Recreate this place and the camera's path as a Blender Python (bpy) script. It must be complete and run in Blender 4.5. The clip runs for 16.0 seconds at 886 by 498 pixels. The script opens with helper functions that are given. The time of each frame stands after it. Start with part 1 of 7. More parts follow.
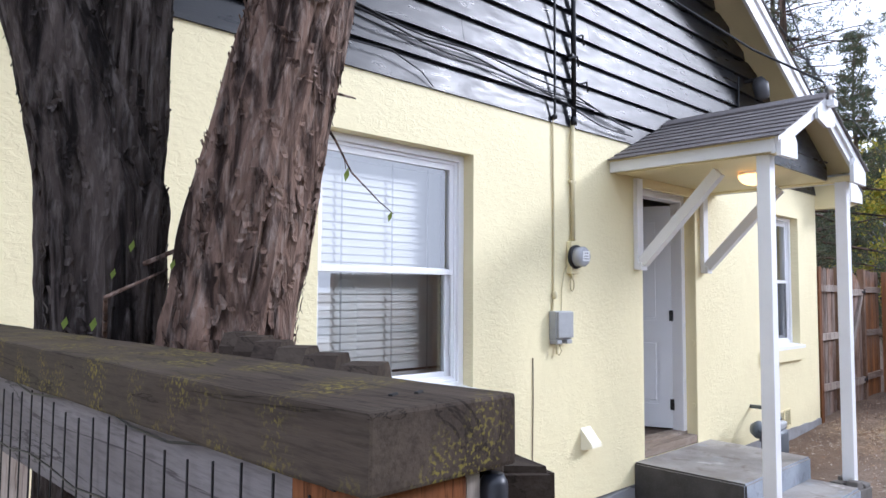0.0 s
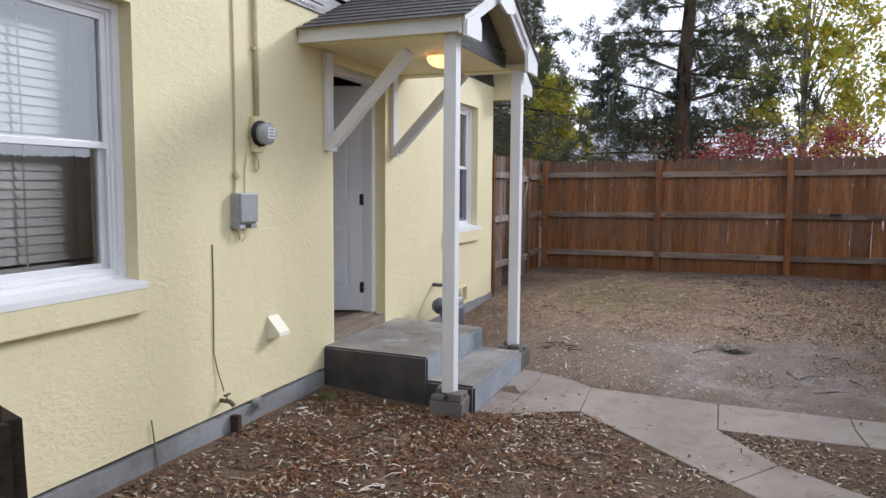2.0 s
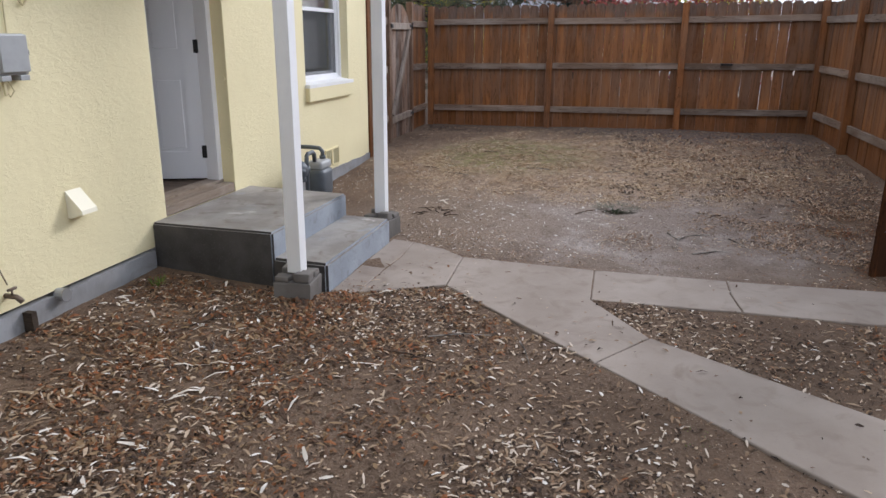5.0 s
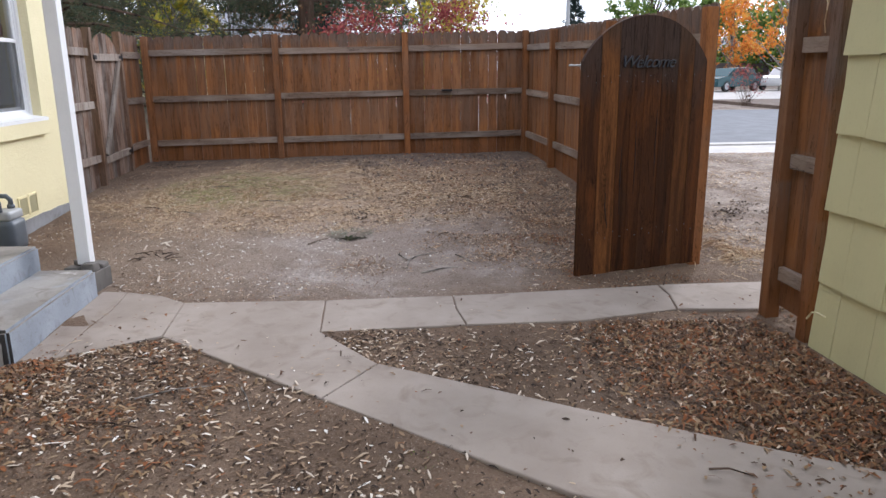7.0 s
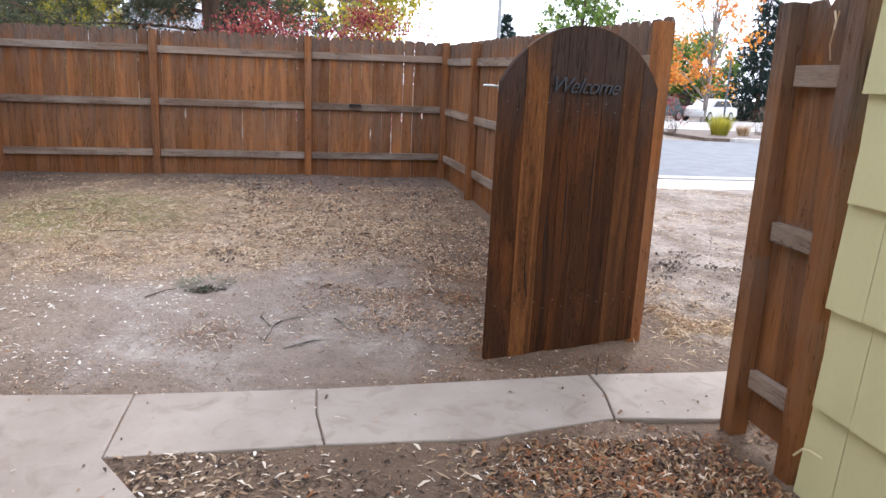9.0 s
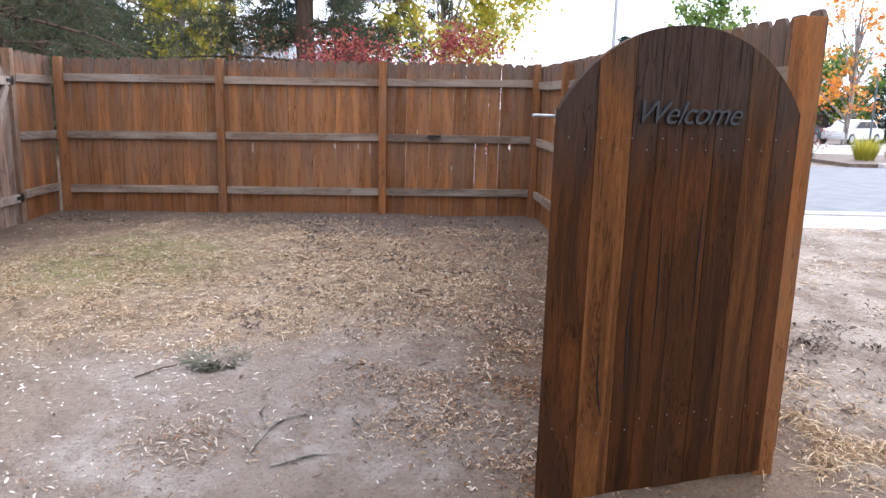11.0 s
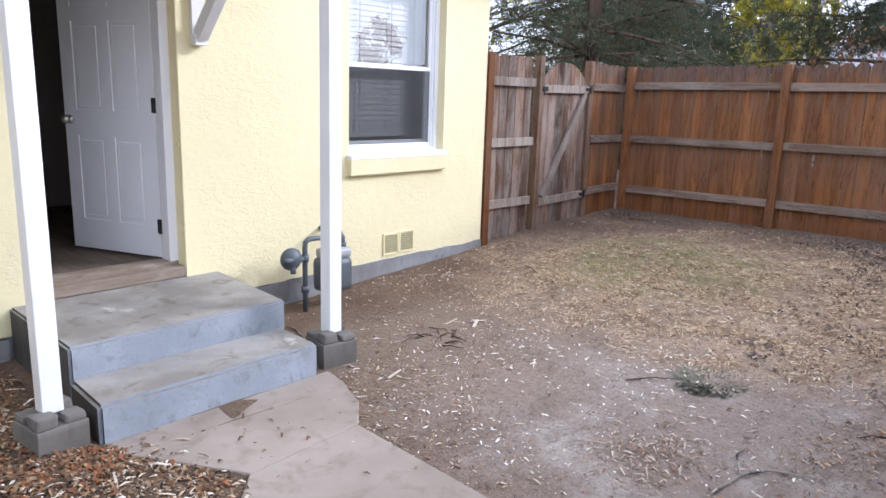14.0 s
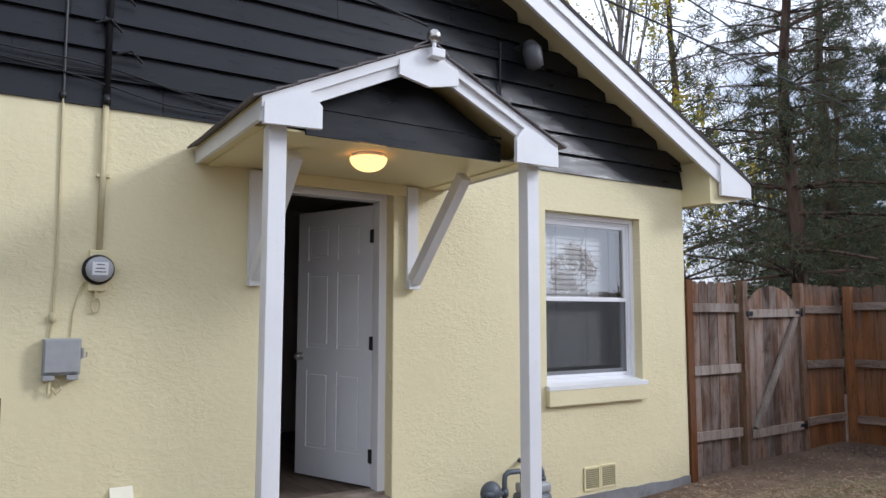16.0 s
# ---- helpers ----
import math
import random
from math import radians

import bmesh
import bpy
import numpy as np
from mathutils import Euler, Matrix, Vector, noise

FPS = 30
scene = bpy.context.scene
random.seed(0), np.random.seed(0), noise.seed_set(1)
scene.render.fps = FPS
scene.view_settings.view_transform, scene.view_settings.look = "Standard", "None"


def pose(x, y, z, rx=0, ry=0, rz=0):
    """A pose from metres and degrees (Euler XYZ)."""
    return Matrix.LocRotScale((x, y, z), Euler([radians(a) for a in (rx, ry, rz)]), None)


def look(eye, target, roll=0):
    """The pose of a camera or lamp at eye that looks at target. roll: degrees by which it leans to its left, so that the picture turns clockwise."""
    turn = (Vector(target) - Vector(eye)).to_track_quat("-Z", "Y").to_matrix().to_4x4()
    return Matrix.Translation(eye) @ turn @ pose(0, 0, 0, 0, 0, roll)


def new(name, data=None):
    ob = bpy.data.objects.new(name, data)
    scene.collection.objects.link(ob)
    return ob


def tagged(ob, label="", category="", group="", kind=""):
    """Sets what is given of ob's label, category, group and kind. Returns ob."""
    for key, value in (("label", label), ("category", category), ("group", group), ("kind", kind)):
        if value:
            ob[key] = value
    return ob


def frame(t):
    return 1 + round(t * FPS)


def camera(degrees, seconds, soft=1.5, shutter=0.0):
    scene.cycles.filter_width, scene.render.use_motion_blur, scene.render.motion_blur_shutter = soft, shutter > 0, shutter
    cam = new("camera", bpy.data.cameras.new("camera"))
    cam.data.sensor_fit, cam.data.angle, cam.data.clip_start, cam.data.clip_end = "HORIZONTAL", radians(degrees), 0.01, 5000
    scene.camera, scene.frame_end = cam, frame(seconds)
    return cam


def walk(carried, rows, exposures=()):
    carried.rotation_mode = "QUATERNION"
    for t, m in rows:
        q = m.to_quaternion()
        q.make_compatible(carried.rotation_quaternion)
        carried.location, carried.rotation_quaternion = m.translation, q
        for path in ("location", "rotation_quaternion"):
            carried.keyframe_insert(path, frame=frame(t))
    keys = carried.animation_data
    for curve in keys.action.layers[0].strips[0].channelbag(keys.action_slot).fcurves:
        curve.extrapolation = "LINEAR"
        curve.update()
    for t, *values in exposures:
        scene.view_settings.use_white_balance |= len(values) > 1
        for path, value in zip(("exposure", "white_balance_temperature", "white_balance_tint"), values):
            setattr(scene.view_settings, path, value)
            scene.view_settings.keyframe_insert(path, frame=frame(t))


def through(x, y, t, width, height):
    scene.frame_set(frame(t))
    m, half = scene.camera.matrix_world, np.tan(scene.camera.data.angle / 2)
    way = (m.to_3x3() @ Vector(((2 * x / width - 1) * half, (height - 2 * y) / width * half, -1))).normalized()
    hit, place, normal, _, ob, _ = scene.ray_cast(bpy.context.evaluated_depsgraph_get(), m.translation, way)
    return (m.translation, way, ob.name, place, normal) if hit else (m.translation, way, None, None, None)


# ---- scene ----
cam = camera(63.5, 16.0)
PATH = [
    (0, (-0.097, 0.451, 1.734), (1.299, 1.878, 1.855), 0.3),
    (0.5, (-0.013, 0.405, 1.723), (1.534, 1.667, 1.84), 0.1),
    (1, (0.057, 0.433, 1.707), (1.759, 1.484, 1.728), -0.2),
    (1.5, (0.159, 0.538, 1.685), (1.946, 1.429, 1.571), -0.7),
    (2, (0.236, 0.585, 1.668), (2.086, 1.325, 1.489), 0.4),
    (2.5, (0.321, 0.571, 1.639), (2.197, 1.227, 1.412), -0.3),
    (3, (0.575, 0.537, 1.607), (2.439, 1.216, 1.356), 0.8),
    (3.5, (0.817, 0.458, 1.604), (2.675, 1.132, 1.299), 1.2),
    (3.7, (0.892, 0.468, 1.606), (2.737, 1.123, 1.196), 1.2),
    (5.8, (1.012, 0.471, 1.586), (2.89, 0.845, 1.006), -1.0),
    (6, (1.012, 0.432, 1.592), (2.907, 0.735, 1.029), -1.1),
    (6.5, (1.046, 0.311, 1.593), (2.979, 0.375, 1.084), -1.0),
    (7, (1.184, 0.219, 1.56), (3.116, 0.044, 1.075), -0.6),
    (7.5, (1.501, 0.152, 1.568), (3.412, -0.188, 1.085), 1.3),
    (8, (1.766, 0.083, 1.58), (3.669, -0.327, 1.119), 1.4),
    (8.2, (1.907, 0.021, 1.563), (3.81, -0.388, 1.104), 1.9),
    (10.3, (3.279, -0.612, 1.611), (5.226, -0.875, 1.237), 2.8),
    (10.5, (3.367, -0.675, 1.617), (5.323, -0.86, 1.242), 1.9),
    (11, (3.636, -0.755, 1.601), (5.597, -0.815, 1.214), 1.5),
    (11.5, (3.867, -0.799, 1.634), (5.826, -0.702, 1.242), 2.1),
    (12, (3.954, -0.867, 1.65), (5.867, -0.445, 1.248), 2.5),
    (12.5, (3.961, -0.935, 1.643), (5.783, -0.208, 1.251), 1.6),
    (13, (3.919, -0.971, 1.646), (5.636, -0.029, 1.241), 1.8),
    (13.2, (3.893, -0.965, 1.643), (5.578, 0.033, 1.235), 1.8),
    (13.5, (3.888, -0.971, 1.648), (5.513, 0.119, 1.234), 1.6),
    (14, (3.848, -0.956, 1.656), (5.307, 0.346, 1.235), 1.8),
    (14.5, (3.773, -0.934, 1.66), (4.975, 0.605, 1.226), 2.1),
    (15, (3.746, -0.972, 1.629), (4.84, 0.683, 1.378), 1.0),
    (15.5, (3.755, -1.026, 1.693), (4.837, 0.656, 1.702), 0.3),
    (16, (3.736, -1.057, 1.748), (4.808, 0.622, 1.928), 0.1),
]
EXPOSURES = [(t, stops, kelvin, 16.5 if t < 1 or 12.8 < t < 14.4 else 14.5) for t, stops, kelvin in ((0, 0.72, 5450), (0.5, 0.6, 5500), (1.5, 0.28, 5650), (2, 0.2, 5800), (3.5, 0.2, 5950), (6, 0.35, 5850), (7, 0.53, 5850), (8, 0.88, 5900), (10.5, 1.2, 5700), (11, 1.22, 5750), (12, 1.36, 5700), (12.5, 1.4, 5650), (13, 1.28, 5600), (13.5, 1.12, 5550), (14, 0.85, 5550), (14.5, 0.56, 5650), (15, 0.28, 5750), (15.5, 0.08, 5800), (16, 0.0, 5700))]
walk(cam, [(t, look(eye, target, roll)) for t, eye, target, roll in PATH], EXPOSURES)

# ---- light ----
SUN_DIR = Vector((0.72, -0.525, 0.454)).normalized()   # towards the hazy sun
world = bpy.data.worlds.new("sky_world")
scene.world = world
world.use_nodes = True
wn, wl = world.node_tree.nodes, world.node_tree.links
sky = wn.new("ShaderNodeTexSky")
sky.sky_type = "NISHITA"
sky.sun_disc = False
sky.sun_elevation = math.asin(SUN_DIR.z)
sky.sun_rotation = math.atan2(SUN_DIR.x, SUN_DIR.y)
sky.dust_density = 3.0
sky_gain = wn.new("ShaderNodeMixRGB")
sky_gain.blend_type = "MULTIPLY"
sky_gain.inputs[0].default_value = 1.0
sky_gain.inputs[2].default_value = (1.0, 1.0, 1.0, 1)
cloud = wn.new("ShaderNodeTexNoise")
cloud.inputs["Scale"].default_value = 3.2
cloud.inputs["Detail"].default_value = 6
cloud_ramp = wn.new("ShaderNodeValToRGB")
cloud_ramp.color_ramp.elements[0].position, cloud_ramp.color_ramp.elements[1].position = 0.30, 0.46
cloud_mix = wn.new("ShaderNodeMixRGB")
cloud_mix.inputs[2].default_value = (10.5, 10.8, 11.2, 1)
wl.new(sky.outputs[0], sky_gain.inputs[1])
wl.new(sky_gain.outputs[0], cloud_mix.inputs[1])
wl.new(cloud.outputs["Fac"], cloud_ramp.inputs[0])
wl.new(cloud_ramp.outputs[0], cloud_mix.inputs[0])
wl.new(cloud_mix.outputs[0], wn["Background"].inputs["Color"])
wn["Background"].inputs["Strength"].default_value = 0.12

sun = new("sun", bpy.data.lights.new("sun", "SUN"))
sun.data.energy, sun.data.angle, sun.data.color = 1.6, radians(12), (1.0, 0.96, 0.90)
sun.matrix_world = look(SUN_DIR * 40, (0, 0, 0))


# ---- materials ----
class Nodes:
    """A node material under way."""

    def __init__(self, name):
        self.mat = bpy.data.materials.new(name)
        self.mat.use_nodes = True
        self.n, self.l = self.mat.node_tree.nodes, self.mat.node_tree.links
        self.b = self.n["Principled BSDF"]
        self.co = None

    def add(self, kind, **inputs):
        node = self.n.new(kind)
        for key, value in inputs.items():
            self.put(node.inputs[key.replace("_", " ")], value)
        return node

    def put(self, socket, value):
        if isinstance(value, bpy.types.NodeSocket):
            self.l.new(value, socket)
        elif isinstance(value, tuple) and len(value) == 3 and socket.type == "RGBA":
            socket.default_value = (*value, 1)
        else:
            socket.default_value = value

    def coords(self, scale=(1, 1, 1), rot=(0, 0, 0)):
        if self.co is None:
            self.co = self.n.new("ShaderNodeTexCoord")
        m = self.n.new("ShaderNodeMapping")
        m.inputs["Scale"].default_value = scale
        m.inputs["Rotation"].default_value = rot
        self.l.new(self.co.outputs["Object"], m.inputs["Vector"])
        return m.outputs[0]

    def noise(self, scale, detail=4, stretch=(1, 1, 1), rough=0.55, distort=0.0):
        t = self.add("ShaderNodeTexNoise", Scale=scale, Detail=detail, Roughness=rough, Distortion=distort)
        self.l.new(self.coords(stretch), t.inputs["Vector"])
        return t.outputs["Fac"]

    def ramp(self, fac, lo=0.35, hi=0.65, a=0.0, b=1.0):
        m = self.n.new("ShaderNodeMapRange")
        self.put(m.inputs["Value"], fac)
        for key, v in (("From Min", lo), ("From Max", hi), ("To Min", a), ("To Max", b)):
            m.inputs[key].default_value = v
        return m.outputs[0]

    def mix(self, fac, a, b, kind="MIX"):
        m = self.n.new("ShaderNodeMixRGB")
        m.blend_type = kind
        self.put(m.inputs[0], fac)
        self.put(m.inputs[1], a)
        self.put(m.inputs[2], b)
        return m.outputs[0]

    def math(self, op, a, b=0.0):
        m = self.n.new("ShaderNodeMath")
        m.operation = op
        self.put(m.inputs[0], a)
        self.put(m.inputs[1], b)
        return m.outputs[0]

    def bump(self, height, strength=0.4, distance=0.01, after=None):
        bn = self.add("ShaderNodeBump", Strength=strength, Distance=distance)
        self.l.new(height, bn.inputs["Height"])
        if after is not None:
            self.l.new(after, bn.inputs["Normal"])
        return bn.outputs[0]

    def random(self):
        return self.n.new("ShaderNodeObjectInfo").outputs["Random"]

    def island(self):
        return self.n.new("ShaderNodeNewGeometry").outputs["Random Per Island"]

    def done(self, color, rough=0.7, normal=None, metal=0.0, spec=0.5):
        self.put(self.b.inputs["Base Color"], color)
        self.put(self.b.inputs["Roughness"], rough)
        self.b.inputs["Metallic"].default_value = metal
        self.b.inputs["Specular IOR Level"].default_value = spec
        if normal is not None:
            self.l.new(normal, self.b.inputs["Normal"])
        return self.mat


def mat_stucco():
    m = Nodes("yellow_stucco")
    c = m.mix(m.ramp(m.noise(1.1, 5), 0.35, 0.7), (0.80, 0.72, 0.45), (0.76, 0.68, 0.42))
    c = m.mix(m.ramp(m.noise(9, 5), 0.55, 0.8, 0, 0.25), c, (0.70, 0.62, 0.38))
    streak = m.ramp(m.noise(2.2, 5, (2.2, 1, 0.25)), 0.62, 0.8, 0, 0.22)
    c = m.mix(streak, c, (0.58, 0.50, 0.30))
    h1 = m.ramp(m.noise(19, 4, (1, 1, 1.6), 0.55, 0.9), 0.42, 0.62)
    h2 = m.noise(160, 3)
    nb = m.bump(h2, 0.25, 0.003)
    nb = m.bump(h1, m.ramp(m.noise(1.4, 2), 0.35, 0.6, 0.06, 0.36), 0.006, nb)
    nb = m.bump(m.noise(3.2, 3), 0.25, 0.03, nb)
    return m.done(c, 0.62, nb, spec=0.35)


def mat_paint(name, color, rough=0.45, dirt=0.12, grain=0.0, spec=0.4):
    m = Nodes(name)
    dark = tuple(v * 0.72 for v in color)
    c = m.mix(m.ramp(m.noise(3.0, 6), 0.45, 0.75, 0, dirt * 2), color, dark)
    c = m.mix(m.ramp(m.noise(45, 4), 0.58, 0.72, 0, dirt), c, tuple(v * 0.6 for v in color))
    nb = m.bump(m.noise(60, 4, (1, 1, 0.15)), 0.15 + grain, 0.002)
    return m.done(c, rough, nb, spec=spec)


def mat_black_siding():
    m = Nodes("black_gloss_siding_paint")
    v = m.random()
    c = m.mix(v, (0.006, 0.0065, 0.008), (0.011, 0.012, 0.015))
    c = m.mix(m.ramp(m.noise(5, 6, (0.4, 1, 3)), 0.58, 0.75, 0, 0.35), c, (0.035, 0.04, 0.05))
    h = m.math("ADD", m.noise(12, 5, (0.5, 1, 7)), m.noise(70, 4, (0.3, 1, 4)))
    r = m.ramp(m.noise(7, 5, (0.6, 1, 3)), 0.35, 0.7, 0.26, 0.44)
    return m.done(c, r, m.bump(h, 0.22, 0.003), spec=0.33)


def mat_wood(name, base, dark, grey, wear=0.4, axis=2, rough=0.75, knots=True, island=False, spread=(0.7, 1.22), top=0.0, top_grey=(0.125, 0.098, 0.084), drips=False, streak=0.55):
    """Weathered boards; the grain runs along the axis."""
    m = Nodes(name)
    v = m.island() if island else m.random()
    off = m.n.new("ShaderNodeVectorMath")
    off.operation = "ADD"
    comb = m.n.new("ShaderNodeCombineXYZ")
    for s in comb.inputs:
        m.l.new(m.math("MULTIPLY", v, 37.0), s)
    st = [6.5, 6.5, 6.5]
    st[axis] = 0.55
    m.l.new(m.coords(tuple(st)), off.inputs[0])
    m.l.new(comb.outputs[0], off.inputs[1])
    g1 = m.add("ShaderNodeTexNoise", Scale=2.2, Detail=6, Roughness=0.6, Distortion=0.7)
    m.l.new(off.outputs[0], g1.inputs["Vector"])
    g2 = m.add("ShaderNodeTexNoise", Scale=14, Detail=5, Roughness=0.6)
    m.l.new(off.outputs[0], g2.inputs["Vector"])
    tone = m.mix(m.ramp(v, 0, 1), base, tuple(a * 0.5 + b * 0.5 for a, b in zip(base, dark)))
    c = m.mix(m.ramp(g1.outputs["Fac"], 0.36, 0.70), tone, dark)
    c = m.mix(m.ramp(g2.outputs["Fac"], 0.5, 0.8, 0, 0.3), c, dark)
    hue = m.add("ShaderNodeHueSaturation", Color=c)
    m.put(hue.inputs["Value"], m.ramp(m.math("FRACT", m.math("MULTIPLY", v, 7.13)), 0, 1, *spread))
    c = hue.outputs[0]
    fine = m.add("ShaderNodeTexNoise", Scale=34, Detail=4, Roughness=0.65)
    m.l.new(off.outputs[0], fine.inputs["Vector"])
    c = m.mix(m.ramp(fine.outputs["Fac"], 0.46, 0.66, 0, streak), c, tuple(a * 0.7 for a in dark))
    soft = [1.6, 1.6, 1.6]
    soft[axis] = 0.75
    woff = m.n.new("ShaderNodeVectorMath")
    woff.operation = "ADD"
    m.l.new(m.coords(tuple(soft)), woff.inputs[0])
    m.l.new(comb.outputs[0], woff.inputs[1])
    wn1 = m.add("ShaderNodeTexNoise", Scale=1.5, Detail=7, Roughness=0.62, Distortion=0.4)
    m.l.new(woff.outputs[0], wn1.inputs["Vector"])
    c = m.mix(m.ramp(wn1.outputs["Fac"], 0.44, 0.70, 0, wear), c, grey)
    if top:
        # rain-greyed wood above the upper rail
        zs = m.n.new("ShaderNodeSeparateXYZ")
        m.l.new(m.coords(), zs.inputs[0])
        edge = m.math("ADD", zs.outputs[2], m.math("MULTIPLY", m.math("SUBTRACT", wn1.outputs["Fac"], 0.5), 0.9))
        c = m.mix(m.ramp(edge, top - 0.12, top + 0.16, 0, 0.85), c, m.mix(m.ramp(g2.outputs["Fac"], 0.4, 0.7), top_grey, tuple(a * 0.5 for a in top_grey)))
    if drips:
        # rain stains running down below each rail, broad washed-out blotches
        zd = m.n.new("ShaderNodeSeparateXYZ")
        m.l.new(m.coords(), zd.inputs[0])
        run = m.add("ShaderNodeTexNoise", Scale=1.0, Detail=5, Roughness=0.7)
        m.l.new(m.coords((9, 9, 0.9)), run.inputs["Vector"])
        blot = m.noise(1.3, 6, (1, 1, 0.8), 0.65)
        for zr in (0.86, 1.52):
            below = m.math("MULTIPLY", m.ramp(zd.outputs[2], zr - 0.42, zr, 0, 1), m.ramp(zd.outputs[2], zr, zr + 0.03, 1, 0))
            c = m.mix(m.math("MULTIPLY", below, m.ramp(run.outputs["Fac"], 0.40, 0.58, 0, 0.85)), c, grey)
        c = m.mix(m.ramp(blot, 0.46, 0.62, 0, 0.6), c, tuple(a * 0.75 + 0.25 * b for a, b in zip(grey, base)))
        # boards darker towards the foot, with a ragged upper limit
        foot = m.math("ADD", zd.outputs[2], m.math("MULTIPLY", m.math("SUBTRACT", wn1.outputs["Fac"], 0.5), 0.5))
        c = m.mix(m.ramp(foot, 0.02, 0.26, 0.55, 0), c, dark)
    line = m.math("ABSOLUTE", m.math("SUBTRACT", g1.outputs["Fac"], 0.53))
    c = m.mix(m.ramp(line, 0.002, 0.012, 0.75, 0), c, tuple(a * 0.45 for a in dark))
    if knots:
        vor = m.add("ShaderNodeTexVoronoi", Scale=2.6)
        m.l.new(off.outputs[0], vor.inputs["Vector"])
        c = m.mix(m.ramp(vor.outputs["Distance"], 0.04, 0.12, 0.8, 0), c, tuple(a * 0.35 for a in dark))
    nb = m.bump(m.math("ADD", g1.outputs["Fac"], g2.outputs["Fac"]), 0.45, 0.003)
    return m.done(c, rough, nb, spec=0.1)


def mat_concrete(name, a, b, rough=0.85, stain=(0.25, 0.2, 0.15)):
    m = Nodes(name)
    c = m.mix(m.ramp(m.noise(1.7, 6), 0.35, 0.65), a, b)
    c = m.mix(m.ramp(m.noise(6, 6, distort=0.8), 0.52, 0.72, 0, 0.5), c, stain)
    c = m.mix(m.ramp(m.noise(90, 3), 0.6, 0.75, 0, 0.3), c, tuple(v * 0.55 for v in a))
    nb = m.bump(m.noise(120, 4), 0.3, 0.003)
    nb = m.bump(m.noise(9, 4), 0.3, 0.01, nb)
    return m.done(c, rough, nb, spec=0.3)


def mat_step():
    """Grey-blue painted concrete, worn to tan where feet tread."""
    m = Nodes("worn_painted_concrete")
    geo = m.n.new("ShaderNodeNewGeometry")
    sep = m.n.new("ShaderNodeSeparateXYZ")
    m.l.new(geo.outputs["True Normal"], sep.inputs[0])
    paint = m.mix(m.ramp(m.noise(2.2, 6), 0.35, 0.65), (0.33, 0.36, 0.40), (0.25, 0.275, 0.31))
    paint = m.mix(m.ramp(m.noise(7, 7, distort=1.2), 0.54, 0.68, 0, 0.45), paint, (0.15, 0.145, 0.145))
    # faces turned towards -x take a much darker tone
    dark_side = m.mix(m.ramp(m.noise(4, 6), 0.35, 0.65), (0.085, 0.080, 0.076), (0.048, 0.044, 0.041))
    paint = m.mix(m.ramp(sep.outputs[0], -0.8, -0.5, 1, 0), paint, dark_side)
    tread = m.mix(m.ramp(m.noise(2.6, 7), 0.38, 0.62), (0.345, 0.325, 0.30), (0.225, 0.205, 0.185))
    tread = m.mix(m.ramp(m.noise(6, 7, distort=0.9), 0.56, 0.68, 0, 0.7), tread, (0.155, 0.125, 0.10))
    tread = m.mix(m.ramp(m.noise(1.9, 5), 0.58, 0.66, 0, 0.6), tread, (0.31, 0.34, 0.37))
    tread = m.mix(m.ramp(m.noise(3.3, 6), 0.65, 0.70, 0, 0.75), tread, (0.58, 0.55, 0.52))
    c = m.mix(m.ramp(sep.outputs[2], 0.5, 0.8), paint, tread)
    c = m.mix(m.ramp(m.noise(90, 3), 0.58, 0.72, 0, 0.45), c, (0.14, 0.13, 0.12))
    nb = m.bump(m.noise(120, 4), 0.3, 0.003)
    nb = m.bump(m.noise(11, 6), 0.4, 0.012, nb)
    return m.done(c, 0.72, nb, spec=0.3)


def mat_plain(name, color, rough=0.5, metal=0.0, spec=0.5, vary=0.15):
    m = Nodes(name)
    c = m.mix(m.ramp(m.noise(14, 5), 0.4, 0.7, 0, vary * 2), color, tuple(v * 0.6 for v in color))
    return m.done(c, rough, m.bump(m.noise(80, 3), 0.1, 0.002), metal, spec)


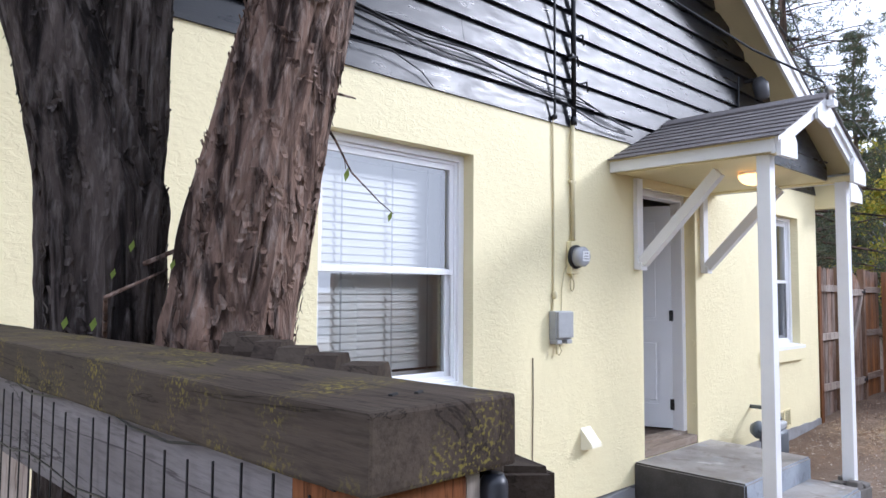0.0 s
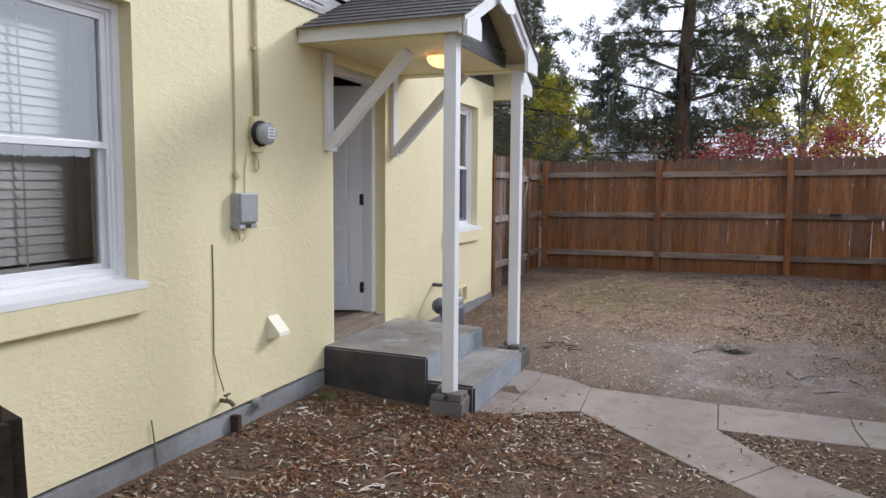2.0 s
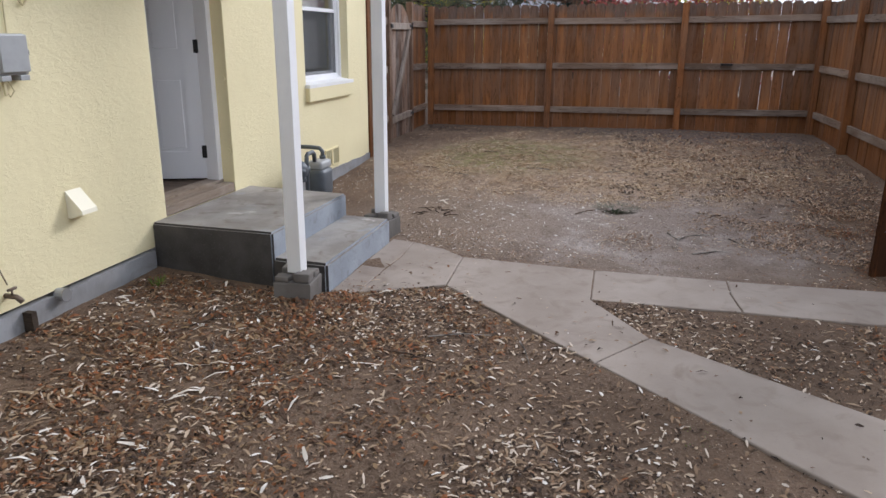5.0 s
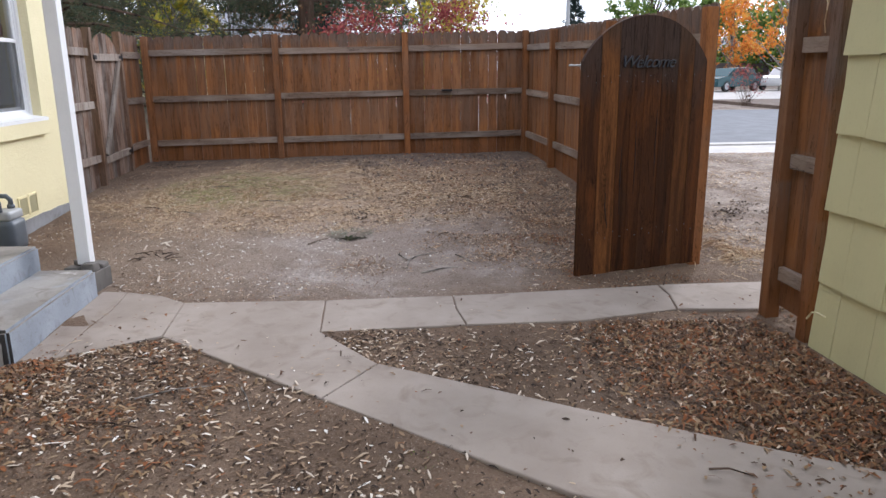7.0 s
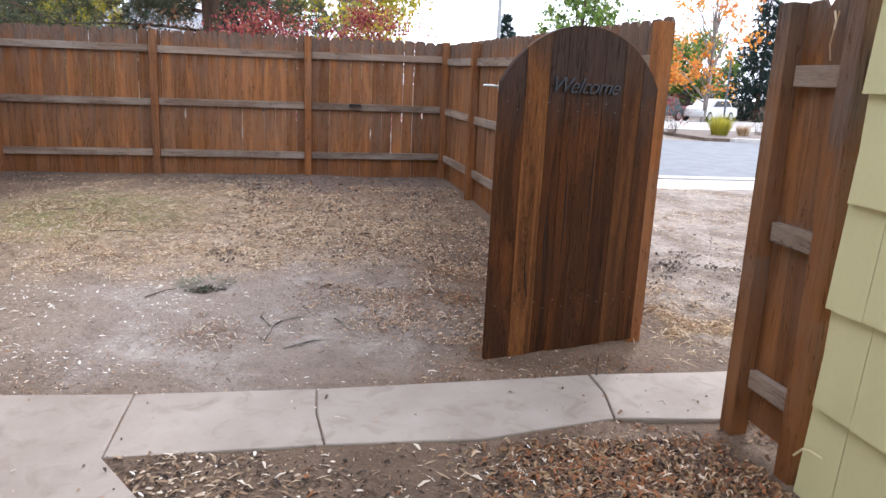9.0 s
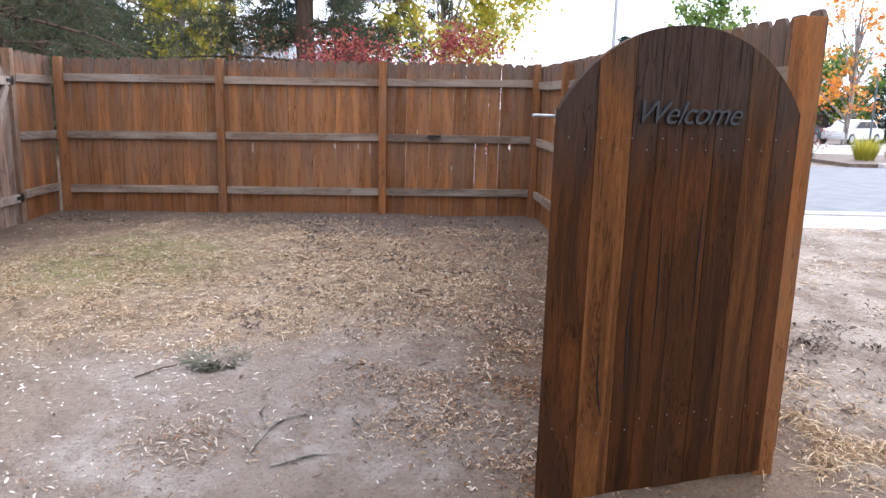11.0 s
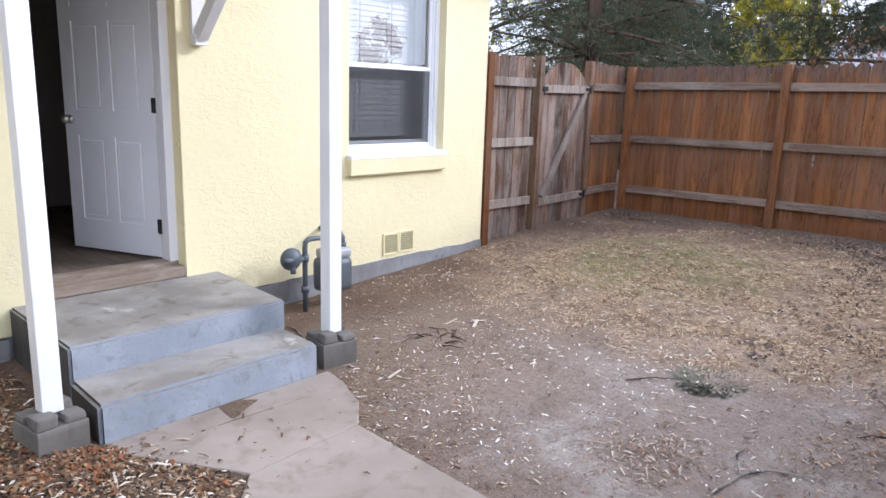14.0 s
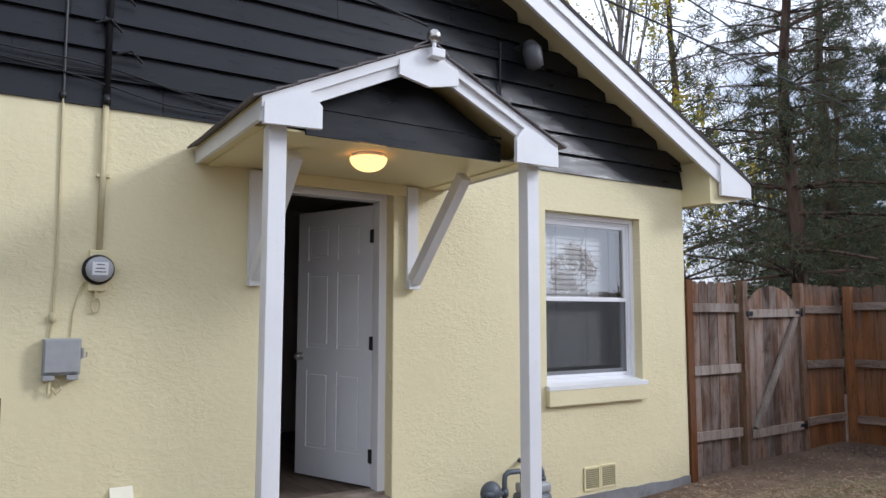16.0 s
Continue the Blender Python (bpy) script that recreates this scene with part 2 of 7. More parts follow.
def mat_ground():
    m = Nodes("dirt_ground")
    sep = m.n.new("ShaderNodeSeparateXYZ")
    m.l.new(m.coords(), sep.inputs[0])
    X, Y = sep.outputs[0], sep.outputs[1]
    edge = m.noise(1.1, 6, rough=0.65)
    c = m.mix(m.ramp(m.noise(1.3, 7, rough=0.65), 0.3, 0.7), (0.200, 0.138, 0.095), (0.120, 0.080, 0.054))

    def blob(cx, cy, rx, ry, soft=0.6, ragged=1.5):
        dx = m.math("DIVIDE", m.math("SUBTRACT", X, cx), rx)
        dy = m.math("DIVIDE", m.math("SUBTRACT", Y, cy), ry)
        d = m.math("ADD", m.math("MULTIPLY", dx, dx), m.math("MULTIPLY", dy, dy))
        d = m.math("ADD", d, m.math("MULTIPLY", m.math("SUBTRACT", edge, 0.5), ragged))
        return m.ramp(d, 1.0 - soft, 1.0 + soft, 1, 0)

    pale = blob(7.35, 0.25, 1.35, 1.5)
    c = m.mix(m.math("MULTIPLY", pale, 0.72), c, (0.300, 0.248, 0.214))
    dust = m.ramp(m.noise(1.9, 6, rough=0.6), 0.50, 0.68, 0, 0.8)
    c = m.mix(m.math("MULTIPLY", pale, dust), c, (0.405, 0.355, 0.320))
    warm = blob(7.4, 2.0, 1.2, 0.9)
    c = m.mix(m.math("MULTIPLY", warm, 0.7), c, (0.265, 0.203, 0.155))
    straw = blob(9.75, 1.0, 1.7, 2.3, 0.5, 2.2)
    c = m.mix(m.math("MULTIPLY", straw, m.ramp(m.noise(7, 7, rough=0.7), 0.38, 0.60, 0.15, 0.9)), c, (0.43, 0.315, 0.215))
    green = blob(10.0, 1.85, 0.95, 0.95, 0.7, 2.0)
    c = m.mix(m.math("MULTIPLY", green, m.ramp(m.noise(11, 6), 0.36, 0.56, 0, 0.9)), c, (0.225, 0.215, 0.080))
    dark = blob(11.9, -0.6, 0.85, 1.6, 0.5, 2.0)
    c = m.mix(m.math("MULTIPLY", dark, 0.7), c, (0.135, 0.105, 0.092))
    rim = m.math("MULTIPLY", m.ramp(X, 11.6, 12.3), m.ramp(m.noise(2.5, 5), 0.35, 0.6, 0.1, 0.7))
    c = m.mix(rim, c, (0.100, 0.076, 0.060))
    out = m.ramp(Y, -3.0, -2.3, 1, 0)
    c = m.mix(m.math("MULTIPLY", out, 0.7), c, m.mix(m.ramp(m.noise(1.4, 6, rough=0.65), 0.40, 0.58), (0.42, 0.36, 0.305), (0.20, 0.155, 0.125)))
    c = m.mix(m.ramp(m.noise(4.5, 8, rough=0.72), 0.50, 0.66, 0, 0.45), c, (0.115, 0.080, 0.058))
    c = m.mix(m.ramp(m.noise(38, 6, rough=0.7), 0.52, 0.66, 0, 0.50), c, (0.080, 0.056, 0.042))
    c = m.mix(m.ramp(m.noise(95, 4, rough=0.6), 0.60, 0.70, 0, 0.6), c, (0.40, 0.34, 0.275))
    nb = m.bump(m.noise(150, 4), 0.6, 0.008)
    nb = m.bump(m.noise(26, 7, rough=0.65), 0.8, 0.03, nb)
    return m.done(c, 0.95, nb, spec=0.15)


def mat_scatter(name, colors, rough=0.85):
    """Chips, leaves and needles: each piece takes one of the colours."""
    m = Nodes(name)
    r = m.n.new("ShaderNodeValToRGB")
    r.color_ramp.interpolation = "CONSTANT"
    els = r.color_ramp.elements
    while len(els) < len(colors):
        els.new(0.5)
    for i, col in enumerate(colors):
        els[i].position = i / len(colors)
        els[i].color = (*col, 1)
    m.l.new(m.island(), r.inputs[0])
    return m.done(r.outputs[0], rough, spec=0.2)


def mat_leaf(name, colors, through=0.35):
    mat = mat_scatter(name, colors, 0.6)
    n, l = mat.node_tree.nodes, mat.node_tree.links
    tr = n.new("ShaderNodeBsdfTranslucent")
    mx = n.new("ShaderNodeMixShader")
    mx.inputs[0].default_value = through
    l.new(n["Principled BSDF"].inputs["Base Color"].links[0].from_socket, tr.inputs[0])
    l.new(n["Principled BSDF"].outputs[0], mx.inputs[1])
    l.new(tr.outputs[0], mx.inputs[2])
    l.new(mx.outputs[0], n["Material Output"].inputs[0])
    return mat


def mat_bark(name, a, b, c3, scale=1.0):
    m = Nodes(name)
    n1 = m.noise(9 * scale, 6, (1, 1, 0.16), 0.6, 0.8)
    n2 = m.noise(30 * scale, 5, (1, 1, 0.2), 0.6, 0.4)
    c = m.mix(m.ramp(n1, 0.38, 0.62), b, a)
    c = m.mix(m.ramp(n2, 0.5, 0.7, 0, 0.7), c, c3)
    # furrows of the n1 bump darkened in the colour too
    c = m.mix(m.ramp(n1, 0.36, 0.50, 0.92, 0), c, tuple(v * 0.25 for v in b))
    nb = m.bump(n2, 0.6, 0.012)
    nb = m.bump(n1, 0.9, 0.04, nb)
    return m.done(c, 0.95, nb, spec=0.15)


def mat_glass():
    m = Nodes("window_glass")
    m.n.remove(m.b)
    fr = m.n.new("ShaderNodeFresnel")
    fr.inputs[0].default_value = 3.0
    tr = m.n.new("ShaderNodeBsdfTransparent")
    tr.inputs[0].default_value = (0.86, 0.89, 0.90, 1)
    gl = m.n.new("ShaderNodeBsdfGlossy")
    gl.inputs["Roughness"].default_value = 0.015
    mx = m.n.new("ShaderNodeMixShader")
    m.l.new(fr.outputs[0], mx.inputs[0])
    m.l.new(tr.outputs[0], mx.inputs[1])
    m.l.new(gl.outputs[0], mx.inputs[2])
    m.l.new(mx.outputs[0], m.n["Material Output"].inputs[0])
    return m.mat


def mat_screen():
    m = Nodes("insect_screen")
    tr = m.n.new("ShaderNodeBsdfTransparent")
    mx = m.n.new("ShaderNodeMixShader")
    mx.inputs[0].default_value = 0.30
    m.done((0.05, 0.055, 0.06), 0.8)
    m.l.new(tr.outputs[0], mx.inputs[1])
    m.l.new(m.b.outputs[0], mx.inputs[2])
    m.l.new(mx.outputs[0], m.n["Material Output"].inputs[0])
    return m.mat


def mat_shingle(name, a, b):
    m = Nodes(name)
    c = m.mix(m.random(), a, b)
    c = m.mix(m.ramp(m.noise(170, 3), 0.45, 0.65, 0, 0.7), c, tuple(v * 0.45 for v in a))
    c = m.mix(m.ramp(m.noise(220, 2), 0.62, 0.7, 0, 0.5), c, tuple(min(1, v * 1.9) for v in b))
    return m.done(c, 0.92, m.bump(m.noise(200, 3), 0.5, 0.003), spec=0.2)


def mat_glow(name, color, strength):
    m = Nodes(name)
    m.done(color, 0.3)
    m.put(m.b.inputs["Emission Color"], color)
    m.b.inputs["Emission Strength"].default_value = strength
    return m.mat


STUCCO = mat_stucco()
WHITE = mat_paint("white_trim_paint", (0.80, 0.80, 0.80), 0.42, 0.10)
VINYL = mat_paint("white_vinyl", (0.84, 0.84, 0.85), 0.30, 0.04)
SILLW = mat_paint("white_sill_paint", (0.82, 0.82, 0.80), 0.5, 0.12)
CREAM = mat_paint("yellow_trim_paint", (0.78, 0.69, 0.41), 0.5, 0.10)
SHAKE = mat_paint("yellow_shake_paint", (0.53, 0.485, 0.27), 0.6, 0.14, 0.5)
DOORW = mat_paint("white_door_paint", (0.74, 0.75, 0.78), 0.35, 0.05)
BLACK = mat_black_siding()
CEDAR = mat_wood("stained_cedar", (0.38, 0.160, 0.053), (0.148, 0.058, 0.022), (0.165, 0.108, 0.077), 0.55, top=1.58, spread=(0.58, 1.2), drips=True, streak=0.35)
POSTW = mat_wood("stained_cedar_post", (0.31, 0.125, 0.042), (0.15, 0.060, 0.024), (0.17, 0.112, 0.078), 0.5)
POSTG = mat_wood("greyed_gate_post", (0.24, 0.145, 0.092), (0.12, 0.070, 0.045), (0.27, 0.22, 0.185), 0.6)
GREYW = mat_wood("weathered_grey_cedar", (0.38, 0.33, 0.28), (0.21, 0.155, 0.12), (0.44, 0.40, 0.36), 0.6)
GREYP = mat_wood("grey_brown_pickets", (0.24, 0.148, 0.10), (0.075, 0.043, 0.029), (0.34, 0.295, 0.26), 0.75, spread=(0.4, 1.5), streak=0.4)
RAILX = mat_wood("weathered_rail_x", (0.29, 0.22, 0.17), (0.13, 0.085, 0.06), (0.33, 0.285, 0.245), 0.6, 0)
RAILY = mat_wood("weathered_rail_y", (0.29, 0.22, 0.17), (0.13, 0.085, 0.06), (0.33, 0.285, 0.245), 0.6, 1)
GATEW = mat_wood("dark_stained_gate_wood", (0.132, 0.044, 0.012), (0.021, 0.009, 0.004), (0.038, 0.019, 0.011), 0.8, spread=(0.55, 1.35), rough=0.7, top=1.42, top_grey=(0.055, 0.036, 0.029))
GATEL = mat_wood("light_streaked_gate_wood", (0.245, 0.098, 0.029), (0.050, 0.019, 0.008), (0.045, 0.021, 0.010), 1.0, rough=0.7, top=1.62, top_grey=(0.07, 0.042, 0.028))
CAPW = mat_wood("mossy_cap_wood", (0.072, 0.055, 0.042), (0.030, 0.022, 0.017), (0.068, 0.057, 0.042), 0.5, 1)
ENDW = mat_wood("orange_brown_post_wood", (0.30, 0.115, 0.04), (0.13, 0.05, 0.022), (0.16, 0.11, 0.07), 0.4)
STEP = mat_step()
PATHC = mat_concrete("tan_path_concrete", (0.335, 0.283, 0.240), (0.255, 0.210, 0.174), 0.9, (0.165, 0.124, 0.093))
FOUND = mat_concrete("grey_foundation_concrete", (0.31, 0.315, 0.325), (0.20, 0.193, 0.188), 0.9, (0.13, 0.108, 0.088))
PIER = mat_concrete("rough_pier_concrete", (0.19, 0.175, 0.16), (0.105, 0.095, 0.085), 0.95, (0.06, 0.047, 0.037))
WALK = mat_concrete("pale_walk_concrete", (0.52, 0.49, 0.46), (0.44, 0.41, 0.38), 0.9, (0.33, 0.29, 0.25))
ASPH = mat_concrete("grey_asphalt", (0.17, 0.175, 0.19), (0.13, 0.135, 0.145), 0.9, (0.10, 0.10, 0.105))
GROUND = mat_ground()
GREYPL = mat_plain("grey_box_plastic", (0.36, 0.37, 0.37), 0.45)
METAL = mat_plain("galvanised_metal", (0.42, 0.43, 0.44), 0.42, 0.7)
GASG = mat_plain("grey_gas_meter_paint", (0.10, 0.115, 0.13), 0.5, 0.1)
DARKM = mat_plain("black_iron", (0.018, 0.018, 0.02), 0.45, 0.4)
NICKEL = mat_plain("brushed_nickel", (0.5, 0.48, 0.45), 0.3, 1.0)
CABLE = mat_plain("black_cable", (0.015, 0.015, 0.016), 0.5)
CORD = mat_plain("yellow_painted_cable", (0.62, 0.54, 0.32), 0.55)
GLASS = mat_glass()
SCREEN = mat_screen()
BLIND = mat_plain("white_blind_slat", (0.78, 0.78, 0.76), 0.45, vary=0.03)
INNER = mat_plain("beige_inner_wall", (0.38, 0.36, 0.33), 0.8, vary=0.05)
INFLOOR = mat_wood("brown_inner_floor", (0.22, 0.17, 0.13), (0.12, 0.09, 0.07), (0.2, 0.17, 0.15), 0.3, 1)
THRESH = mat_wood("worn_threshold_wood", (0.42, 0.35, 0.28), (0.25, 0.19, 0.14), (0.5, 0.45, 0.40), 0.6, 0)
SHINGLE = mat_shingle("grey_brown_shingle", (0.17, 0.155, 0.15), (0.23, 0.21, 0.205))
SHINGLED = mat_shingle("dark_shingle", (0.06, 0.055, 0.052), (0.09, 0.08, 0.075))
GLOW = mat_glow("warm_lamp_glass", (1.0, 0.58, 0.19), 1.9)
BARK = mat_bark("shaggy_juniper_bark", (0.225, 0.148, 0.112), (0.062, 0.040, 0.032), (0.33, 0.265, 0.225), 2.0)
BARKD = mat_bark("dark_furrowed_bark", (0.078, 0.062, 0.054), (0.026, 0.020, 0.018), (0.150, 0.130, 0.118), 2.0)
SILVERW = mat_wood("silver_grey_rail_wood", (0.22, 0.20, 0.195), (0.11, 0.095, 0.09), (0.26, 0.245, 0.24), 0.5, 1)
PBARK = mat_bark("pine_bark", (0.13, 0.085, 0.06), (0.06, 0.042, 0.032), (0.17, 0.13, 0.10), 0.6)
GBARK = mat_bark("pale_bark", (0.30, 0.27, 0.24), (0.18, 0.16, 0.14), (0.38, 0.35, 0.32), 0.8)
NEEDLE = mat_leaf("pine_needles", [(0.066, 0.090, 0.050), (0.095, 0.116, 0.062), (0.050, 0.073, 0.048), (0.12, 0.118, 0.060), (0.13, 0.10, 0.062)])
NEEDLEB = mat_leaf("blue_spruce_needles", [(0.022, 0.042, 0.036), (0.034, 0.055, 0.044), (0.018, 0.033, 0.028)])
LEAFY = mat_leaf("yellow_green_leaves", [(0.36, 0.34, 0.04), (0.46, 0.40, 0.05), (0.25, 0.29, 0.05), (0.52, 0.40, 0.05)], 0.45)
LEAFG = mat_leaf("green_leaves", [(0.14, 0.22, 0.05), (0.20, 0.27, 0.06), (0.10, 0.17, 0.04)], 0.4)
LEAFR = mat_leaf("red_leaves", [(0.32, 0.065, 0.065), (0.40, 0.11, 0.10), (0.22, 0.04, 0.05), (0.36, 0.15, 0.08), (0.17, 0.05, 0.045)], 0.4)
LEAFO = mat_leaf("orange_leaves", [(0.65, 0.24, 0.04), (0.72, 0.31, 0.05), (0.55, 0.17, 0.04), (0.60, 0.34, 0.08)], 0.45)
CHIPS = mat_scatter("wood_chips", [(0.44, 0.34, 0.24), (0.24, 0.16, 0.10), (0.58, 0.49, 0.39), (0.14, 0.09, 0.06), (0.32, 0.23, 0.15), (0.08, 0.052, 0.035), (0.20, 0.13, 0.08), (0.27, 0.18, 0.11)])
LITTER = mat_scatter("dead_leaves", [(0.20, 0.105, 0.05), (0.12, 0.068, 0.042), (0.27, 0.18, 0.10), (0.085, 0.052, 0.034), (0.16, 0.085, 0.045), (0.24, 0.095, 0.04)])
STRAW = mat_scatter("dry_straw", [(0.60, 0.44, 0.27), (0.42, 0.285, 0.165), (0.72, 0.59, 0.42), (0.25, 0.16, 0.095), (0.36, 0.23, 0.14)])
PALEC = mat_scatter("white_wood_slivers", [(0.66, 0.60, 0.52), (0.54, 0.46, 0.38), (0.74, 0.70, 0.64)])
WEED = mat_leaf("grey_green_weed", [(0.11, 0.135, 0.085), (0.16, 0.18, 0.13), (0.08, 0.10, 0.065)], 0.2)


# ---- building helpers ----
def mesh_of(name, bm, mat, smooth=False):
    me = bpy.data.meshes.new(name)
    bmesh.ops.recalc_face_normals(bm, faces=bm.faces)
    bm.to_mesh(me)
    bm.free()
    me.materials.append(mat)
    if smooth:
        for p in me.polygons:
            p.use_smooth = True
    return me


def hang(ob, parent):
    """Parent ob so that its mesh, built in place, stays where it is."""
    m, p = Matrix(), parent
    while p is not None:
        m = p.matrix_parent_inverse @ p.matrix_basis @ m
        p = p.parent
    ob.parent = parent
    ob.matrix_parent_inverse = m.inverted()
    return ob


def part(name, bm, mat, parent=None, label="", smooth=False, local=False):
    ob = new(name, mesh_of(name, bm, mat, smooth))
    if local:
        ob.parent = parent
    elif parent is not None:
        hang(ob, parent)
    if label:
        ob["label"] = label
    return ob


def raw(name, verts, faces, mat, parent=None, label=""):
    me = bpy.data.meshes.new(name)
    me.from_pydata(verts, [], faces)
    me.materials.append(mat)
    ob = new(name, me)
    if parent is not None:
        hang(ob, parent)
    if label:
        ob["label"] = label
    return ob


def empty(name, at=(0, 0, 0)):
    ob = new(name)
    ob.location = at
    ob.empty_display_size = 0.1
    return ob


def add_box(bm, lo, hi, bevel=0.0, turn=None):
    lo, hi = Vector(lo), Vector(hi)
    g = bmesh.ops.create_cube(bm, size=1.0, matrix=Matrix.Translation((lo + hi) / 2) @ Matrix.Diagonal((*(hi - lo), 1)))
    vs = g["verts"]
    if bevel:
        es = list({e for v in vs for e in v.link_edges})
        r = bmesh.ops.bevel(bm, geom=es, offset=bevel, segments=2, affect="EDGES", profile=0.6)
        vs = list({v for f in r["faces"] for v in f.verts} | {v for v in vs if v.is_valid})
    if turn is not None:
        bmesh.ops.transform(bm, matrix=turn, verts=vs)
    return vs


def block(name, lo, hi, mat, parent=None, label="", bevel=0.004, turn=None):
    bm = bmesh.new()
    add_box(bm, lo, hi, bevel, turn)
    return part(name, bm, mat, parent, label)


def beam(bm, a, b, w, h, up=(0, 0, 1), bevel=0.003):
    """A straight timber from a to b, w wide and h deep."""
    a, b = Vector(a), Vector(b)
    d = b - a
    zax = d.normalized()
    xax = Vector(up).cross(zax)
    xax = xax.normalized() if xax.length > 1e-4 else Vector((1, 0, 0))
    yax = zax.cross(xax)
    m = Matrix((xax, yax, zax)).transposed().to_4x4()
    m.translation = (a + b) / 2
    add_box(bm, (-w / 2, -h / 2, -d.length / 2), (w / 2, h / 2, d.length / 2), bevel, m)


def tube(bm, pts, radius, sides=8, cap=True):
    """A round tube along points; radius is one number or one per point."""
    pts = [Vector(p) for p in pts]
    rad = radius if isinstance(radius, (list, tuple)) else [radius] * len(pts)
    rings, side = [], None
    for i, p in enumerate(pts):
        d = (pts[min(i + 1, len(pts) - 1)] - pts[max(i - 1, 0)]).normalized()
        ref = Vector((0, 0, 1)) if abs(d.z) < 0.9 else Vector((1, 0, 0))
        side = d.cross(ref).normalized() if side is None else (side - d * side.dot(d)).normalized()
        up = d.cross(side)
        rings.append([bm.verts.new(p + rad[i] * (math.cos(t) * side + math.sin(t) * up)) for t in [2 * math.pi * k / sides for k in range(sides)]])
    for r0, r1 in zip(rings, rings[1:]):
        for k in range(sides):
            bm.faces.new((r0[k], r0[(k + 1) % sides], r1[(k + 1) % sides], r1[k]))
    if cap:
        bm.faces.new(rings[0][::-1])
        bm.faces.new(rings[-1])


def prism(bm, outline, depth, axis="y", at=0.0):
    """A flat outline of (u, z) or (x, y), pushed to a depth along an axis."""
    def place(u, v, d):
        return {"y": (u, at + d, v), "x": (at + d, u, v), "z": (u, v, at + d)}[axis]
    f = [bm.verts.new(place(u, v, 0)) for u, v in outline]
    b = [bm.verts.new(place(u, v, depth)) for u, v in outline]
    bm.faces.new(f)
    bm.faces.new(b[::-1])
    for i in range(len(f)):
        j = (i + 1) % len(f)
        bm.faces.new((f[i], b[i], b[j], f[j]))


def smoothstep(a, b, v):
    t = min(max((v - a) / (b - a), 0.0), 1.0)
    return t * t * (3 - 2 * t)


def ground_z(x, y):
    """The yard rises gently from the path towards the back fence."""
    up = 0.30 * smoothstep(5.7, 12.5, x) * (1 - 0.12 * smoothstep(0.0, 3.5, y))
    up *= 1 - smoothstep(12.6, 14.5, x)
    up *= 1 - smoothstep(-3.0, -5.0, y) * 0.6
    near = -0.012 + 0.06 * smoothstep(2.6, 3.6, y) * (1 - smoothstep(5.0, 7.0, x))
    heap = 0.055 * math.exp(-((x - 4.76) / 0.30) ** 2 - ((y - 2.42) / 0.38) ** 2)
    return up + near + heap


# ---- ground ----
def steps(lo, hi, d, far):
    a = [lo + d * i for i in range(int(round((hi - lo) / d)) + 1)]
    g, v, w = [], hi, d
    while v < far:
        w *= 1.45
        v += w
        g.append(v)
    h, v, w = [], lo, d
    while v > -far:
        w *= 1.45
        v -= w
        h.append(v)
    return h[::-1] + a + g


def build_ground():
    xs, ys = steps(-1.5, 15, 0.10, 900), steps(-7, 5, 0.10, 900)
    verts = []
    for y in ys:
        for x in xs:
            z = ground_z(x, y)
            if -2 < x < 15.5 and -7.5 < y < 5.5:
                z += 0.018 * noise.noise((x * 1.3, y * 1.3, 3)) + 0.007 * noise.noise((x * 6, y * 6, 9))
            verts.append((x, y, z))
    w = len(xs)
    faces = [(j * w + i, j * w + i + 1, (j + 1) * w + i + 1, (j + 1) * w + i) for j in range(len(ys) - 1) for i in range(w - 1)]
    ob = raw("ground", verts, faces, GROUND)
    for p in ob.data.polygons:
        p.use_smooth = True
    return tagged(ob, "bare brown dirt yard with straw and wood chips", "ground", kind="structure")


build_ground()


def slab(name, outline, z, mat, label, parent=None, thick=0.09, bevel=0.008):
    bm = bmesh.new()
    prism(bm, outline, -thick, "z", z)
    bmesh.ops.recalc_face_normals(bm, faces=bm.faces)
    if bevel:
        es = [e for e in bm.edges if abs(e.verts[0].co.z - z) < 1e-5 and abs(e.verts[1].co.z - z) < 1e-5]
        bmesh.ops.bevel(bm, geom=es, offset=bevel, segments=2, affect="EDGES", profile=0.5)
    return part(name, bm, mat, parent, label)


garden_path = tagged(empty("pavement", (5.4, 0.6, 0)), "cracked tan concrete garden path with dirt along its edges", "path", kind="structure")
PATH_SLABS = (
    ((5.13, 2.262), (6.44, 2.262), (6.405, 2.085), (6.0, 2.06), (5.6, 2.085), (5.15, 2.10)),
    ((5.16, 2.085), (5.6, 2.070), (6.0, 2.045), (6.40, 2.07), (6.28, 1.80), (6.10, 1.605), (5.45, 1.575)),
    ((5.44, 1.555), (6.095, 1.59), (6.03, 0.622), (5.405, 0.612), (4.87, 0.262), (4.475, 0.535)),
    ((4.465, 0.52), (4.86, 0.245), (4.20, -0.72), (3.75, -1.42), (3.42, -1.95), (2.85, -1.75), (3.20, -1.05), (3.55, -0.47)),
    ((6.028, 0.602), (5.41, 0.595), (5.435, -0.30), (5.75, -0.27), (6.02, -0.275)),
    ((5.436, -0.32), (5.75, -0.29), (6.02, -0.295), (6.06, -1.2), (6.09, -1.81), (5.86, -1.80), (5.56, -1.73), (5.42, -1.03)),
    ((5.555, -1.75), (5.86, -1.82), (6.09, -1.832), (6.07, -2.55), (6.1, -3.4), (5.5, -3.4), (5.49, -2.3)),
)
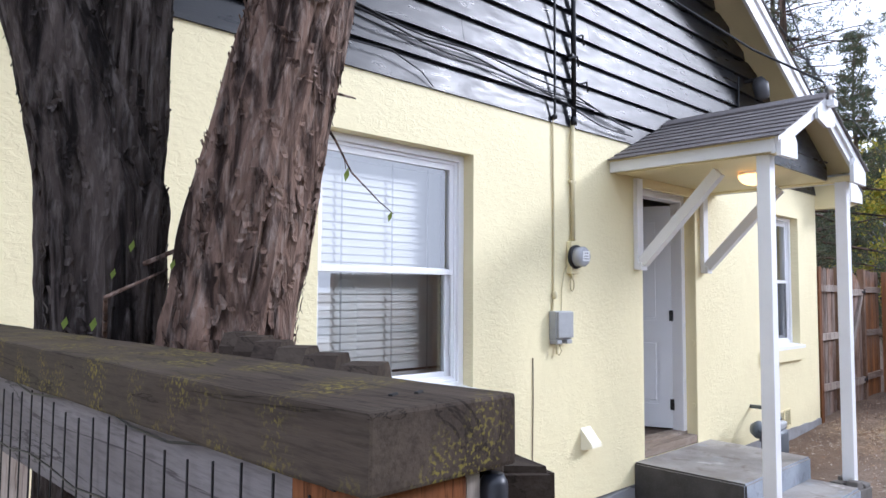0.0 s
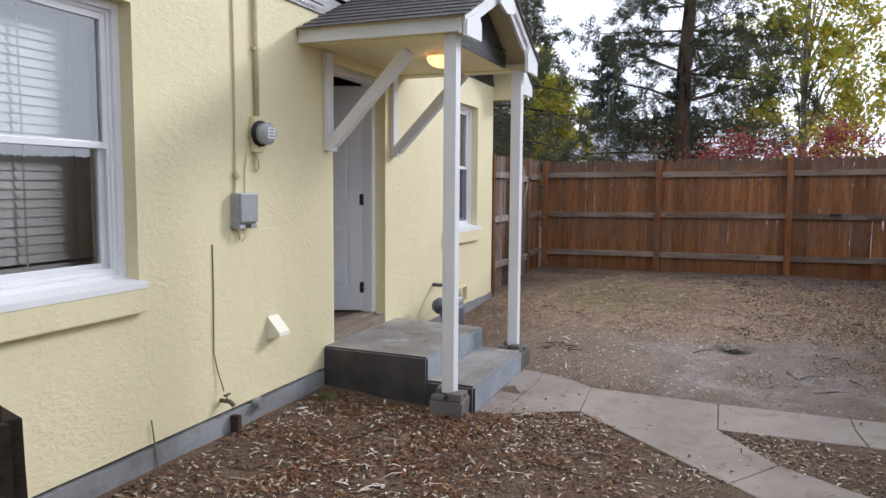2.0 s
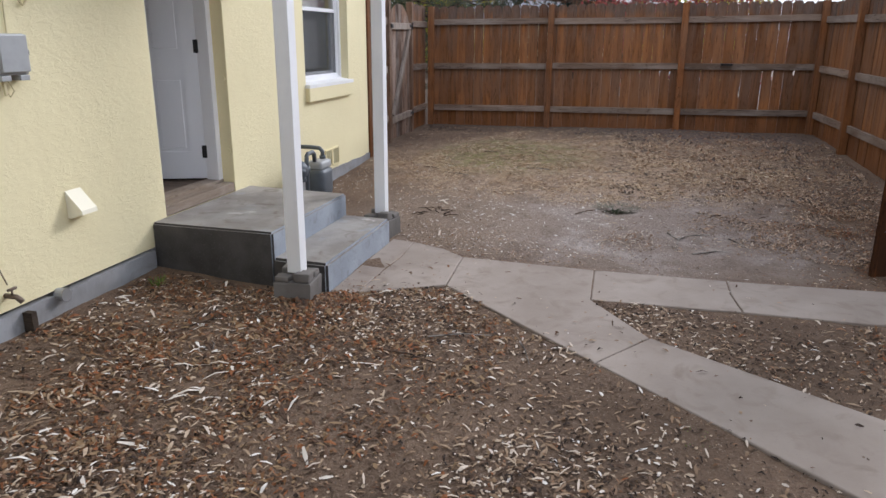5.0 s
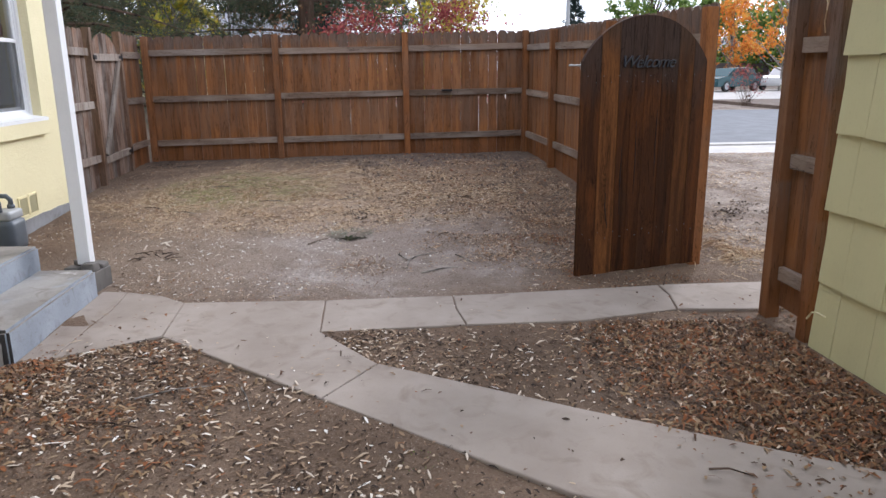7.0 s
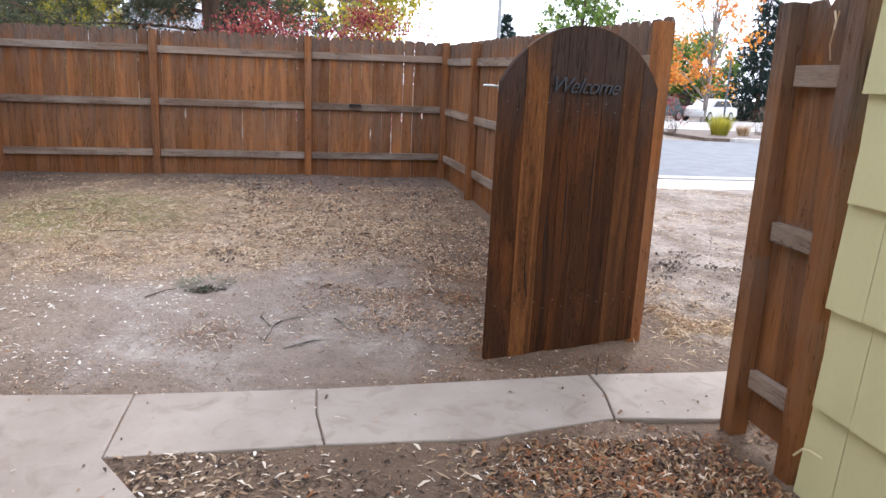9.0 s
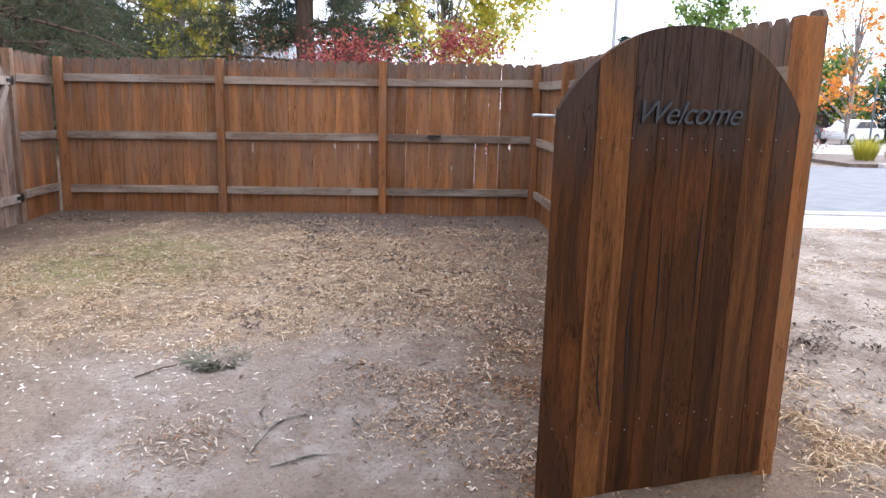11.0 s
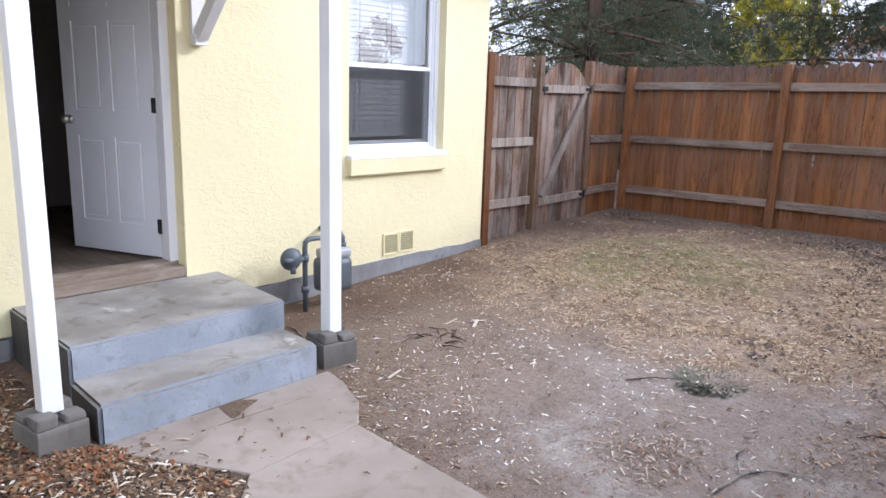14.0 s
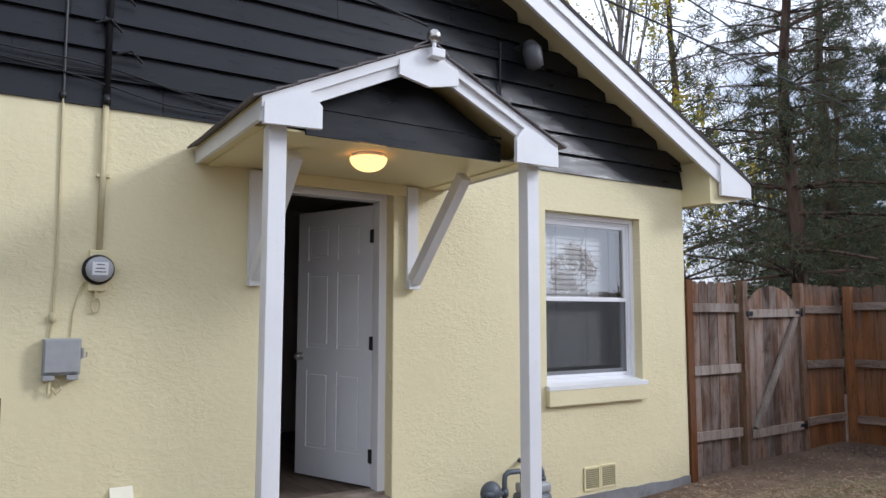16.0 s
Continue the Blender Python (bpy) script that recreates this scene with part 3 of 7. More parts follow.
def widened(outline, d):
    """The outline with every edge pushed out by d."""
    n = len(outline)
    area = sum(outline[i][0] * outline[(i + 1) % n][1] - outline[(i + 1) % n][0] * outline[i][1] for i in range(n))
    turn = 1 if area > 0 else -1
    norm = []
    for i in range(n):
        e = Vector(outline[(i + 1) % n]) - Vector(outline[i])
        norm.append(Vector((e.y, -e.x)).normalized() * turn)
    return [tuple(Vector(outline[i]) + (norm[i - 1] + norm[i]) * d / (1 + norm[i - 1].dot(norm[i]))) for i in range(n)]


for outline in PATH_SLABS:
    slab("paving_slab", widened(outline, 0.0062), 0.0 if outline[0][0] < 5.5 or outline[0][1] > 0 else 0.004, PATHC, "", garden_path)


# ---- house: walls ----
WY = 3.58          # face of the front wall
SID = 2.985        # bottom of the black siding
EAVE_X = 10.06
SLOPE = 0.52


def wall_with_openings(bm, x0, x1, z0, z1, y0, y1, holes):
    xs = sorted({x0, x1, *[v for h in holes for v in h[:2]]})
    zs = sorted({z0, z1, *[v for h in holes for v in h[2:]]})
    for a, b in zip(xs, xs[1:]):
        for c, d in zip(zs, zs[1:]):
            mx, mz = (a + b) / 2, (c + d) / 2
            if not any(h[0] < mx < h[1] and h[2] < mz < h[3] for h in holes):
                add_box(bm, (a, y0, c), (b, y1, d))
    bmesh.ops.remove_doubles(bm, verts=bm.verts, dist=1e-4)


W1 = (2.05, 3.235, 1.125, 2.62)
W2 = (7.73, 8.885, 1.14, 2.635)
DOOR = (5.315, 6.265, 0.36, 2.66)
bm = bmesh.new()
wall_with_openings(bm, -2.4, 9.5, 0.19, SID, WY, WY + 0.22, (W1, W2, DOOR))
wall_front = tagged(part("wall_south", bm, STUCCO), "pale yellow stucco house wall with rough trowelled texture", "wall", kind="structure")
bm = bmesh.new()
add_box(bm, (9.28, WY + 0.22, 0.19), (9.5, 9.0, SID))
tagged(part("wall_east", bm, STUCCO), "pale yellow stucco side wall of the house", "wall", kind="structure")
bm = bmesh.new()
add_box(bm, (-2.4, WY + 0.22, -0.2), (-2.18, 9.0, SID))
tagged(part("wall_west", bm, STUCCO), "pale yellow stucco side wall of the house", "wall", kind="structure")
bm = bmesh.new()
add_box(bm, (-2.4, 9.0, -0.2), (9.5, 9.2, SID))
tagged(part("wall_north", bm, STUCCO), "pale yellow stucco rear wall of the house", "wall", kind="structure")
# foundation with a slightly ragged top
bm = bmesh.new()
for a, b in ((-2.4, 5.128), (6.52, 9.5)):
    k = int((b - a) / 0.04)
    rows = []
    for i in range(k + 1):
        u = a + (b - a) * i / k
        top = 0.165 + 0.045 * smoothstep(3.5, 9.5, u) + 0.016 * noise.noise((u * 3.1, 0, 1)) + 0.008 * noise.noise((u * 11, 0, 2))
        col = [(u, WY + 0.1, -0.25)]
        for j in range(7):
            z = -0.25 + (top + 0.25) * j / 6
            col.append((u, WY - 0.013 - 0.009 * max(-1.0, noise.noise((u * 4, z * 9, 3))) - 0.004 * noise.noise((u * 17, z * 17, 4)), z))
        col.append((u, WY + 0.1, top))
        rows.append([bm.verts.new(c) for c in col])
    for p, q in zip(rows, rows[1:]):
        for i in range(len(p)):
            j = (i + 1) % len(p)
            bm.faces.new((p[i], q[i], q[j], p[j]))
    bm.faces.new(rows[0])
    bm.faces.new(rows[-1][::-1])
add_box(bm, (5.128, WY + 0.02, -0.25), (6.52, WY + 0.1, 0.3))
add_box(bm, (9.3, WY + 0.1, -0.25), (9.506, 9.1, 0.21))
tagged(part("foundation", bm, FOUND), "grey concrete foundation strip under the yellow wall", "foundation", kind="structure")

# rooms behind the openings
bm = bmesh.new()
add_box(bm, (-2.1, WY + 0.22, 0.38), (9.25, 8.9, 0.455))
tagged(part("floor", bm, INFLOOR), "brown wooden floor inside the house", "floor", kind="structure")
bm = bmesh.new()
add_box(bm, (-2.1, 6.6, 0.455), (9.25, 6.7, 2.9))
add_box(bm, (4.72, WY + 0.22, 0.455), (4.8, 6.6, 2.9))
add_box(bm, (6.86, WY + 0.22, 0.455), (6.94, 6.6, 2.9))
tagged(part("wall_inner", bm, INNER), "plain beige partition walls inside the house", "wall", kind="structure")
bm = bmesh.new()
add_box(bm, (-2.1, WY + 0.22, 2.9), (9.25, 8.9, 2.97))
tagged(part("ceiling", bm, INNER), "plain beige ceiling inside the house", "ceiling", kind="structure")


# gable: black lap siding
def roof_z(x):
    """Underside of the main roof at the gable."""
    return 2.90 + SLOPE * (EAVE_X - 0.1 - x) if x > 3.6 else 2.90 + SLOPE * (x + 2.76)


gable = tagged(empty("wall_gable", (3.5, WY, SID)), "gable clad in glossy black lap siding, paint scuffed", "wall", kind="structure")
bm = bmesh.new()
prism(bm, [(-2.4, SID), (9.5, SID), (9.5, 3.12), (3.6, 6.2), (-2.4, 3.08)], 0.12, "y", WY + 0.03)
part("gable_backing", bm, BLACK, gable)
lap, z, row = 0.178, SID - 0.012, 0
rnd = random.Random(4)
while z < 6.1:
    right = min(9.5, EAVE_X - 0.1 - (z + lap - 2.90) / SLOPE + 0.36)
    left = max(-2.4, -2.4 + (z + lap - 3.1) / SLOPE)
    if right - left < 0.4:
        break
    cuts = [left]
    v = left + rnd.uniform(1.2, 3.4)
    while v < right - 0.7:
        cuts.append(v)
        v += rnd.uniform(2.2, 3.8)
    cuts.append(right)
    for a, b in zip(cuts, cuts[1:]):
        bm = bmesh.new()
        tip = lap + 0.014
        prism(bm, [(WY - 0.016, z), (WY + 0.03, z), (WY + 0.03, z + tip), (WY + 0.016, z + tip)], b - a - 0.003, "x", a)
        part("siding_board", bm, BLACK, gable)
    z += lap
    row += 1

# main roof: deck, shingles' edge, fascia boards
roof = tagged(empty("roof", (3.6, WY, 6)), "low-pitched house roof with white rake boards and dark shingles", "roof", kind="structure")
YF = WY - 0.36      # face of the rake


def roof_strip(x0, x1, drop, thick, y0, y1, mat, name, label=""):
    bm = bmesh.new()
    za, zb = 3.02 + SLOPE * (EAVE_X - x0) - drop, 3.02 + SLOPE * (EAVE_X - x1) - drop
    prism(bm, [(x0, za), (x1, zb), (x1, zb - thick), (x0, za - thick)], y1 - y0, "y", y0)
    return part(name, bm, mat, roof, label)


roof_strip(3.6, EAVE_X + 0.03, -0.035, 0.035, YF - 0.03, 9.4, SHINGLED, "shingle_layer", "dark weathered shingles")
roof_strip(3.6, EAVE_X, 0.0, 0.02, YF, 9.4, CREAM, "roof_deck")
roof_strip(3.6, EAVE_X - 0.005, 0.0, 0.085, YF - 0.022, YF - 0.001, WHITE, "rake_trim")
roof_strip(3.6, 9.62, 0.02, 0.235, YF, YF + 0.03, WHITE, "rake_board")
roof_strip(3.6, 9.5, 0.05, 0.02, YF + 0.03, WY + 0.03, CREAM, "soffit", "yellow painted soffit")
bm = bmesh.new()
prism(bm, [(9.60, 2.875), (EAVE_X, 2.885), (EAVE_X, 3.0), (9.60, 3.24)], 0.03, "y", YF - 0.024)
part("eave_return", bm, WHITE, roof)
bm = bmesh.new()
prism(bm, [(9.5, 2.80), (9.63, 2.80), (EAVE_X - 0.02, 2.88), (EAVE_X - 0.02, 2.98), (9.5, 3.22)], 9.3 - YF, "y", YF + 0.03)
part("eave_box", bm, CREAM, roof, "yellow boxed eave")
bm = bmesh.new()
prism(bm, [(3.6, 6.40), (3.6, 6.34), (-2.9, 2.95), (-2.9, 3.01)], 9.4 - YF, "y", YF)
part("shingle_layer", bm, SHINGLED, roof)
bm = bmesh.new()
prism(bm, [(3.6, 6.33), (3.6, 6.09), (-2.9, 2.72), (-2.9, 2.96)], 0.03, "y", YF)
part("rake_board", bm, WHITE, roof)


# ---- windows ----
def frame_ring(bm, x0, x1, z0, z1, y0, y1, w, bevel=0.004):
    add_box(bm, (x0, y0, z0), (x0 + w, y1, z1), bevel)
    add_box(bm, (x1 - w, y0, z0), (x1, y1, z1), bevel)
    add_box(bm, (x0 + w, y0, z1 - w), (x1 - w, y1, z1), bevel)
    add_box(bm, (x0 + w, y0, z0), (x1 - w, y1, z0 + w), bevel)


def build_window(name, w, blind_low, label, screened=True):
    x0, x1, z0, z1 = w
    win = tagged(empty(name, ((x0 + x1) / 2, WY + 0.12, z0)), label, "window", kind="structure")
    y = WY + 0.085
    bm = bmesh.new()
    frame_ring(bm, x0, x1, z0, z1, y, WY + 0.20, 0.045)
    frame_ring(bm, x0 + 0.045, x1 - 0.045, z0 + 0.045, z1 - 0.045, y + 0.022, WY + 0.19, 0.02)
    part("window_frame", bm, VINYL, win)
    a, b, c, d = x0 + 0.065, x1 - 0.065, z0 + 0.065, z1 - 0.065
    mid = (c + d) / 2 - 0.005
    bm = bmesh.new()
    frame_ring(bm, a, b, mid - 0.022, d, y + 0.03, y + 0.06, 0.036)
    up = part("upper_sash", bm, VINYL, win)
    bm = bmesh.new()
    frame_ring(bm, a, b, c, mid + 0.022, y + 0.064, y + 0.10, 0.042)
    low = part("lower_sash", bm, VINYL, win)
    g = raw("pane", [(a + 0.03, y + 0.045, mid), (b - 0.03, y + 0.045, mid), (b - 0.03, y + 0.045, d - 0.03), (a + 0.03, y + 0.045, d - 0.03)], [(0, 1, 2, 3)], GLASS, up)
    g.visible_shadow = False
    g = raw("pane", [(a + 0.036, y + 0.08, c + 0.036), (b - 0.036, y + 0.08, c + 0.036), (b - 0.036, y + 0.08, mid), (a + 0.036, y + 0.08, mid)], [(0, 1, 2, 3)], GLASS, low)
    g.visible_shadow = False
    if screened:
        bm = bmesh.new()
        add_box(bm, (a + 0.012, y + 0.034, c + 0.01), (b - 0.012, y + 0.036, mid - 0.01))
        part("insect_screen", bm, SCREEN, win, "dark insect screen over the lower sash")
    bm = bmesh.new()
    frame_ring(bm, a + 0.002, b - 0.002, c, mid - 0.002, y + 0.031, y + 0.04, 0.014, 0.001)
    part("screen_frame", bm, VINYL, win)
    # blinds
    bm = bmesh.new()
    add_box(bm, (a, y + 0.125, d - 0.05), (b, y + 0.165, d), 0.004)
    part("head_rail", bm, BLIND, win)
    bm = bmesh.new()
    prism(bm, [(-0.007, -0.025), (-0.004, -0.0235), (0.007, 0.025), (0.004, 0.0265)], b - a - 0.02, "x", a + 0.01)
    me = mesh_of("slat", bm, BLIND)
    zz, k = d - 0.07, 0
    while zz > blind_low:
        s = hang(new("slat", me), win)
        s.location = (0, y + 0.145, zz)
        s.rotation_euler.x = 0.03 * math.sin(k * 1.3)
        zz -= 0.046
        k += 1
    bm = bmesh.new()
    add_box(bm, (a + 0.01, y + 0.128, blind_low - 0.025), (b - 0.01, y + 0.162, blind_low - 0.003), 0.003)
    part("bottom_rail", bm, BLIND, win)
    bm = bmesh.new()
    for q in (0.22, 0.58, 0.86):
        xx = a + (b - a) * q
        add_box(bm, (xx - 0.006, y + 0.116, blind_low), (xx + 0.006, y + 0.118, d - 0.04))
    part("ladder_tape", bm, mat_plain("tape_cloth", (0.55, 0.56, 0.56), 0.8), win)
    # sill: white top, yellow front
    bm = bmesh.new()
    prism(bm, [(WY - 0.054, z0 - 0.03), (WY + 0.10, z0 - 0.03), (WY + 0.10, z0 + 0.022), (WY + 0.06, z0 + 0.018), (WY - 0.054, z0 + 0.002)], x1 - x0 + 0.03, "x", x0 - 0.015)
    part("window_sill", bm, SILLW, win, "white painted sill top")
    bm = bmesh.new()
    add_box(bm, (x0 - 0.015, WY - 0.050, z0 - 0.165), (x1 + 0.015, WY + 0.02, z0 - 0.028), 0.01)
    part("sill_front", bm, STUCCO, win, "yellow stucco sill front")
    return win


build_window("window_1", W1, 1.25, "white vinyl sash window with lowered blinds, reflecting trees and clouds", False)
build_window("window_2", W2, 1.30, "white vinyl sash window with half-lowered blinds and dark screen")


# ---- door ----
door_frame = tagged(empty("door_1", (5.79, WY + 0.15, 0.36)), "white six-panel entry door standing half open inwards", "door", kind="structure")


def fix(ob, parent):
    ob.parent = parent
    ob.location = -Vector(parent.location)
    return ob


bm = bmesh.new()
jx0, jx1, jz = DOOR[0], DOOR[1], DOOR[3]
add_box(bm, (jx0, WY + 0.105, 0.455), (jx0 + 0.06, WY + 0.215, jz), 0.004)
add_box(bm, (jx1 - 0.065, WY + 0.105, 0.455), (jx1, WY + 0.215, jz), 0.004)
add_box(bm, (jx0 + 0.06, WY + 0.105, jz - 0.07), (jx1 - 0.065, WY + 0.215, jz), 0.004)
fix(part("door_frame", bm, VINYL), door_frame)
bm = bmesh.new()
add_box(bm, (jx0 + 0.002, WY + 0.10, 0.40), (jx1 - 0.002, WY + 0.24, 0.465), 0.008)
add_box(bm, (jx0 + 0.002, WY + 0.004, 0.365), (jx1 - 0.002, WY + 0.10, 0.44), 0.01)
fix(part("threshold", bm, THRESH, None, "worn grey wooden threshold"), door_frame)
bm = bmesh.new()
add_box(bm, (jx0 + 0.002, WY + 0.004, jz - 0.006), (jx1 - 0.002, WY + 0.105, jz - 0.001))
fix(part("head_reveal", bm, CREAM), door_frame)
# leaf, in its own frame: hinge at the origin, running to -x
LEAFW, LEAFH = 0.815, 2.095
hinge = Vector((6.197, WY + 0.212, 0.475))
ang = math.degrees(math.atan2(4.585 - hinge.y, 5.893 - hinge.x)) - 180
leaf = empty("door_leaf", hinge)
leaf.rotation_euler.z = radians(ang)
leaf.parent = door_frame
leaf.location = hinge - door_frame.location
bm = bmesh.new()
xs = [0, 0.115, 0.365, 0.45, 0.70, LEAFW]
zs = [0, 0.22, 0.82, 1.0, 1.60, 1.70, 1.97, LEAFH]
T = 0.04
add_box(bm, (-LEAFW, 0.008, 0), (0, T - 0.008, LEAFH))
for y0, y1 in ((0, 0.009), (T - 0.009, T)):
    for i in (0, 2, 4):
        add_box(bm, (-xs[i + 1], y0, 0), (-xs[i], y1, LEAFH))
    for i in (1, 3):
        for j in (0, 2, 4, 6):
            add_box(bm, (-xs[i + 1], y0, zs[j]), (-xs[i], y1, zs[j + 1]))
        for j in (1, 3, 5):
            yy = (y0 + 0.002, y1) if y0 == 0 else (y0, y1 - 0.002)
            add_box(bm, (-xs[i + 1] + 0.03, yy[0], zs[j] + 0.03), (-xs[i] - 0.03, yy[1], zs[j + 1] - 0.03), 0.006)
panel_ob = part("door_panel", bm, DOORW, leaf, local=True)
bm = bmesh.new()
for s, yk in ((-1, -0.005), (1, T + 0.005)):
    tube(bm, [(-0.755, yk, 0.93), (-0.755, yk + s * 0.02, 0.93)], 0.03, 14)
    bmesh.ops.create_uvsphere(bm, u_segments=14, v_segments=8, radius=0.029, matrix=Matrix.Translation((-0.755, yk + s * 0.045, 0.93)))
part("door_knob", bm, NICKEL, leaf, "brushed metal door knob", True, True)
for hz in (0.22, 1.05, 1.86):
    bm = bmesh.new()
    add_box(bm, (-0.022, -0.006, hz - 0.05), (0.016, 0.004, hz + 0.05), 0.002)
    tube(bm, [(0.004, -0.004, hz - 0.052), (0.004, -0.004, hz + 0.052)], 0.008, 8)
    part("hinge", bm, DARKM, leaf, "dark metal hinge", local=True)
for hz in (0.70, 1.28, 2.3):
    bm = bmesh.new()
    tube(bm, [(jx1 + 0.003, WY + 0.042, hz), (jx1 - 0.012, WY + 0.042, hz)], 0.026, 12)
    fix(part("reveal_plug", bm, CREAM), door_frame)
bm = bmesh.new()
add_box(bm, (jx1 - 0.004, WY + 0.004, 0.44), (jx1 - 0.001, WY + 0.105, jz - 0.006))
fix(part("side_reveal", bm, CREAM), door_frame)

# ---- porch steps ----
steps_ob = tagged(empty("porch_steps", (5.78, 2.9, 0)), "grey painted concrete landing with one lower step, worn edges", "steps")
bm = bmesh.new()
prism(bm, [(5.128, 2.665), (6.425, 2.662), (6.515, WY - 0.004), (5.15, WY - 0.004)], 0.60, "z", -0.235)
bmesh.ops.recalc_face_normals(bm, faces=bm.faces)
bmesh.ops.bevel(bm, geom=[e for e in bm.edges if max(v.co.z for v in e.verts) > 0.3 and min(v.co.y for v in e.verts) < 3.5], offset=0.014, segments=2, affect="EDGES")
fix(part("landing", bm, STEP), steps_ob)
bm = bmesh.new()
prism(bm, [(5.10, 2.275), (6.378, 2.272), (6.40, 2.66), (5.125, 2.66)], 0.42, "z", -0.23)
bmesh.ops.recalc_face_normals(bm, faces=bm.faces)
bmesh.ops.bevel(bm, geom=[e for e in bm.edges if max(v.co.z for v in e.verts) > 0.1 and min(v.co.y for v in e.verts) < 2.5], offset=0.018, segments=2, affect="EDGES")
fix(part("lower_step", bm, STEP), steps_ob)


# ---- porch canopy ----
canopy = tagged(empty("porch_canopy", (5.77, 2.9, 2.7)), "small gabled porch roof with white trim and grey shingles", "porch roof")
PX0, PX1, RX, RZ, EZ, PY = 4.82, 6.715, 5.768, 3.245, 2.80, 2.275
psl = (RZ - EZ) / (RX - PX0)


def pz(x):
    return RZ - psl * abs(x - RX)


def pitch_prism(name, x0, x1, drop, thick, y0, y1, mat, label=""):
    bm = bmesh.new()
    prism(bm, [(x0, pz(x0) - drop), (x1, pz(x1) - drop), (x1, pz(x1) - drop - thick), (x0, pz(x0) - drop - thick)], y1 - y0, "y", y0)
    return fix(part(name, bm, mat, None, label), canopy)


for a, b in ((PX0, RX), (RX, PX1)):
    pitch_prism("roof_deck", a, b, 0.0, 0.02, PY + 0.02, WY - 0.003, CREAM)
    pitch_prism("rake_board", a + (0.0 if a == PX0 else 0), b, 0.02, 0.10, PY + 0.02, PY + 0.045, WHITE)
    pitch_prism("rake_trim", a, b, 0.0, 0.055, PY - 0.004, PY + 0.019, WHITE)
for x, s in ((PX0, 1), (PX1, -1)):
    bm = bmesh.new()
    add_box(bm, (min(x, x + s * 0.025), PY + 0.046, 2.695), (max(x, x + s * 0.025), WY - 0.004, 2.782), 0.003)
    fix(part("side_fascia", bm, WHITE, None, "white side fascia board"), canopy)
bm = bmesh.new()
prism(bm, [(PX0 + 0.01, 2.665), (5.13, 2.675), (5.13, 2.79), (5.06, 2.865), (PX0 + 0.01, pz(PX0) - 0.03)], 0.03, "y", PY - 0.016)
fix(part("corner_block", bm, WHITE), canopy)
bm = bmesh.new()
prism(bm, [(PX1 - 0.01, 2.655), (6.38, 2.655), (6.38, 2.80), (6.44, 2.87), (PX1 - 0.01, pz(PX1) - 0.03)], 0.03, "y", PY - 0.016)
fix(part("corner_block", bm, WHITE), canopy)
bm = bmesh.new()
prism(bm, [(5.575, 3.045), (5.768, 3.005), (5.96, 3.045), (5.96, 3.13), (RX, 3.215), (5.575, 3.13)], 0.024, "y", PY - 0.014)
fix(part("peak_block", bm, WHITE), canopy)
bm = bmesh.new()
prism(bm, [(5.13, 2.695), (6.42, 2.695), (6.42, pz(6.42) - 0.13), (RX, pz(RX) - 0.1), (5.13, pz(5.13) - 0.1)], 0.02, "y", PY + 0.20)
fix(part("gable_panel", bm, BLACK, None, "black boarded porch gable"), canopy)
bm = bmesh.new()
prism(bm, [(5.13, 2.84), (6.42, 2.84), (6.42, 2.85), (5.13, 2.85)], 0.012, "y", PY + 0.192)
fix(part("gable_batten", bm, BLACK), canopy)
bm = bmesh.new()
add_box(bm, (PX0 + 0.026, PY + 0.222, 2.705), (PX1 - 0.026, WY - 0.004, 2.717))
fix(part("soffit", bm, CREAM, None, "yellow painted porch ceiling"), canopy)
for a in (4.90, 6.545):
    block("side_beam", (a, 2.30, 2.692), (a + 0.085, WY - 0.004, 2.74), CREAM, canopy, "yellow side beam under the canopy")
bm = bmesh.new()
add_box(bm, (5.262, WY - 0.03, 2.62), (6.356, WY - 0.004, 2.704), 0.003)
fix(part("ledger", bm, CREAM), canopy)


def build_bracket(x0, x1):
    br = tagged(empty("porch_bracket", ((x0 + x1) / 2, WY, 1.93)), "white painted wooden porch bracket with diagonal brace", "bracket", "porch brackets")
    bm = bmesh.new()
    add_box(bm, (x0, WY - 0.042, 1.93), (x1, WY - 0.003, 2.69), 0.003)
    fix(part("upright", bm, WHITE), br)
    bm = bmesh.new()
    xm = (x0 + x1) / 2
    beam(bm, (xm, WY - 0.06, 1.985), (xm, 2.86, 2.665), 0.085, 0.075, (1, 0, 0))
    fix(part("brace", bm, WHITE), br)
    bm = bmesh.new()
    add_box(bm, (x0 - 0.002, WY - 0.075, 1.925), (x1 + 0.002, WY - 0.043, 1.99), 0.004)
    fix(part("foot_block", bm, WHITE), br)


build_bracket(5.17, 5.26)
build_bracket(6.358, 6.45)


def build_post(x, y, base, label):
    po = tagged(empty("porch_post", (x, y, base)), label, "post", "porch posts")
    bm = bmesh.new()
    w = 0.046
    add_box(bm, (x - w, y - w, base), (x + w, y + w, 2.69), 0.005)
    fix(part("shaft", bm, WHITE), po)


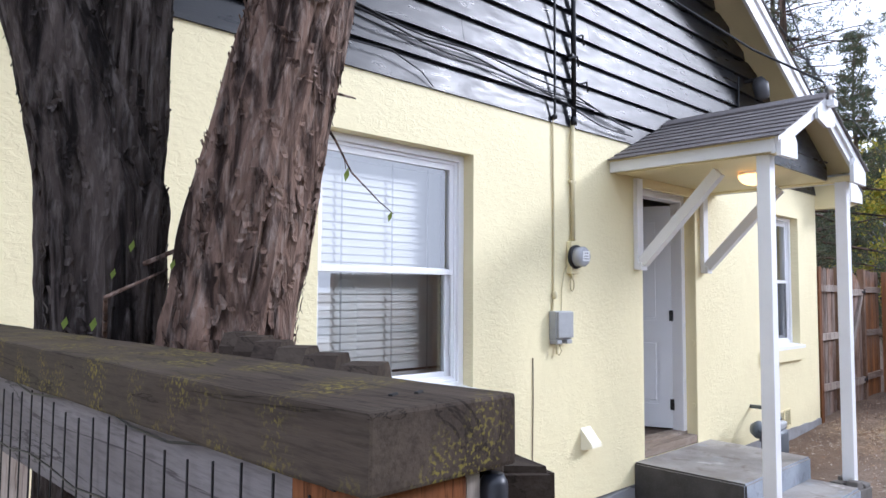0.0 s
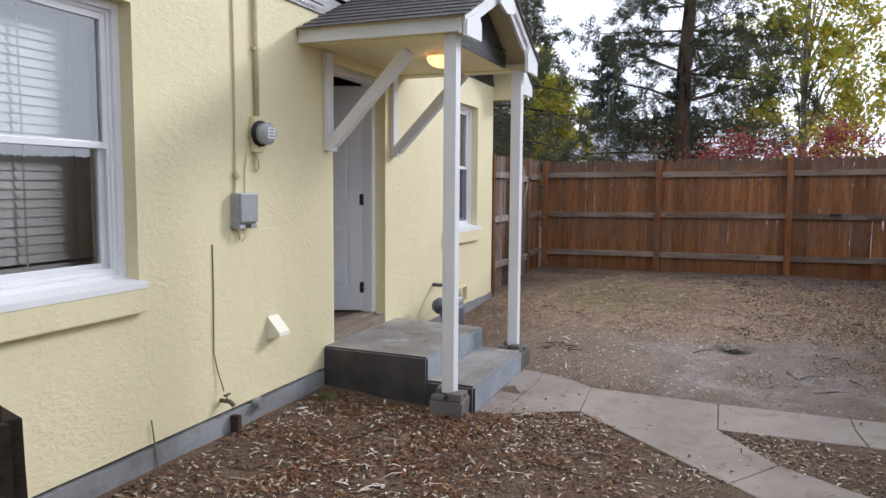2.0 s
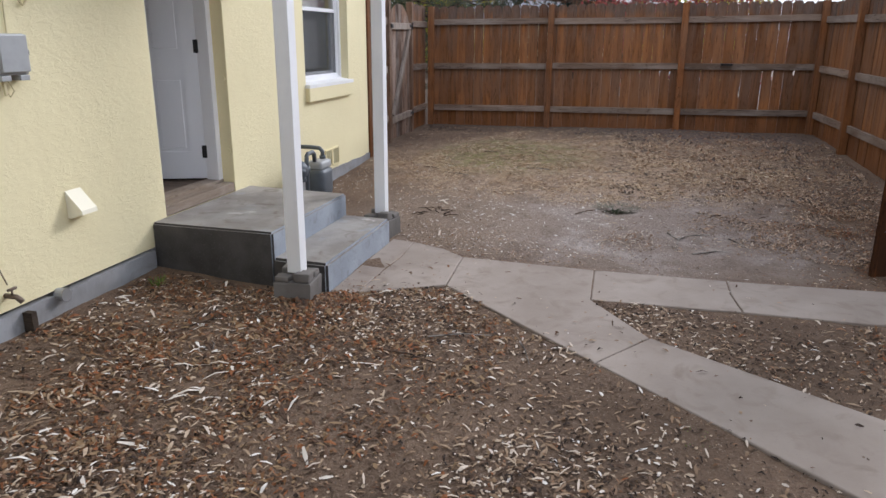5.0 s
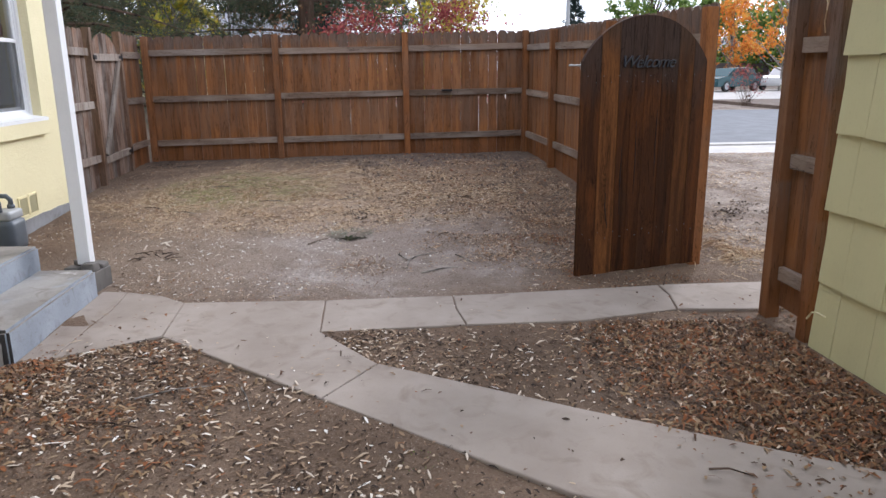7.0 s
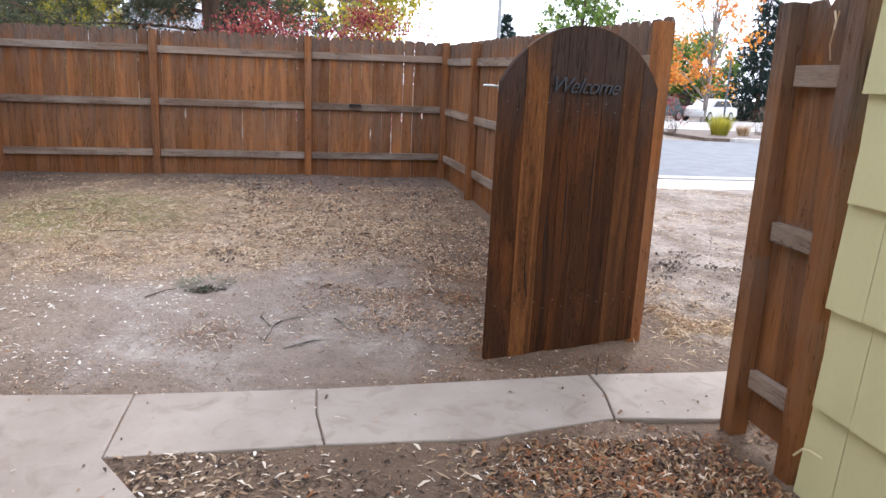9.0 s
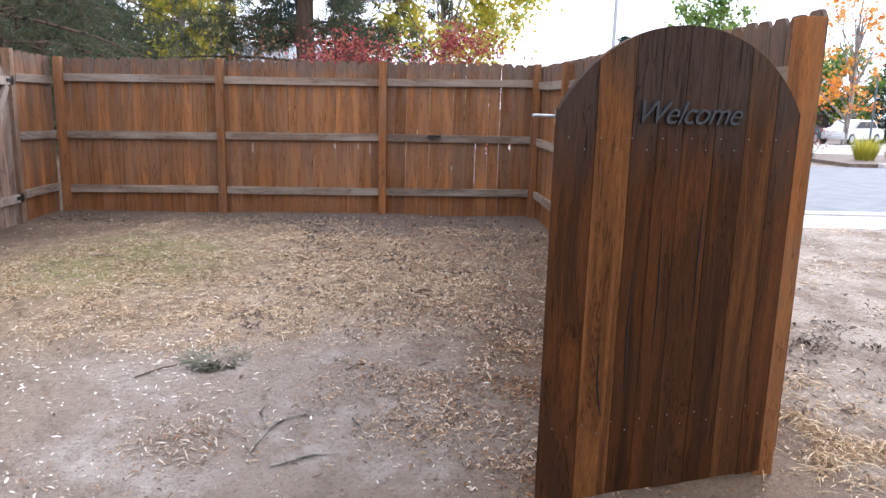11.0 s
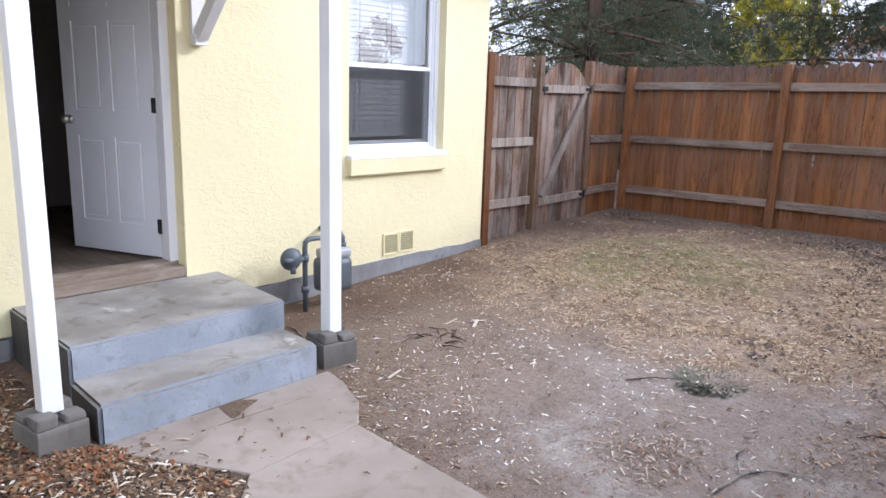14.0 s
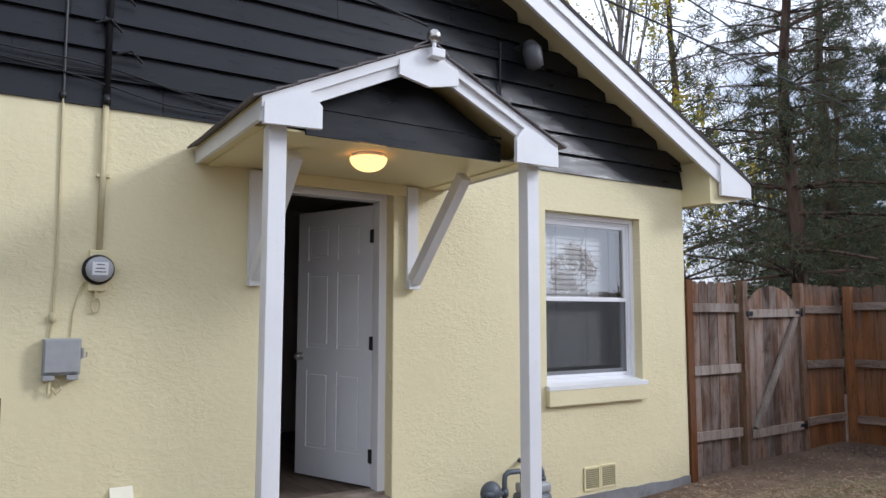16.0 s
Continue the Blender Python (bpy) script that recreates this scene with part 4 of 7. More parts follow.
def build_pier(x, y, top, turn):
    pi = tagged(empty("pier_block", (x, y, -0.05)), "rough grey concrete pier block with notched top under post", "pier block", "pier blocks")
    bm = bmesh.new()
    tw, bw, h = 0.112, 0.138, top + 0.05
    add_box(bm, (-0.5, -0.5, 0), (0.5, 0.5, h * 0.80), 0.02)
    for v in bm.verts:
        s = (bw if v.co.z < 0.01 else (bw + (tw - bw) * 0.80)) * 2
        v.co.x *= s
        v.co.y *= s
    for i in (-1, 1):
        for j in (-1, 1):
            lo, hi = 0.014, tw
            add_box(bm, (min(i * lo, i * hi), min(j * lo, j * hi), h * 0.80), (max(i * lo, i * hi), max(j * lo, j * hi), h + 0.004 + 0.012 * (i * j)), 0.014)
    add_box(bm, (-0.03, -0.03, h * 0.80), (0.03, 0.03, h))
    for v in bm.verts:
        v.co += 0.009 * noise.noise_vector(v.co * 14 + Vector((x, y, 0)))
    ob = part("block", bm, PIER, pi, local=True)
    ob.rotation_euler.z = radians(turn)


build_post(4.936, 2.405, 0.185, "white painted square porch post on a concrete pier")
build_post(6.59, 2.412, 0.185, "white painted square porch post on a concrete pier")
build_pier(4.936, 2.405, 0.185, 6)
build_pier(6.59, 2.412, 0.185, -9)

# canopy shingles: courses of tabs on both pitches
rnd = random.Random(11)
L = math.hypot(RX - PX0, RZ - EZ) + 0.05
for side in (-1, 1):
    ux = Vector((side * (RX - PX0), 0, -(RZ - EZ))).normalized()
    nz = Vector((side * (RZ - EZ), 0, RX - PX0)).normalized()
    courses = 9
    ex = L / courses
    for c in range(courses):
        yy = PY - 0.025 + (0.0 if c % 2 else -0.12)
        while yy < WY - 0.01:
            a, b = max(yy, PY - 0.03), min(yy + 0.235 + rnd.uniform(-0.02, 0.02), WY - 0.005)
            yy = b if b > a else yy + 0.2
            if b - a < 0.03:
                continue
            bm = bmesh.new()
            s0, s1 = c * ex - 0.02, (c + 1) * ex + rnd.uniform(-0.004, 0.004)
            o = Vector((RX, 0, RZ))
            g = 0.002
            pts = [o + ux * max(s0, 0) + nz * 0.002, o + ux * s1 + nz * 0.006, o + ux * s1 + nz * 0.017, o + ux * max(s0, 0) + nz * 0.006]
            v0 = [bm.verts.new((p.x, a + g, p.z)) for p in pts]
            v1 = [bm.verts.new((p.x, b - g, p.z)) for p in pts]
            bm.faces.new(v0)
            bm.faces.new(v1[::-1])
            for i in range(4):
                bm.faces.new((v0[i], v1[i], v1[(i + 1) % 4], v0[(i + 1) % 4]))
            fix(part("shingle", bm, SHINGLE), canopy)
for i in range(6):
    y0 = PY - 0.03 + i * 0.222
    bm = bmesh.new()
    prism(bm, [(RX - 0.11, pz(RX - 0.11) + 0.016), (RX, RZ + 0.022 + 0.004), (RX + 0.11, pz(RX + 0.11) + 0.016), (RX + 0.11, pz(RX + 0.11) + 0.026), (RX, RZ + 0.036), (RX - 0.11, pz(RX - 0.11) + 0.026)], min(0.221, WY - 0.004 - y0), "y", y0)
    fix(part("ridge_cap", bm, SHINGLE), canopy)

# porch lamp
lamp = tagged(empty("porch_lamp", (5.65, 2.78, 2.705)), "lit round glass ceiling lamp under the porch", "lamp")
bm = bmesh.new()
tube(bm, [(5.65, 2.78, 2.705), (5.65, 2.78, 2.682)], 0.108, 24)
fix(part("base", bm, WHITE), lamp)
bm = bmesh.new()
bmesh.ops.create_uvsphere(bm, u_segments=24, v_segments=12, radius=0.114, matrix=Matrix.Translation((5.65, 2.78, 2.682)) @ Matrix.Diagonal((1, 1, 0.72, 1)))
bmesh.ops.delete(bm, geom=[v for v in bm.verts if v.co.z > 2.685], context="VERTS")
fix(part("shade", bm, GLOW, None, "glowing amber glass dome", True), lamp)


# ---- fences ----
def picket_mesh(name, w, h, t, ear, mat):
    """A dog-eared board standing on the origin, w along x, t along y."""
    bm = bmesh.new()
    prism(bm, [(-w / 2, -0.12), (w / 2, -0.12), (w / 2, h - ear), (w / 2 - ear * 0.8, h), (-w / 2 + ear * 0.8, h), (-w / 2, h - ear)], t, "y", -t / 2)
    return mesh_of(name, bm, mat)


def worn_picket_mesh(name, w, h, t, ear, mat, low, high, bite):
    """A dog-eared board with one edge shrunken between two heights."""
    bm = bmesh.new()
    mid = (low + high) / 2
    prism(bm, [(-w / 2, -0.12), (w / 2, -0.12), (w / 2, low), (w / 2 - bite, low + 0.03), (w / 2 - bite, mid), (w / 2 - bite * 0.8, high - 0.03), (w / 2, high), (w / 2, h - ear), (w / 2 - ear * 0.8, h), (-w / 2 + ear * 0.8, h), (-w / 2, h - ear)], t, "y", -t / 2)
    return mesh_of(name, bm, mat)


def place(ob, x, y, z, rz=0.0, rx=0.0, ry=0.0):
    ob.location = (x, y, z)
    ob.rotation_euler = (rx, ry, rz)
    return ob


def build_fence(name, label, a, b, posts, side, top_a, top_b, mat, rail_mat, rails=(0.27, 0.90, 1.56), gap=0.001, seed=1, pitch=0.142, post_mat=None, post_up=0.0, slits=None):
    """A board fence from a to b; side: +1 or -1, the side of the line on which rails and posts stand."""
    rnd = random.Random(seed)
    a, b = Vector((*a, 0)), Vector((*b, 0))
    d = (b - a).normalized()
    n = Vector((-d.y, d.x, 0)) * side
    ang = math.atan2(d.y, d.x)
    length = (b - a).length
    fe = tagged(empty(name, (*a.xy, ground_z(*a.xy))), label, "fence")

    def top(s):
        return top_a + (top_b - top_a) * s / length

    meshes = [picket_mesh("picket", pitch - gap - v, 1.80, 0.018, 0.038, mat) for v in (0.0, 0.001, 0.003)]
    worn = [worn_picket_mesh("picket", pitch - gap, 1.80, 0.018, 0.038, mat, lo, hi, bite) for lo, hi, bite in ((0.70, 0.86, 0.020), (0.74, 0.99, 0.017), (0.76, 0.86, 0.022), (0.93, 1.04, 0.014), (0.45, 0.62, 0.013), (0.20, 0.86, 0.011))]
    s = pitch / 2
    while s < length - 0.02:
        p = a + d * s
        q = hang(new("picket", rnd.choice(worn) if slits and slits[0] < s / length < slits[1] and rnd.random() < 0.55 else rnd.choice(meshes)), fe)
        p = p + n * rnd.uniform(-0.005, 0.003)
        place(q, p.x, p.y, top(s) - 1.80 + rnd.uniform(-0.008, 0.008), ang + rnd.uniform(-0.03, 0.03), 0, rnd.uniform(-0.0018, 0.0018))
        s += pitch
    cuts = [0.0] + [v for v in posts if 0 < v < length] + [length]
    for u, v in zip(cuts, cuts[1:]):
        if v - u < 0.2:
            continue
        for k, rz in enumerate(rails):
            jog = rnd.uniform(-0.012, 0.012)
            p, q = a + d * (u + 0.045) + n * 0.030, a + d * (v - 0.045) + n * 0.030
            p.z, q.z = top(u) - 1.80 + rz + jog, top(v) - 1.80 + rz + jog + rnd.uniform(-0.012, 0.012)
            bm = bmesh.new()
            beam(bm, p, q, 0.038, 0.088)
            part("rail", bm, rail_mat, fe, "weathered grey rail")
    for v in posts:
        p = a + d * v + n * 0.055
        g = ground_z(p.x, p.y) - 0.15
        bm = bmesh.new()
        lean = rnd.uniform(-0.004, 0.004)
        add_box(bm, (-0.045, -0.045, 0), (0.045, 0.045, top(v) + post_up - g), 0.004)
        po = hang(new("post", mesh_of("post", bm, post_mat or POSTW)), fe)
        place(po, p.x, p.y, g, ang, 0, lean)
    return fe


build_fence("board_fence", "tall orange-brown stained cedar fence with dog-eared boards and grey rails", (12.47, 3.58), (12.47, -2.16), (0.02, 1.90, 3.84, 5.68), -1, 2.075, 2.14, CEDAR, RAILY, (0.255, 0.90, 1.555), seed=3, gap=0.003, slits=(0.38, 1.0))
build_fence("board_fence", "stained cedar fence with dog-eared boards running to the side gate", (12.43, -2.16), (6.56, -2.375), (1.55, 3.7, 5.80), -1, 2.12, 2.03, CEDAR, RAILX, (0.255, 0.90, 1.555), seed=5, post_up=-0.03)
build_fence("board_fence", "weathered grey-brown board fence between house corner and small gate", (9.52, 3.66), (10.44, 3.66), (0.04,), -1, 2.085, 2.085, GREYP, GREYW, (0.255, 0.90, 1.53), seed=7, gap=0.004, post_mat=POSTW)
build_fence("board_fence", "short weathered board fence between small gate and corner", (11.56, 3.66), (12.42, 3.66), (), -1, 2.085, 2.08, CEDAR, RAILX, (0.255, 0.90, 1.53), seed=9)
build_fence("board_fence", "dark stained board fence panel between gate post and shed", (5.37, -2.33), (4.86, -2.33), (0.42,), -1, 1.99, 1.98, CEDAR, RAILX, (0.11, 0.82, 1.50), seed=12, post_mat=CEDAR, post_up=-0.02)


def arch_profile(u, width, spring, rise):
    r = (width * width / 4 + rise * rise) / (2 * rise)
    return spring + rise - r + math.sqrt(max(0.0, r * r - (u - width / 2) ** 2))


def arched_boards(parent, m, width, count, spring, rise, thick, mat, name="board", seed=0, light=None):
    rnd = random.Random(seed)
    edges = [0.0]
    for i in range(count):
        edges.append(edges[-1] + width / count * rnd.uniform(0.82, 1.18))
    edges = [e * width / edges[-1] for e in edges]
    for a, b in zip(edges, edges[1:]):
        g = 0.0018
        bm = bmesh.new()
        k = 6
        top = [(b - g - (b - a - 2 * g) * i / k, arch_profile(b - g - (b - a - 2 * g) * i / k, width, spring, rise)) for i in range(k + 1)]
        prism(bm, [(a + g, rnd.uniform(-0.006, 0.004)), (b - g, rnd.uniform(-0.006, 0.004))] + top, thick * rnd.uniform(0.9, 1.0), "y", 0)
        bmesh.ops.transform(bm, matrix=m, verts=bm.verts)
        part(name, bm, light if light and edges.index(a) in (1, count - 2) else mat, parent)


# open side gate with its welcome sign
GA, GB = Vector((6.272, -1.245, 0.035)), Vector((6.585, -2.335, 0.035))
gd = (GB - GA).normalized()
gm = Matrix.Translation(GA) @ Matrix.Rotation(math.atan2(gd.y, gd.x), 4, "Z")
GW = (GB - GA).length
GB = GA + (GB - GA) * 0.962
GW = (GB - GA).length
gate = tagged(empty("garden_gate", GB), "open arched garden gate of dark stained boards with word sign", "gate")
arched_boards(gate, gm, GW, 8, 1.570, 0.325, 0.034, GATEW, seed=2, light=GATEL)
bm = bmesh.new()
for zz in (0.30, 1.45):
    beam(bm, (0.05, 0.055, zz), (GW - 0.05, 0.055, zz), 0.038, 0.088)
bmesh.ops.transform(bm, matrix=gm, verts=bm.verts)
part("cross_rail", bm, RAILX, gate)
bm = bmesh.new()
add_box(bm, (0.004, 0.034, 1.52), (0.05, 0.044, 1.57), 0.003)
tube(bm, [(0.03, 0.046, 1.545), (-0.075, 0.046, 1.548), (-0.085, 0.046, 1.546)], 0.006, 8)
bmesh.ops.transform(bm, matrix=gm, verts=bm.verts)
part("latch_bolt", bm, METAL, gate, "metal latch bolt")
for zz in (0.32, 1.40):
    bm = bmesh.new()
    add_box(bm, (GW - 0.14, 0.034, zz - 0.02), (GW + 0.012, 0.042, zz + 0.02), 0.003)
    tube(bm, [(GW + 0.008, 0.038, zz - 0.04), (GW + 0.008, 0.038, zz + 0.04)], 0.009, 8)
    bmesh.ops.transform(bm, matrix=gm, verts=bm.verts)
    part("hinge", bm, DARKM, gate, "black strap hinge")
txt = bpy.data.curves.new("welcome_text", "FONT")
txt.body, txt.size, txt.extrude, txt.shear, txt.bevel_depth, txt.space_character = "Welcome", 0.125, 0.006, 0.42, 0.0, 0.92
txt.offset = -0.0004
tob = bpy.data.objects.new("welcome_text", txt)
scene.collection.objects.link(tob)
bpy.context.view_layer.update()
wm = bpy.data.meshes.new_from_object(tob.evaluated_get(bpy.context.evaluated_depsgraph_get()))
bpy.data.objects.remove(tob)
wm.materials.clear()
wm.materials.append(mat_plain("dark_grey_metal_letters", (0.036, 0.039, 0.052), 0.45, 0.3))
span = max(v.co.x for v in wm.vertices) - min(v.co.x for v in wm.vertices)
sign = new("word_sign", wm)
sign.matrix_world = gm @ Matrix.Translation((0.302, -0.010, 1.528)) @ Matrix.Rotation(radians(90), 4, "X") @ Matrix.Diagonal((0.455 / span, 1, 1, 1))
hang(sign, gate)
sign["label"] = "cut-out dark metal word Welcome"

# nails through the boards into the cross rails, and two long checks in the wood
for zz in (0.30, 1.45):
    for k in range(16):
        bm = bmesh.new()
        tube(bm, [(0.045 + (GW - 0.09) * k / 15, -0.0015, zz + 0.022 * (-1) ** k), (0.045 + (GW - 0.09) * k / 15, 0.004, zz + 0.022 * (-1) ** k)], 0.0032, 6)
        bmesh.ops.transform(bm, matrix=gm, verts=bm.verts)
        part("nail_head", bm, GASG, gate)
CRACK = mat_plain("dark_split_wood", (0.006, 0.004, 0.003), 0.95)
for pts in (((0.235, 0.62), (0.232, 0.52), (0.245, 0.42), (0.262, 0.35)), ((0.475, 1.15), (0.482, 0.85), (0.478, 0.60)), ((0.66, 1.22), (0.655, 0.98), (0.66, 0.72)), ((0.36, 0.95), (0.352, 0.7), (0.36, 0.45))):
    bm = bmesh.new()
    tube(bm, [(u, 0.0, v) for u, v in pts], [0.002] + [0.0042] * (len(pts) - 2) + [0.002], 6)
    bmesh.ops.transform(bm, matrix=gm, verts=bm.verts)
    part("split", bm, CRACK, gate, "long dark split in a board")

# gate post with latch keeper, beside the path
gp = tagged(empty("gate_post", (5.40, -2.25, 0)), "dark stained wooden gate post with black latch keeper", "post")
block("shaft", (5.355, -2.335, -0.15), (5.445, -2.245, 1.985), CEDAR, gp)
bm = bmesh.new()
add_box(bm, (5.445, -2.32, 1.56), (5.452, -2.26, 1.62), 0.002)
beam(bm, (5.45, -2.29, 1.605), (5.50, -2.285, 1.615), 0.012, 0.02)
beam(bm, (5.45, -2.29, 1.575), (5.51, -2.285, 1.57), 0.012, 0.02)
part("latch_keeper", bm, DARKM, gp, "black iron latch keeper")
bm = bmesh.new()
tube(bm, [(5.13, -2.29, 1.74), (5.14, -2.285, 1.80), (5.13, -2.285, 1.86), (5.115, -2.285, 1.93)], 0.004, 6)
tube(bm, [(5.13, -2.285, 1.86), (5.12, -2.28, 1.89), (5.135, -2.28, 1.93)], 0.004, 6)
tagged(part("dry_twig", bm, STRAW), "pale dry twig stuck above the fence rail", "twig")

# small arched gate by the house
sg = tagged(empty("side_gate", (11.0, 3.66, 0.2)), "closed weathered arched wooden gate with diagonal brace", "gate")
sm = Matrix.Translation((10.535, 3.64, 0.235))
arched_boards(sg, sm, 0.955, 7, 1.56, 0.26, 0.02, GREYP, seed=6)
bm = bmesh.new()
beam(bm, (10.55, 3.62, 0.50), (11.47, 3.62, 0.52), 0.038, 0.088)
part("lower_rail", bm, GREYW, sg)
bm = bmesh.new()
beam(bm, (10.55, 3.62, 1.755), (11.47, 3.62, 1.765), 0.038, 0.088)
part("upper_rail", bm, GREYW, sg)
bm = bmesh.new()
beam(bm, (10.63, 3.618, 0.555), (11.42, 3.618, 1.715), 0.036, 0.075)
part("brace", bm, GREYW, sg)
for zz in (0.525, 1.77):
    block("hinge", (11.40, 3.592, zz - 0.018), (11.53, 3.600, zz + 0.018), DARKM, sg, "black strap hinge")
    block("hinge_plate", (11.49, 3.588, zz - 0.05), (11.525, 3.592, zz + 0.05), DARKM, sg)
block("latch", (10.50, 3.588, 1.73), (10.60, 3.600, 1.78), DARKM, sg, "black iron latch")
for x, mt in ((10.49, POSTG), (11.53, POSTG)):
    po = block("gate_post", (x - 0.04, 3.60, 0.0), (x + 0.04, 3.69, 2.10), mt)
    tagged(po, "weathered wooden post of the small side gate", "post", "side gate posts")
bm = bmesh.new()
beam(bm, (12.395, -0.96, 1.26), (12.395, -0.80, 1.26), 0.07, 0.03)
tagged(part("fence_bracket", bm, DARKM), "small dark bracket fixed on the fence rail", "bracket")


# ---- shed with painted shakes ----
shed = tagged(empty("shed", (1.5, -3.5, 0)), "shed clad in pale yellow painted wood shakes with grooved faces", "shed")
SY, SX = -2.225, 4.86
bm = bmesh.new()
add_box(bm, (-3.0, -5.2, -0.2), (SX - 0.03, SY - 0.045, 2.62))
part("wall", bm, SHAKE, shed)
block("corner_board", (SX - 0.03, SY - 0.12, -0.05), (SX - 0.006, SY - 0.03, 2.62), SHAKE, shed)
rnd = random.Random(8)
for c in range(6):
    z0 = -0.02 + 0.408 * c if c else -0.02
    x = SX - 0.02 * (c % 2)
    while x > -0.6:
        w = rnd.uniform(0.16, 0.34)
        bm = bmesh.new()
        zt = z0 + 0.43
        yo = rnd.uniform(-0.003, 0.003)
        low = rnd.uniform(-0.006, 0.006)
        prism(bm, [(SY - 0.003 + yo, z0 + low), (SY - 0.022 + yo, z0 + low), (SY - 0.042, zt), (SY - 0.030, zt)], w - 0.004, "x", x - w)
        part("shake", bm, SHAKE, shed)
        x -= w
bm = bmesh.new()
prism(bm, [(SY + 0.3, 2.52), (SY + 0.3, 2.60), (-3.7, 3.35), (-5.5, 2.60), (-5.5, 2.52), (-3.7, 3.25)], SX + 3.3, "x", -3.2)
part("roof", bm, SHINGLED, shed, "dark shingle shed roof")
bm = bmesh.new()
tube(bm, [(4.73, SY, 0.21), (4.76, SY + 0.03, 0.225), (4.80, SY + 0.035, 0.215), (4.85, SY + 0.03, 0.16)], 0.005, 6)
part("cable_stub", bm, CORD, shed)


# ---- low fence beside the entrance ----
CT = 1.655
low = tagged(empty("low_fence", (0.27, 1.8, 0)), "low garden fence with mossy flat cap board and wire mesh", "fence")
bm = bmesh.new()
add_box(bm, (0.198, 0.822, CT - 0.057), (0.348, 3.54, CT), 0.0035)
for v in bm.verts:
    v.co.z += 0.003 * noise.noise(v.co * 5)
cap_mat = CAPW.copy()
cap_mat.name = "mossy_cap"
cn = cap_mat.node_tree
moss = cn.nodes.new("ShaderNodeTexNoise")
moss.inputs["Scale"].default_value, moss.inputs["Detail"].default_value = 230, 5
big = cn.nodes.new("ShaderNodeTexNoise")
big.inputs["Scale"].default_value = 11
coord = cn.nodes.new("ShaderNodeTexCoord")
cn.links.new(coord.outputs["Object"], moss.inputs["Vector"])
cn.links.new(coord.outputs["Object"], big.inputs["Vector"])
mr = cn.nodes.new("ShaderNodeMapRange")
mr.inputs["From Min"].default_value, mr.inputs["From Max"].default_value = 0.52, 0.62
mul = cn.nodes.new("ShaderNodeMath")
mul.operation = "MULTIPLY"
br = cn.nodes.new("ShaderNodeMapRange")
br.inputs["From Min"].default_value, br.inputs["From Max"].default_value = 0.47, 0.66
mixm = cn.nodes.new("ShaderNodeMixRGB")
mixm.inputs[2].default_value = (0.19, 0.155, 0.032, 1)
pb = cn.nodes["Principled BSDF"]
src = pb.inputs["Base Color"].links[0].from_socket
cn.links.new(moss.outputs["Fac"], mr.inputs["Value"])
cn.links.new(big.outputs["Fac"], br.inputs["Value"])
cn.links.new(mr.outputs[0], mul.inputs[0])
cn.links.new(br.outputs[0], mul.inputs[1])
cn.links.new(mul.outputs[0], mixm.inputs[0])
cn.links.new(src, mixm.inputs[1])
cn.links.new(mixm.outputs[0], pb.inputs["Base Color"])
bmesh.ops.subdivide_edges(bm, edges=[e for e in bm.edges if e.calc_length() > 0.5], cuts=30)
for v in bm.verts:
    v.co += 0.0025 * noise.noise_vector(v.co * 9)
part("cap_board", bm, cap_mat, low, "dark mossy weathered cap board")
bm = bmesh.new()
for cx, cy in ((0.262, 0.872), (0.285, 0.868)):
    add_box(bm, (cx, cy, CT - 0.002), (cx + 0.013, cy + 0.004, CT + 0.0012), 0.001, Matrix.Translation((cx, cy, 0)) @ Matrix.Rotation(0.5, 4, "Z") @ Matrix.Translation((-cx, -cy, 0)))
part("cap_cracks", bm, mat_plain("dark_crack", (0.01, 0.009, 0.008), 0.9), low)
bm = bmesh.new()
add_box(bm, (0.214, 0.86, 1.475), (0.236, 3.54, CT - 0.058), 0.003)
part("top_rail", bm, SILVERW, low, "silver-grey weathered rail")
bm = bmesh.new()
add_box(bm, (0.210, 0.834, -0.1), (0.305, 0.93, CT - 0.058), 0.004)
part("end_post", bm, ENDW, low, "orange-brown wooden end post")
block("post_strip", (0.3065, 0.836, -0.1), (0.323, 0.93, CT - 0.059), GREYW, low)
block("inner_post", (0.345, 0.845, -0.1), (0.362, 0.93, CT - 0.03), CAPW, low)
for yy in (2.1, 3.45):
    block("post", (0.24, yy - 0.045, -0.1), (0.33, yy + 0.045, CT - 0.059), GREYW, low)
block("bottom_rail", (0.214, 0.93, 0.10), (0.250, 3.54, 0.19), GREYW, low)
bm = bmesh.new()
yy = 0.90
while yy < 3.5:
    tube(bm, [(0.206, yy, 0.08), (0.205, yy + 0.006 * math.sin(yy * 9), 0.8), (0.207, yy, 1.585 + 0.008 * math.sin(yy * 21))], 0.0013, 5, False)
    yy += 0.05
zz = 0.1
while zz < 1.6:
    tube(bm, [(0.204, 0.90 + 0.1 * k, zz + 0.006 * math.sin(k * 1.9 + zz)) for k in range(27)], 0.0013, 5, False)
    zz += 0.10
part("wire_mesh", bm, DARKM, low, "sagging dark wire mesh")
bm = bmesh.new()
tube(bm, [(0.201, 0.86 + 0.09 * k, 1.598 + 0.009 * math.sin(k * 1.4)) for k in range(30)], 0.0016, 6, False)
part("top_wire", bm, DARKM, low)
bm = bmesh.new()
tube(bm, [(0.334, 0.833, 1.40), (0.334, 0.833, 1.585), (0.334, 0.833, 1.592)], [0.0115, 0.0115, 0.008], 12)
tube(bm, [(0.334, 0.833, 1.545), (0.334, 0.833, 1.552)], 0.0125, 12)
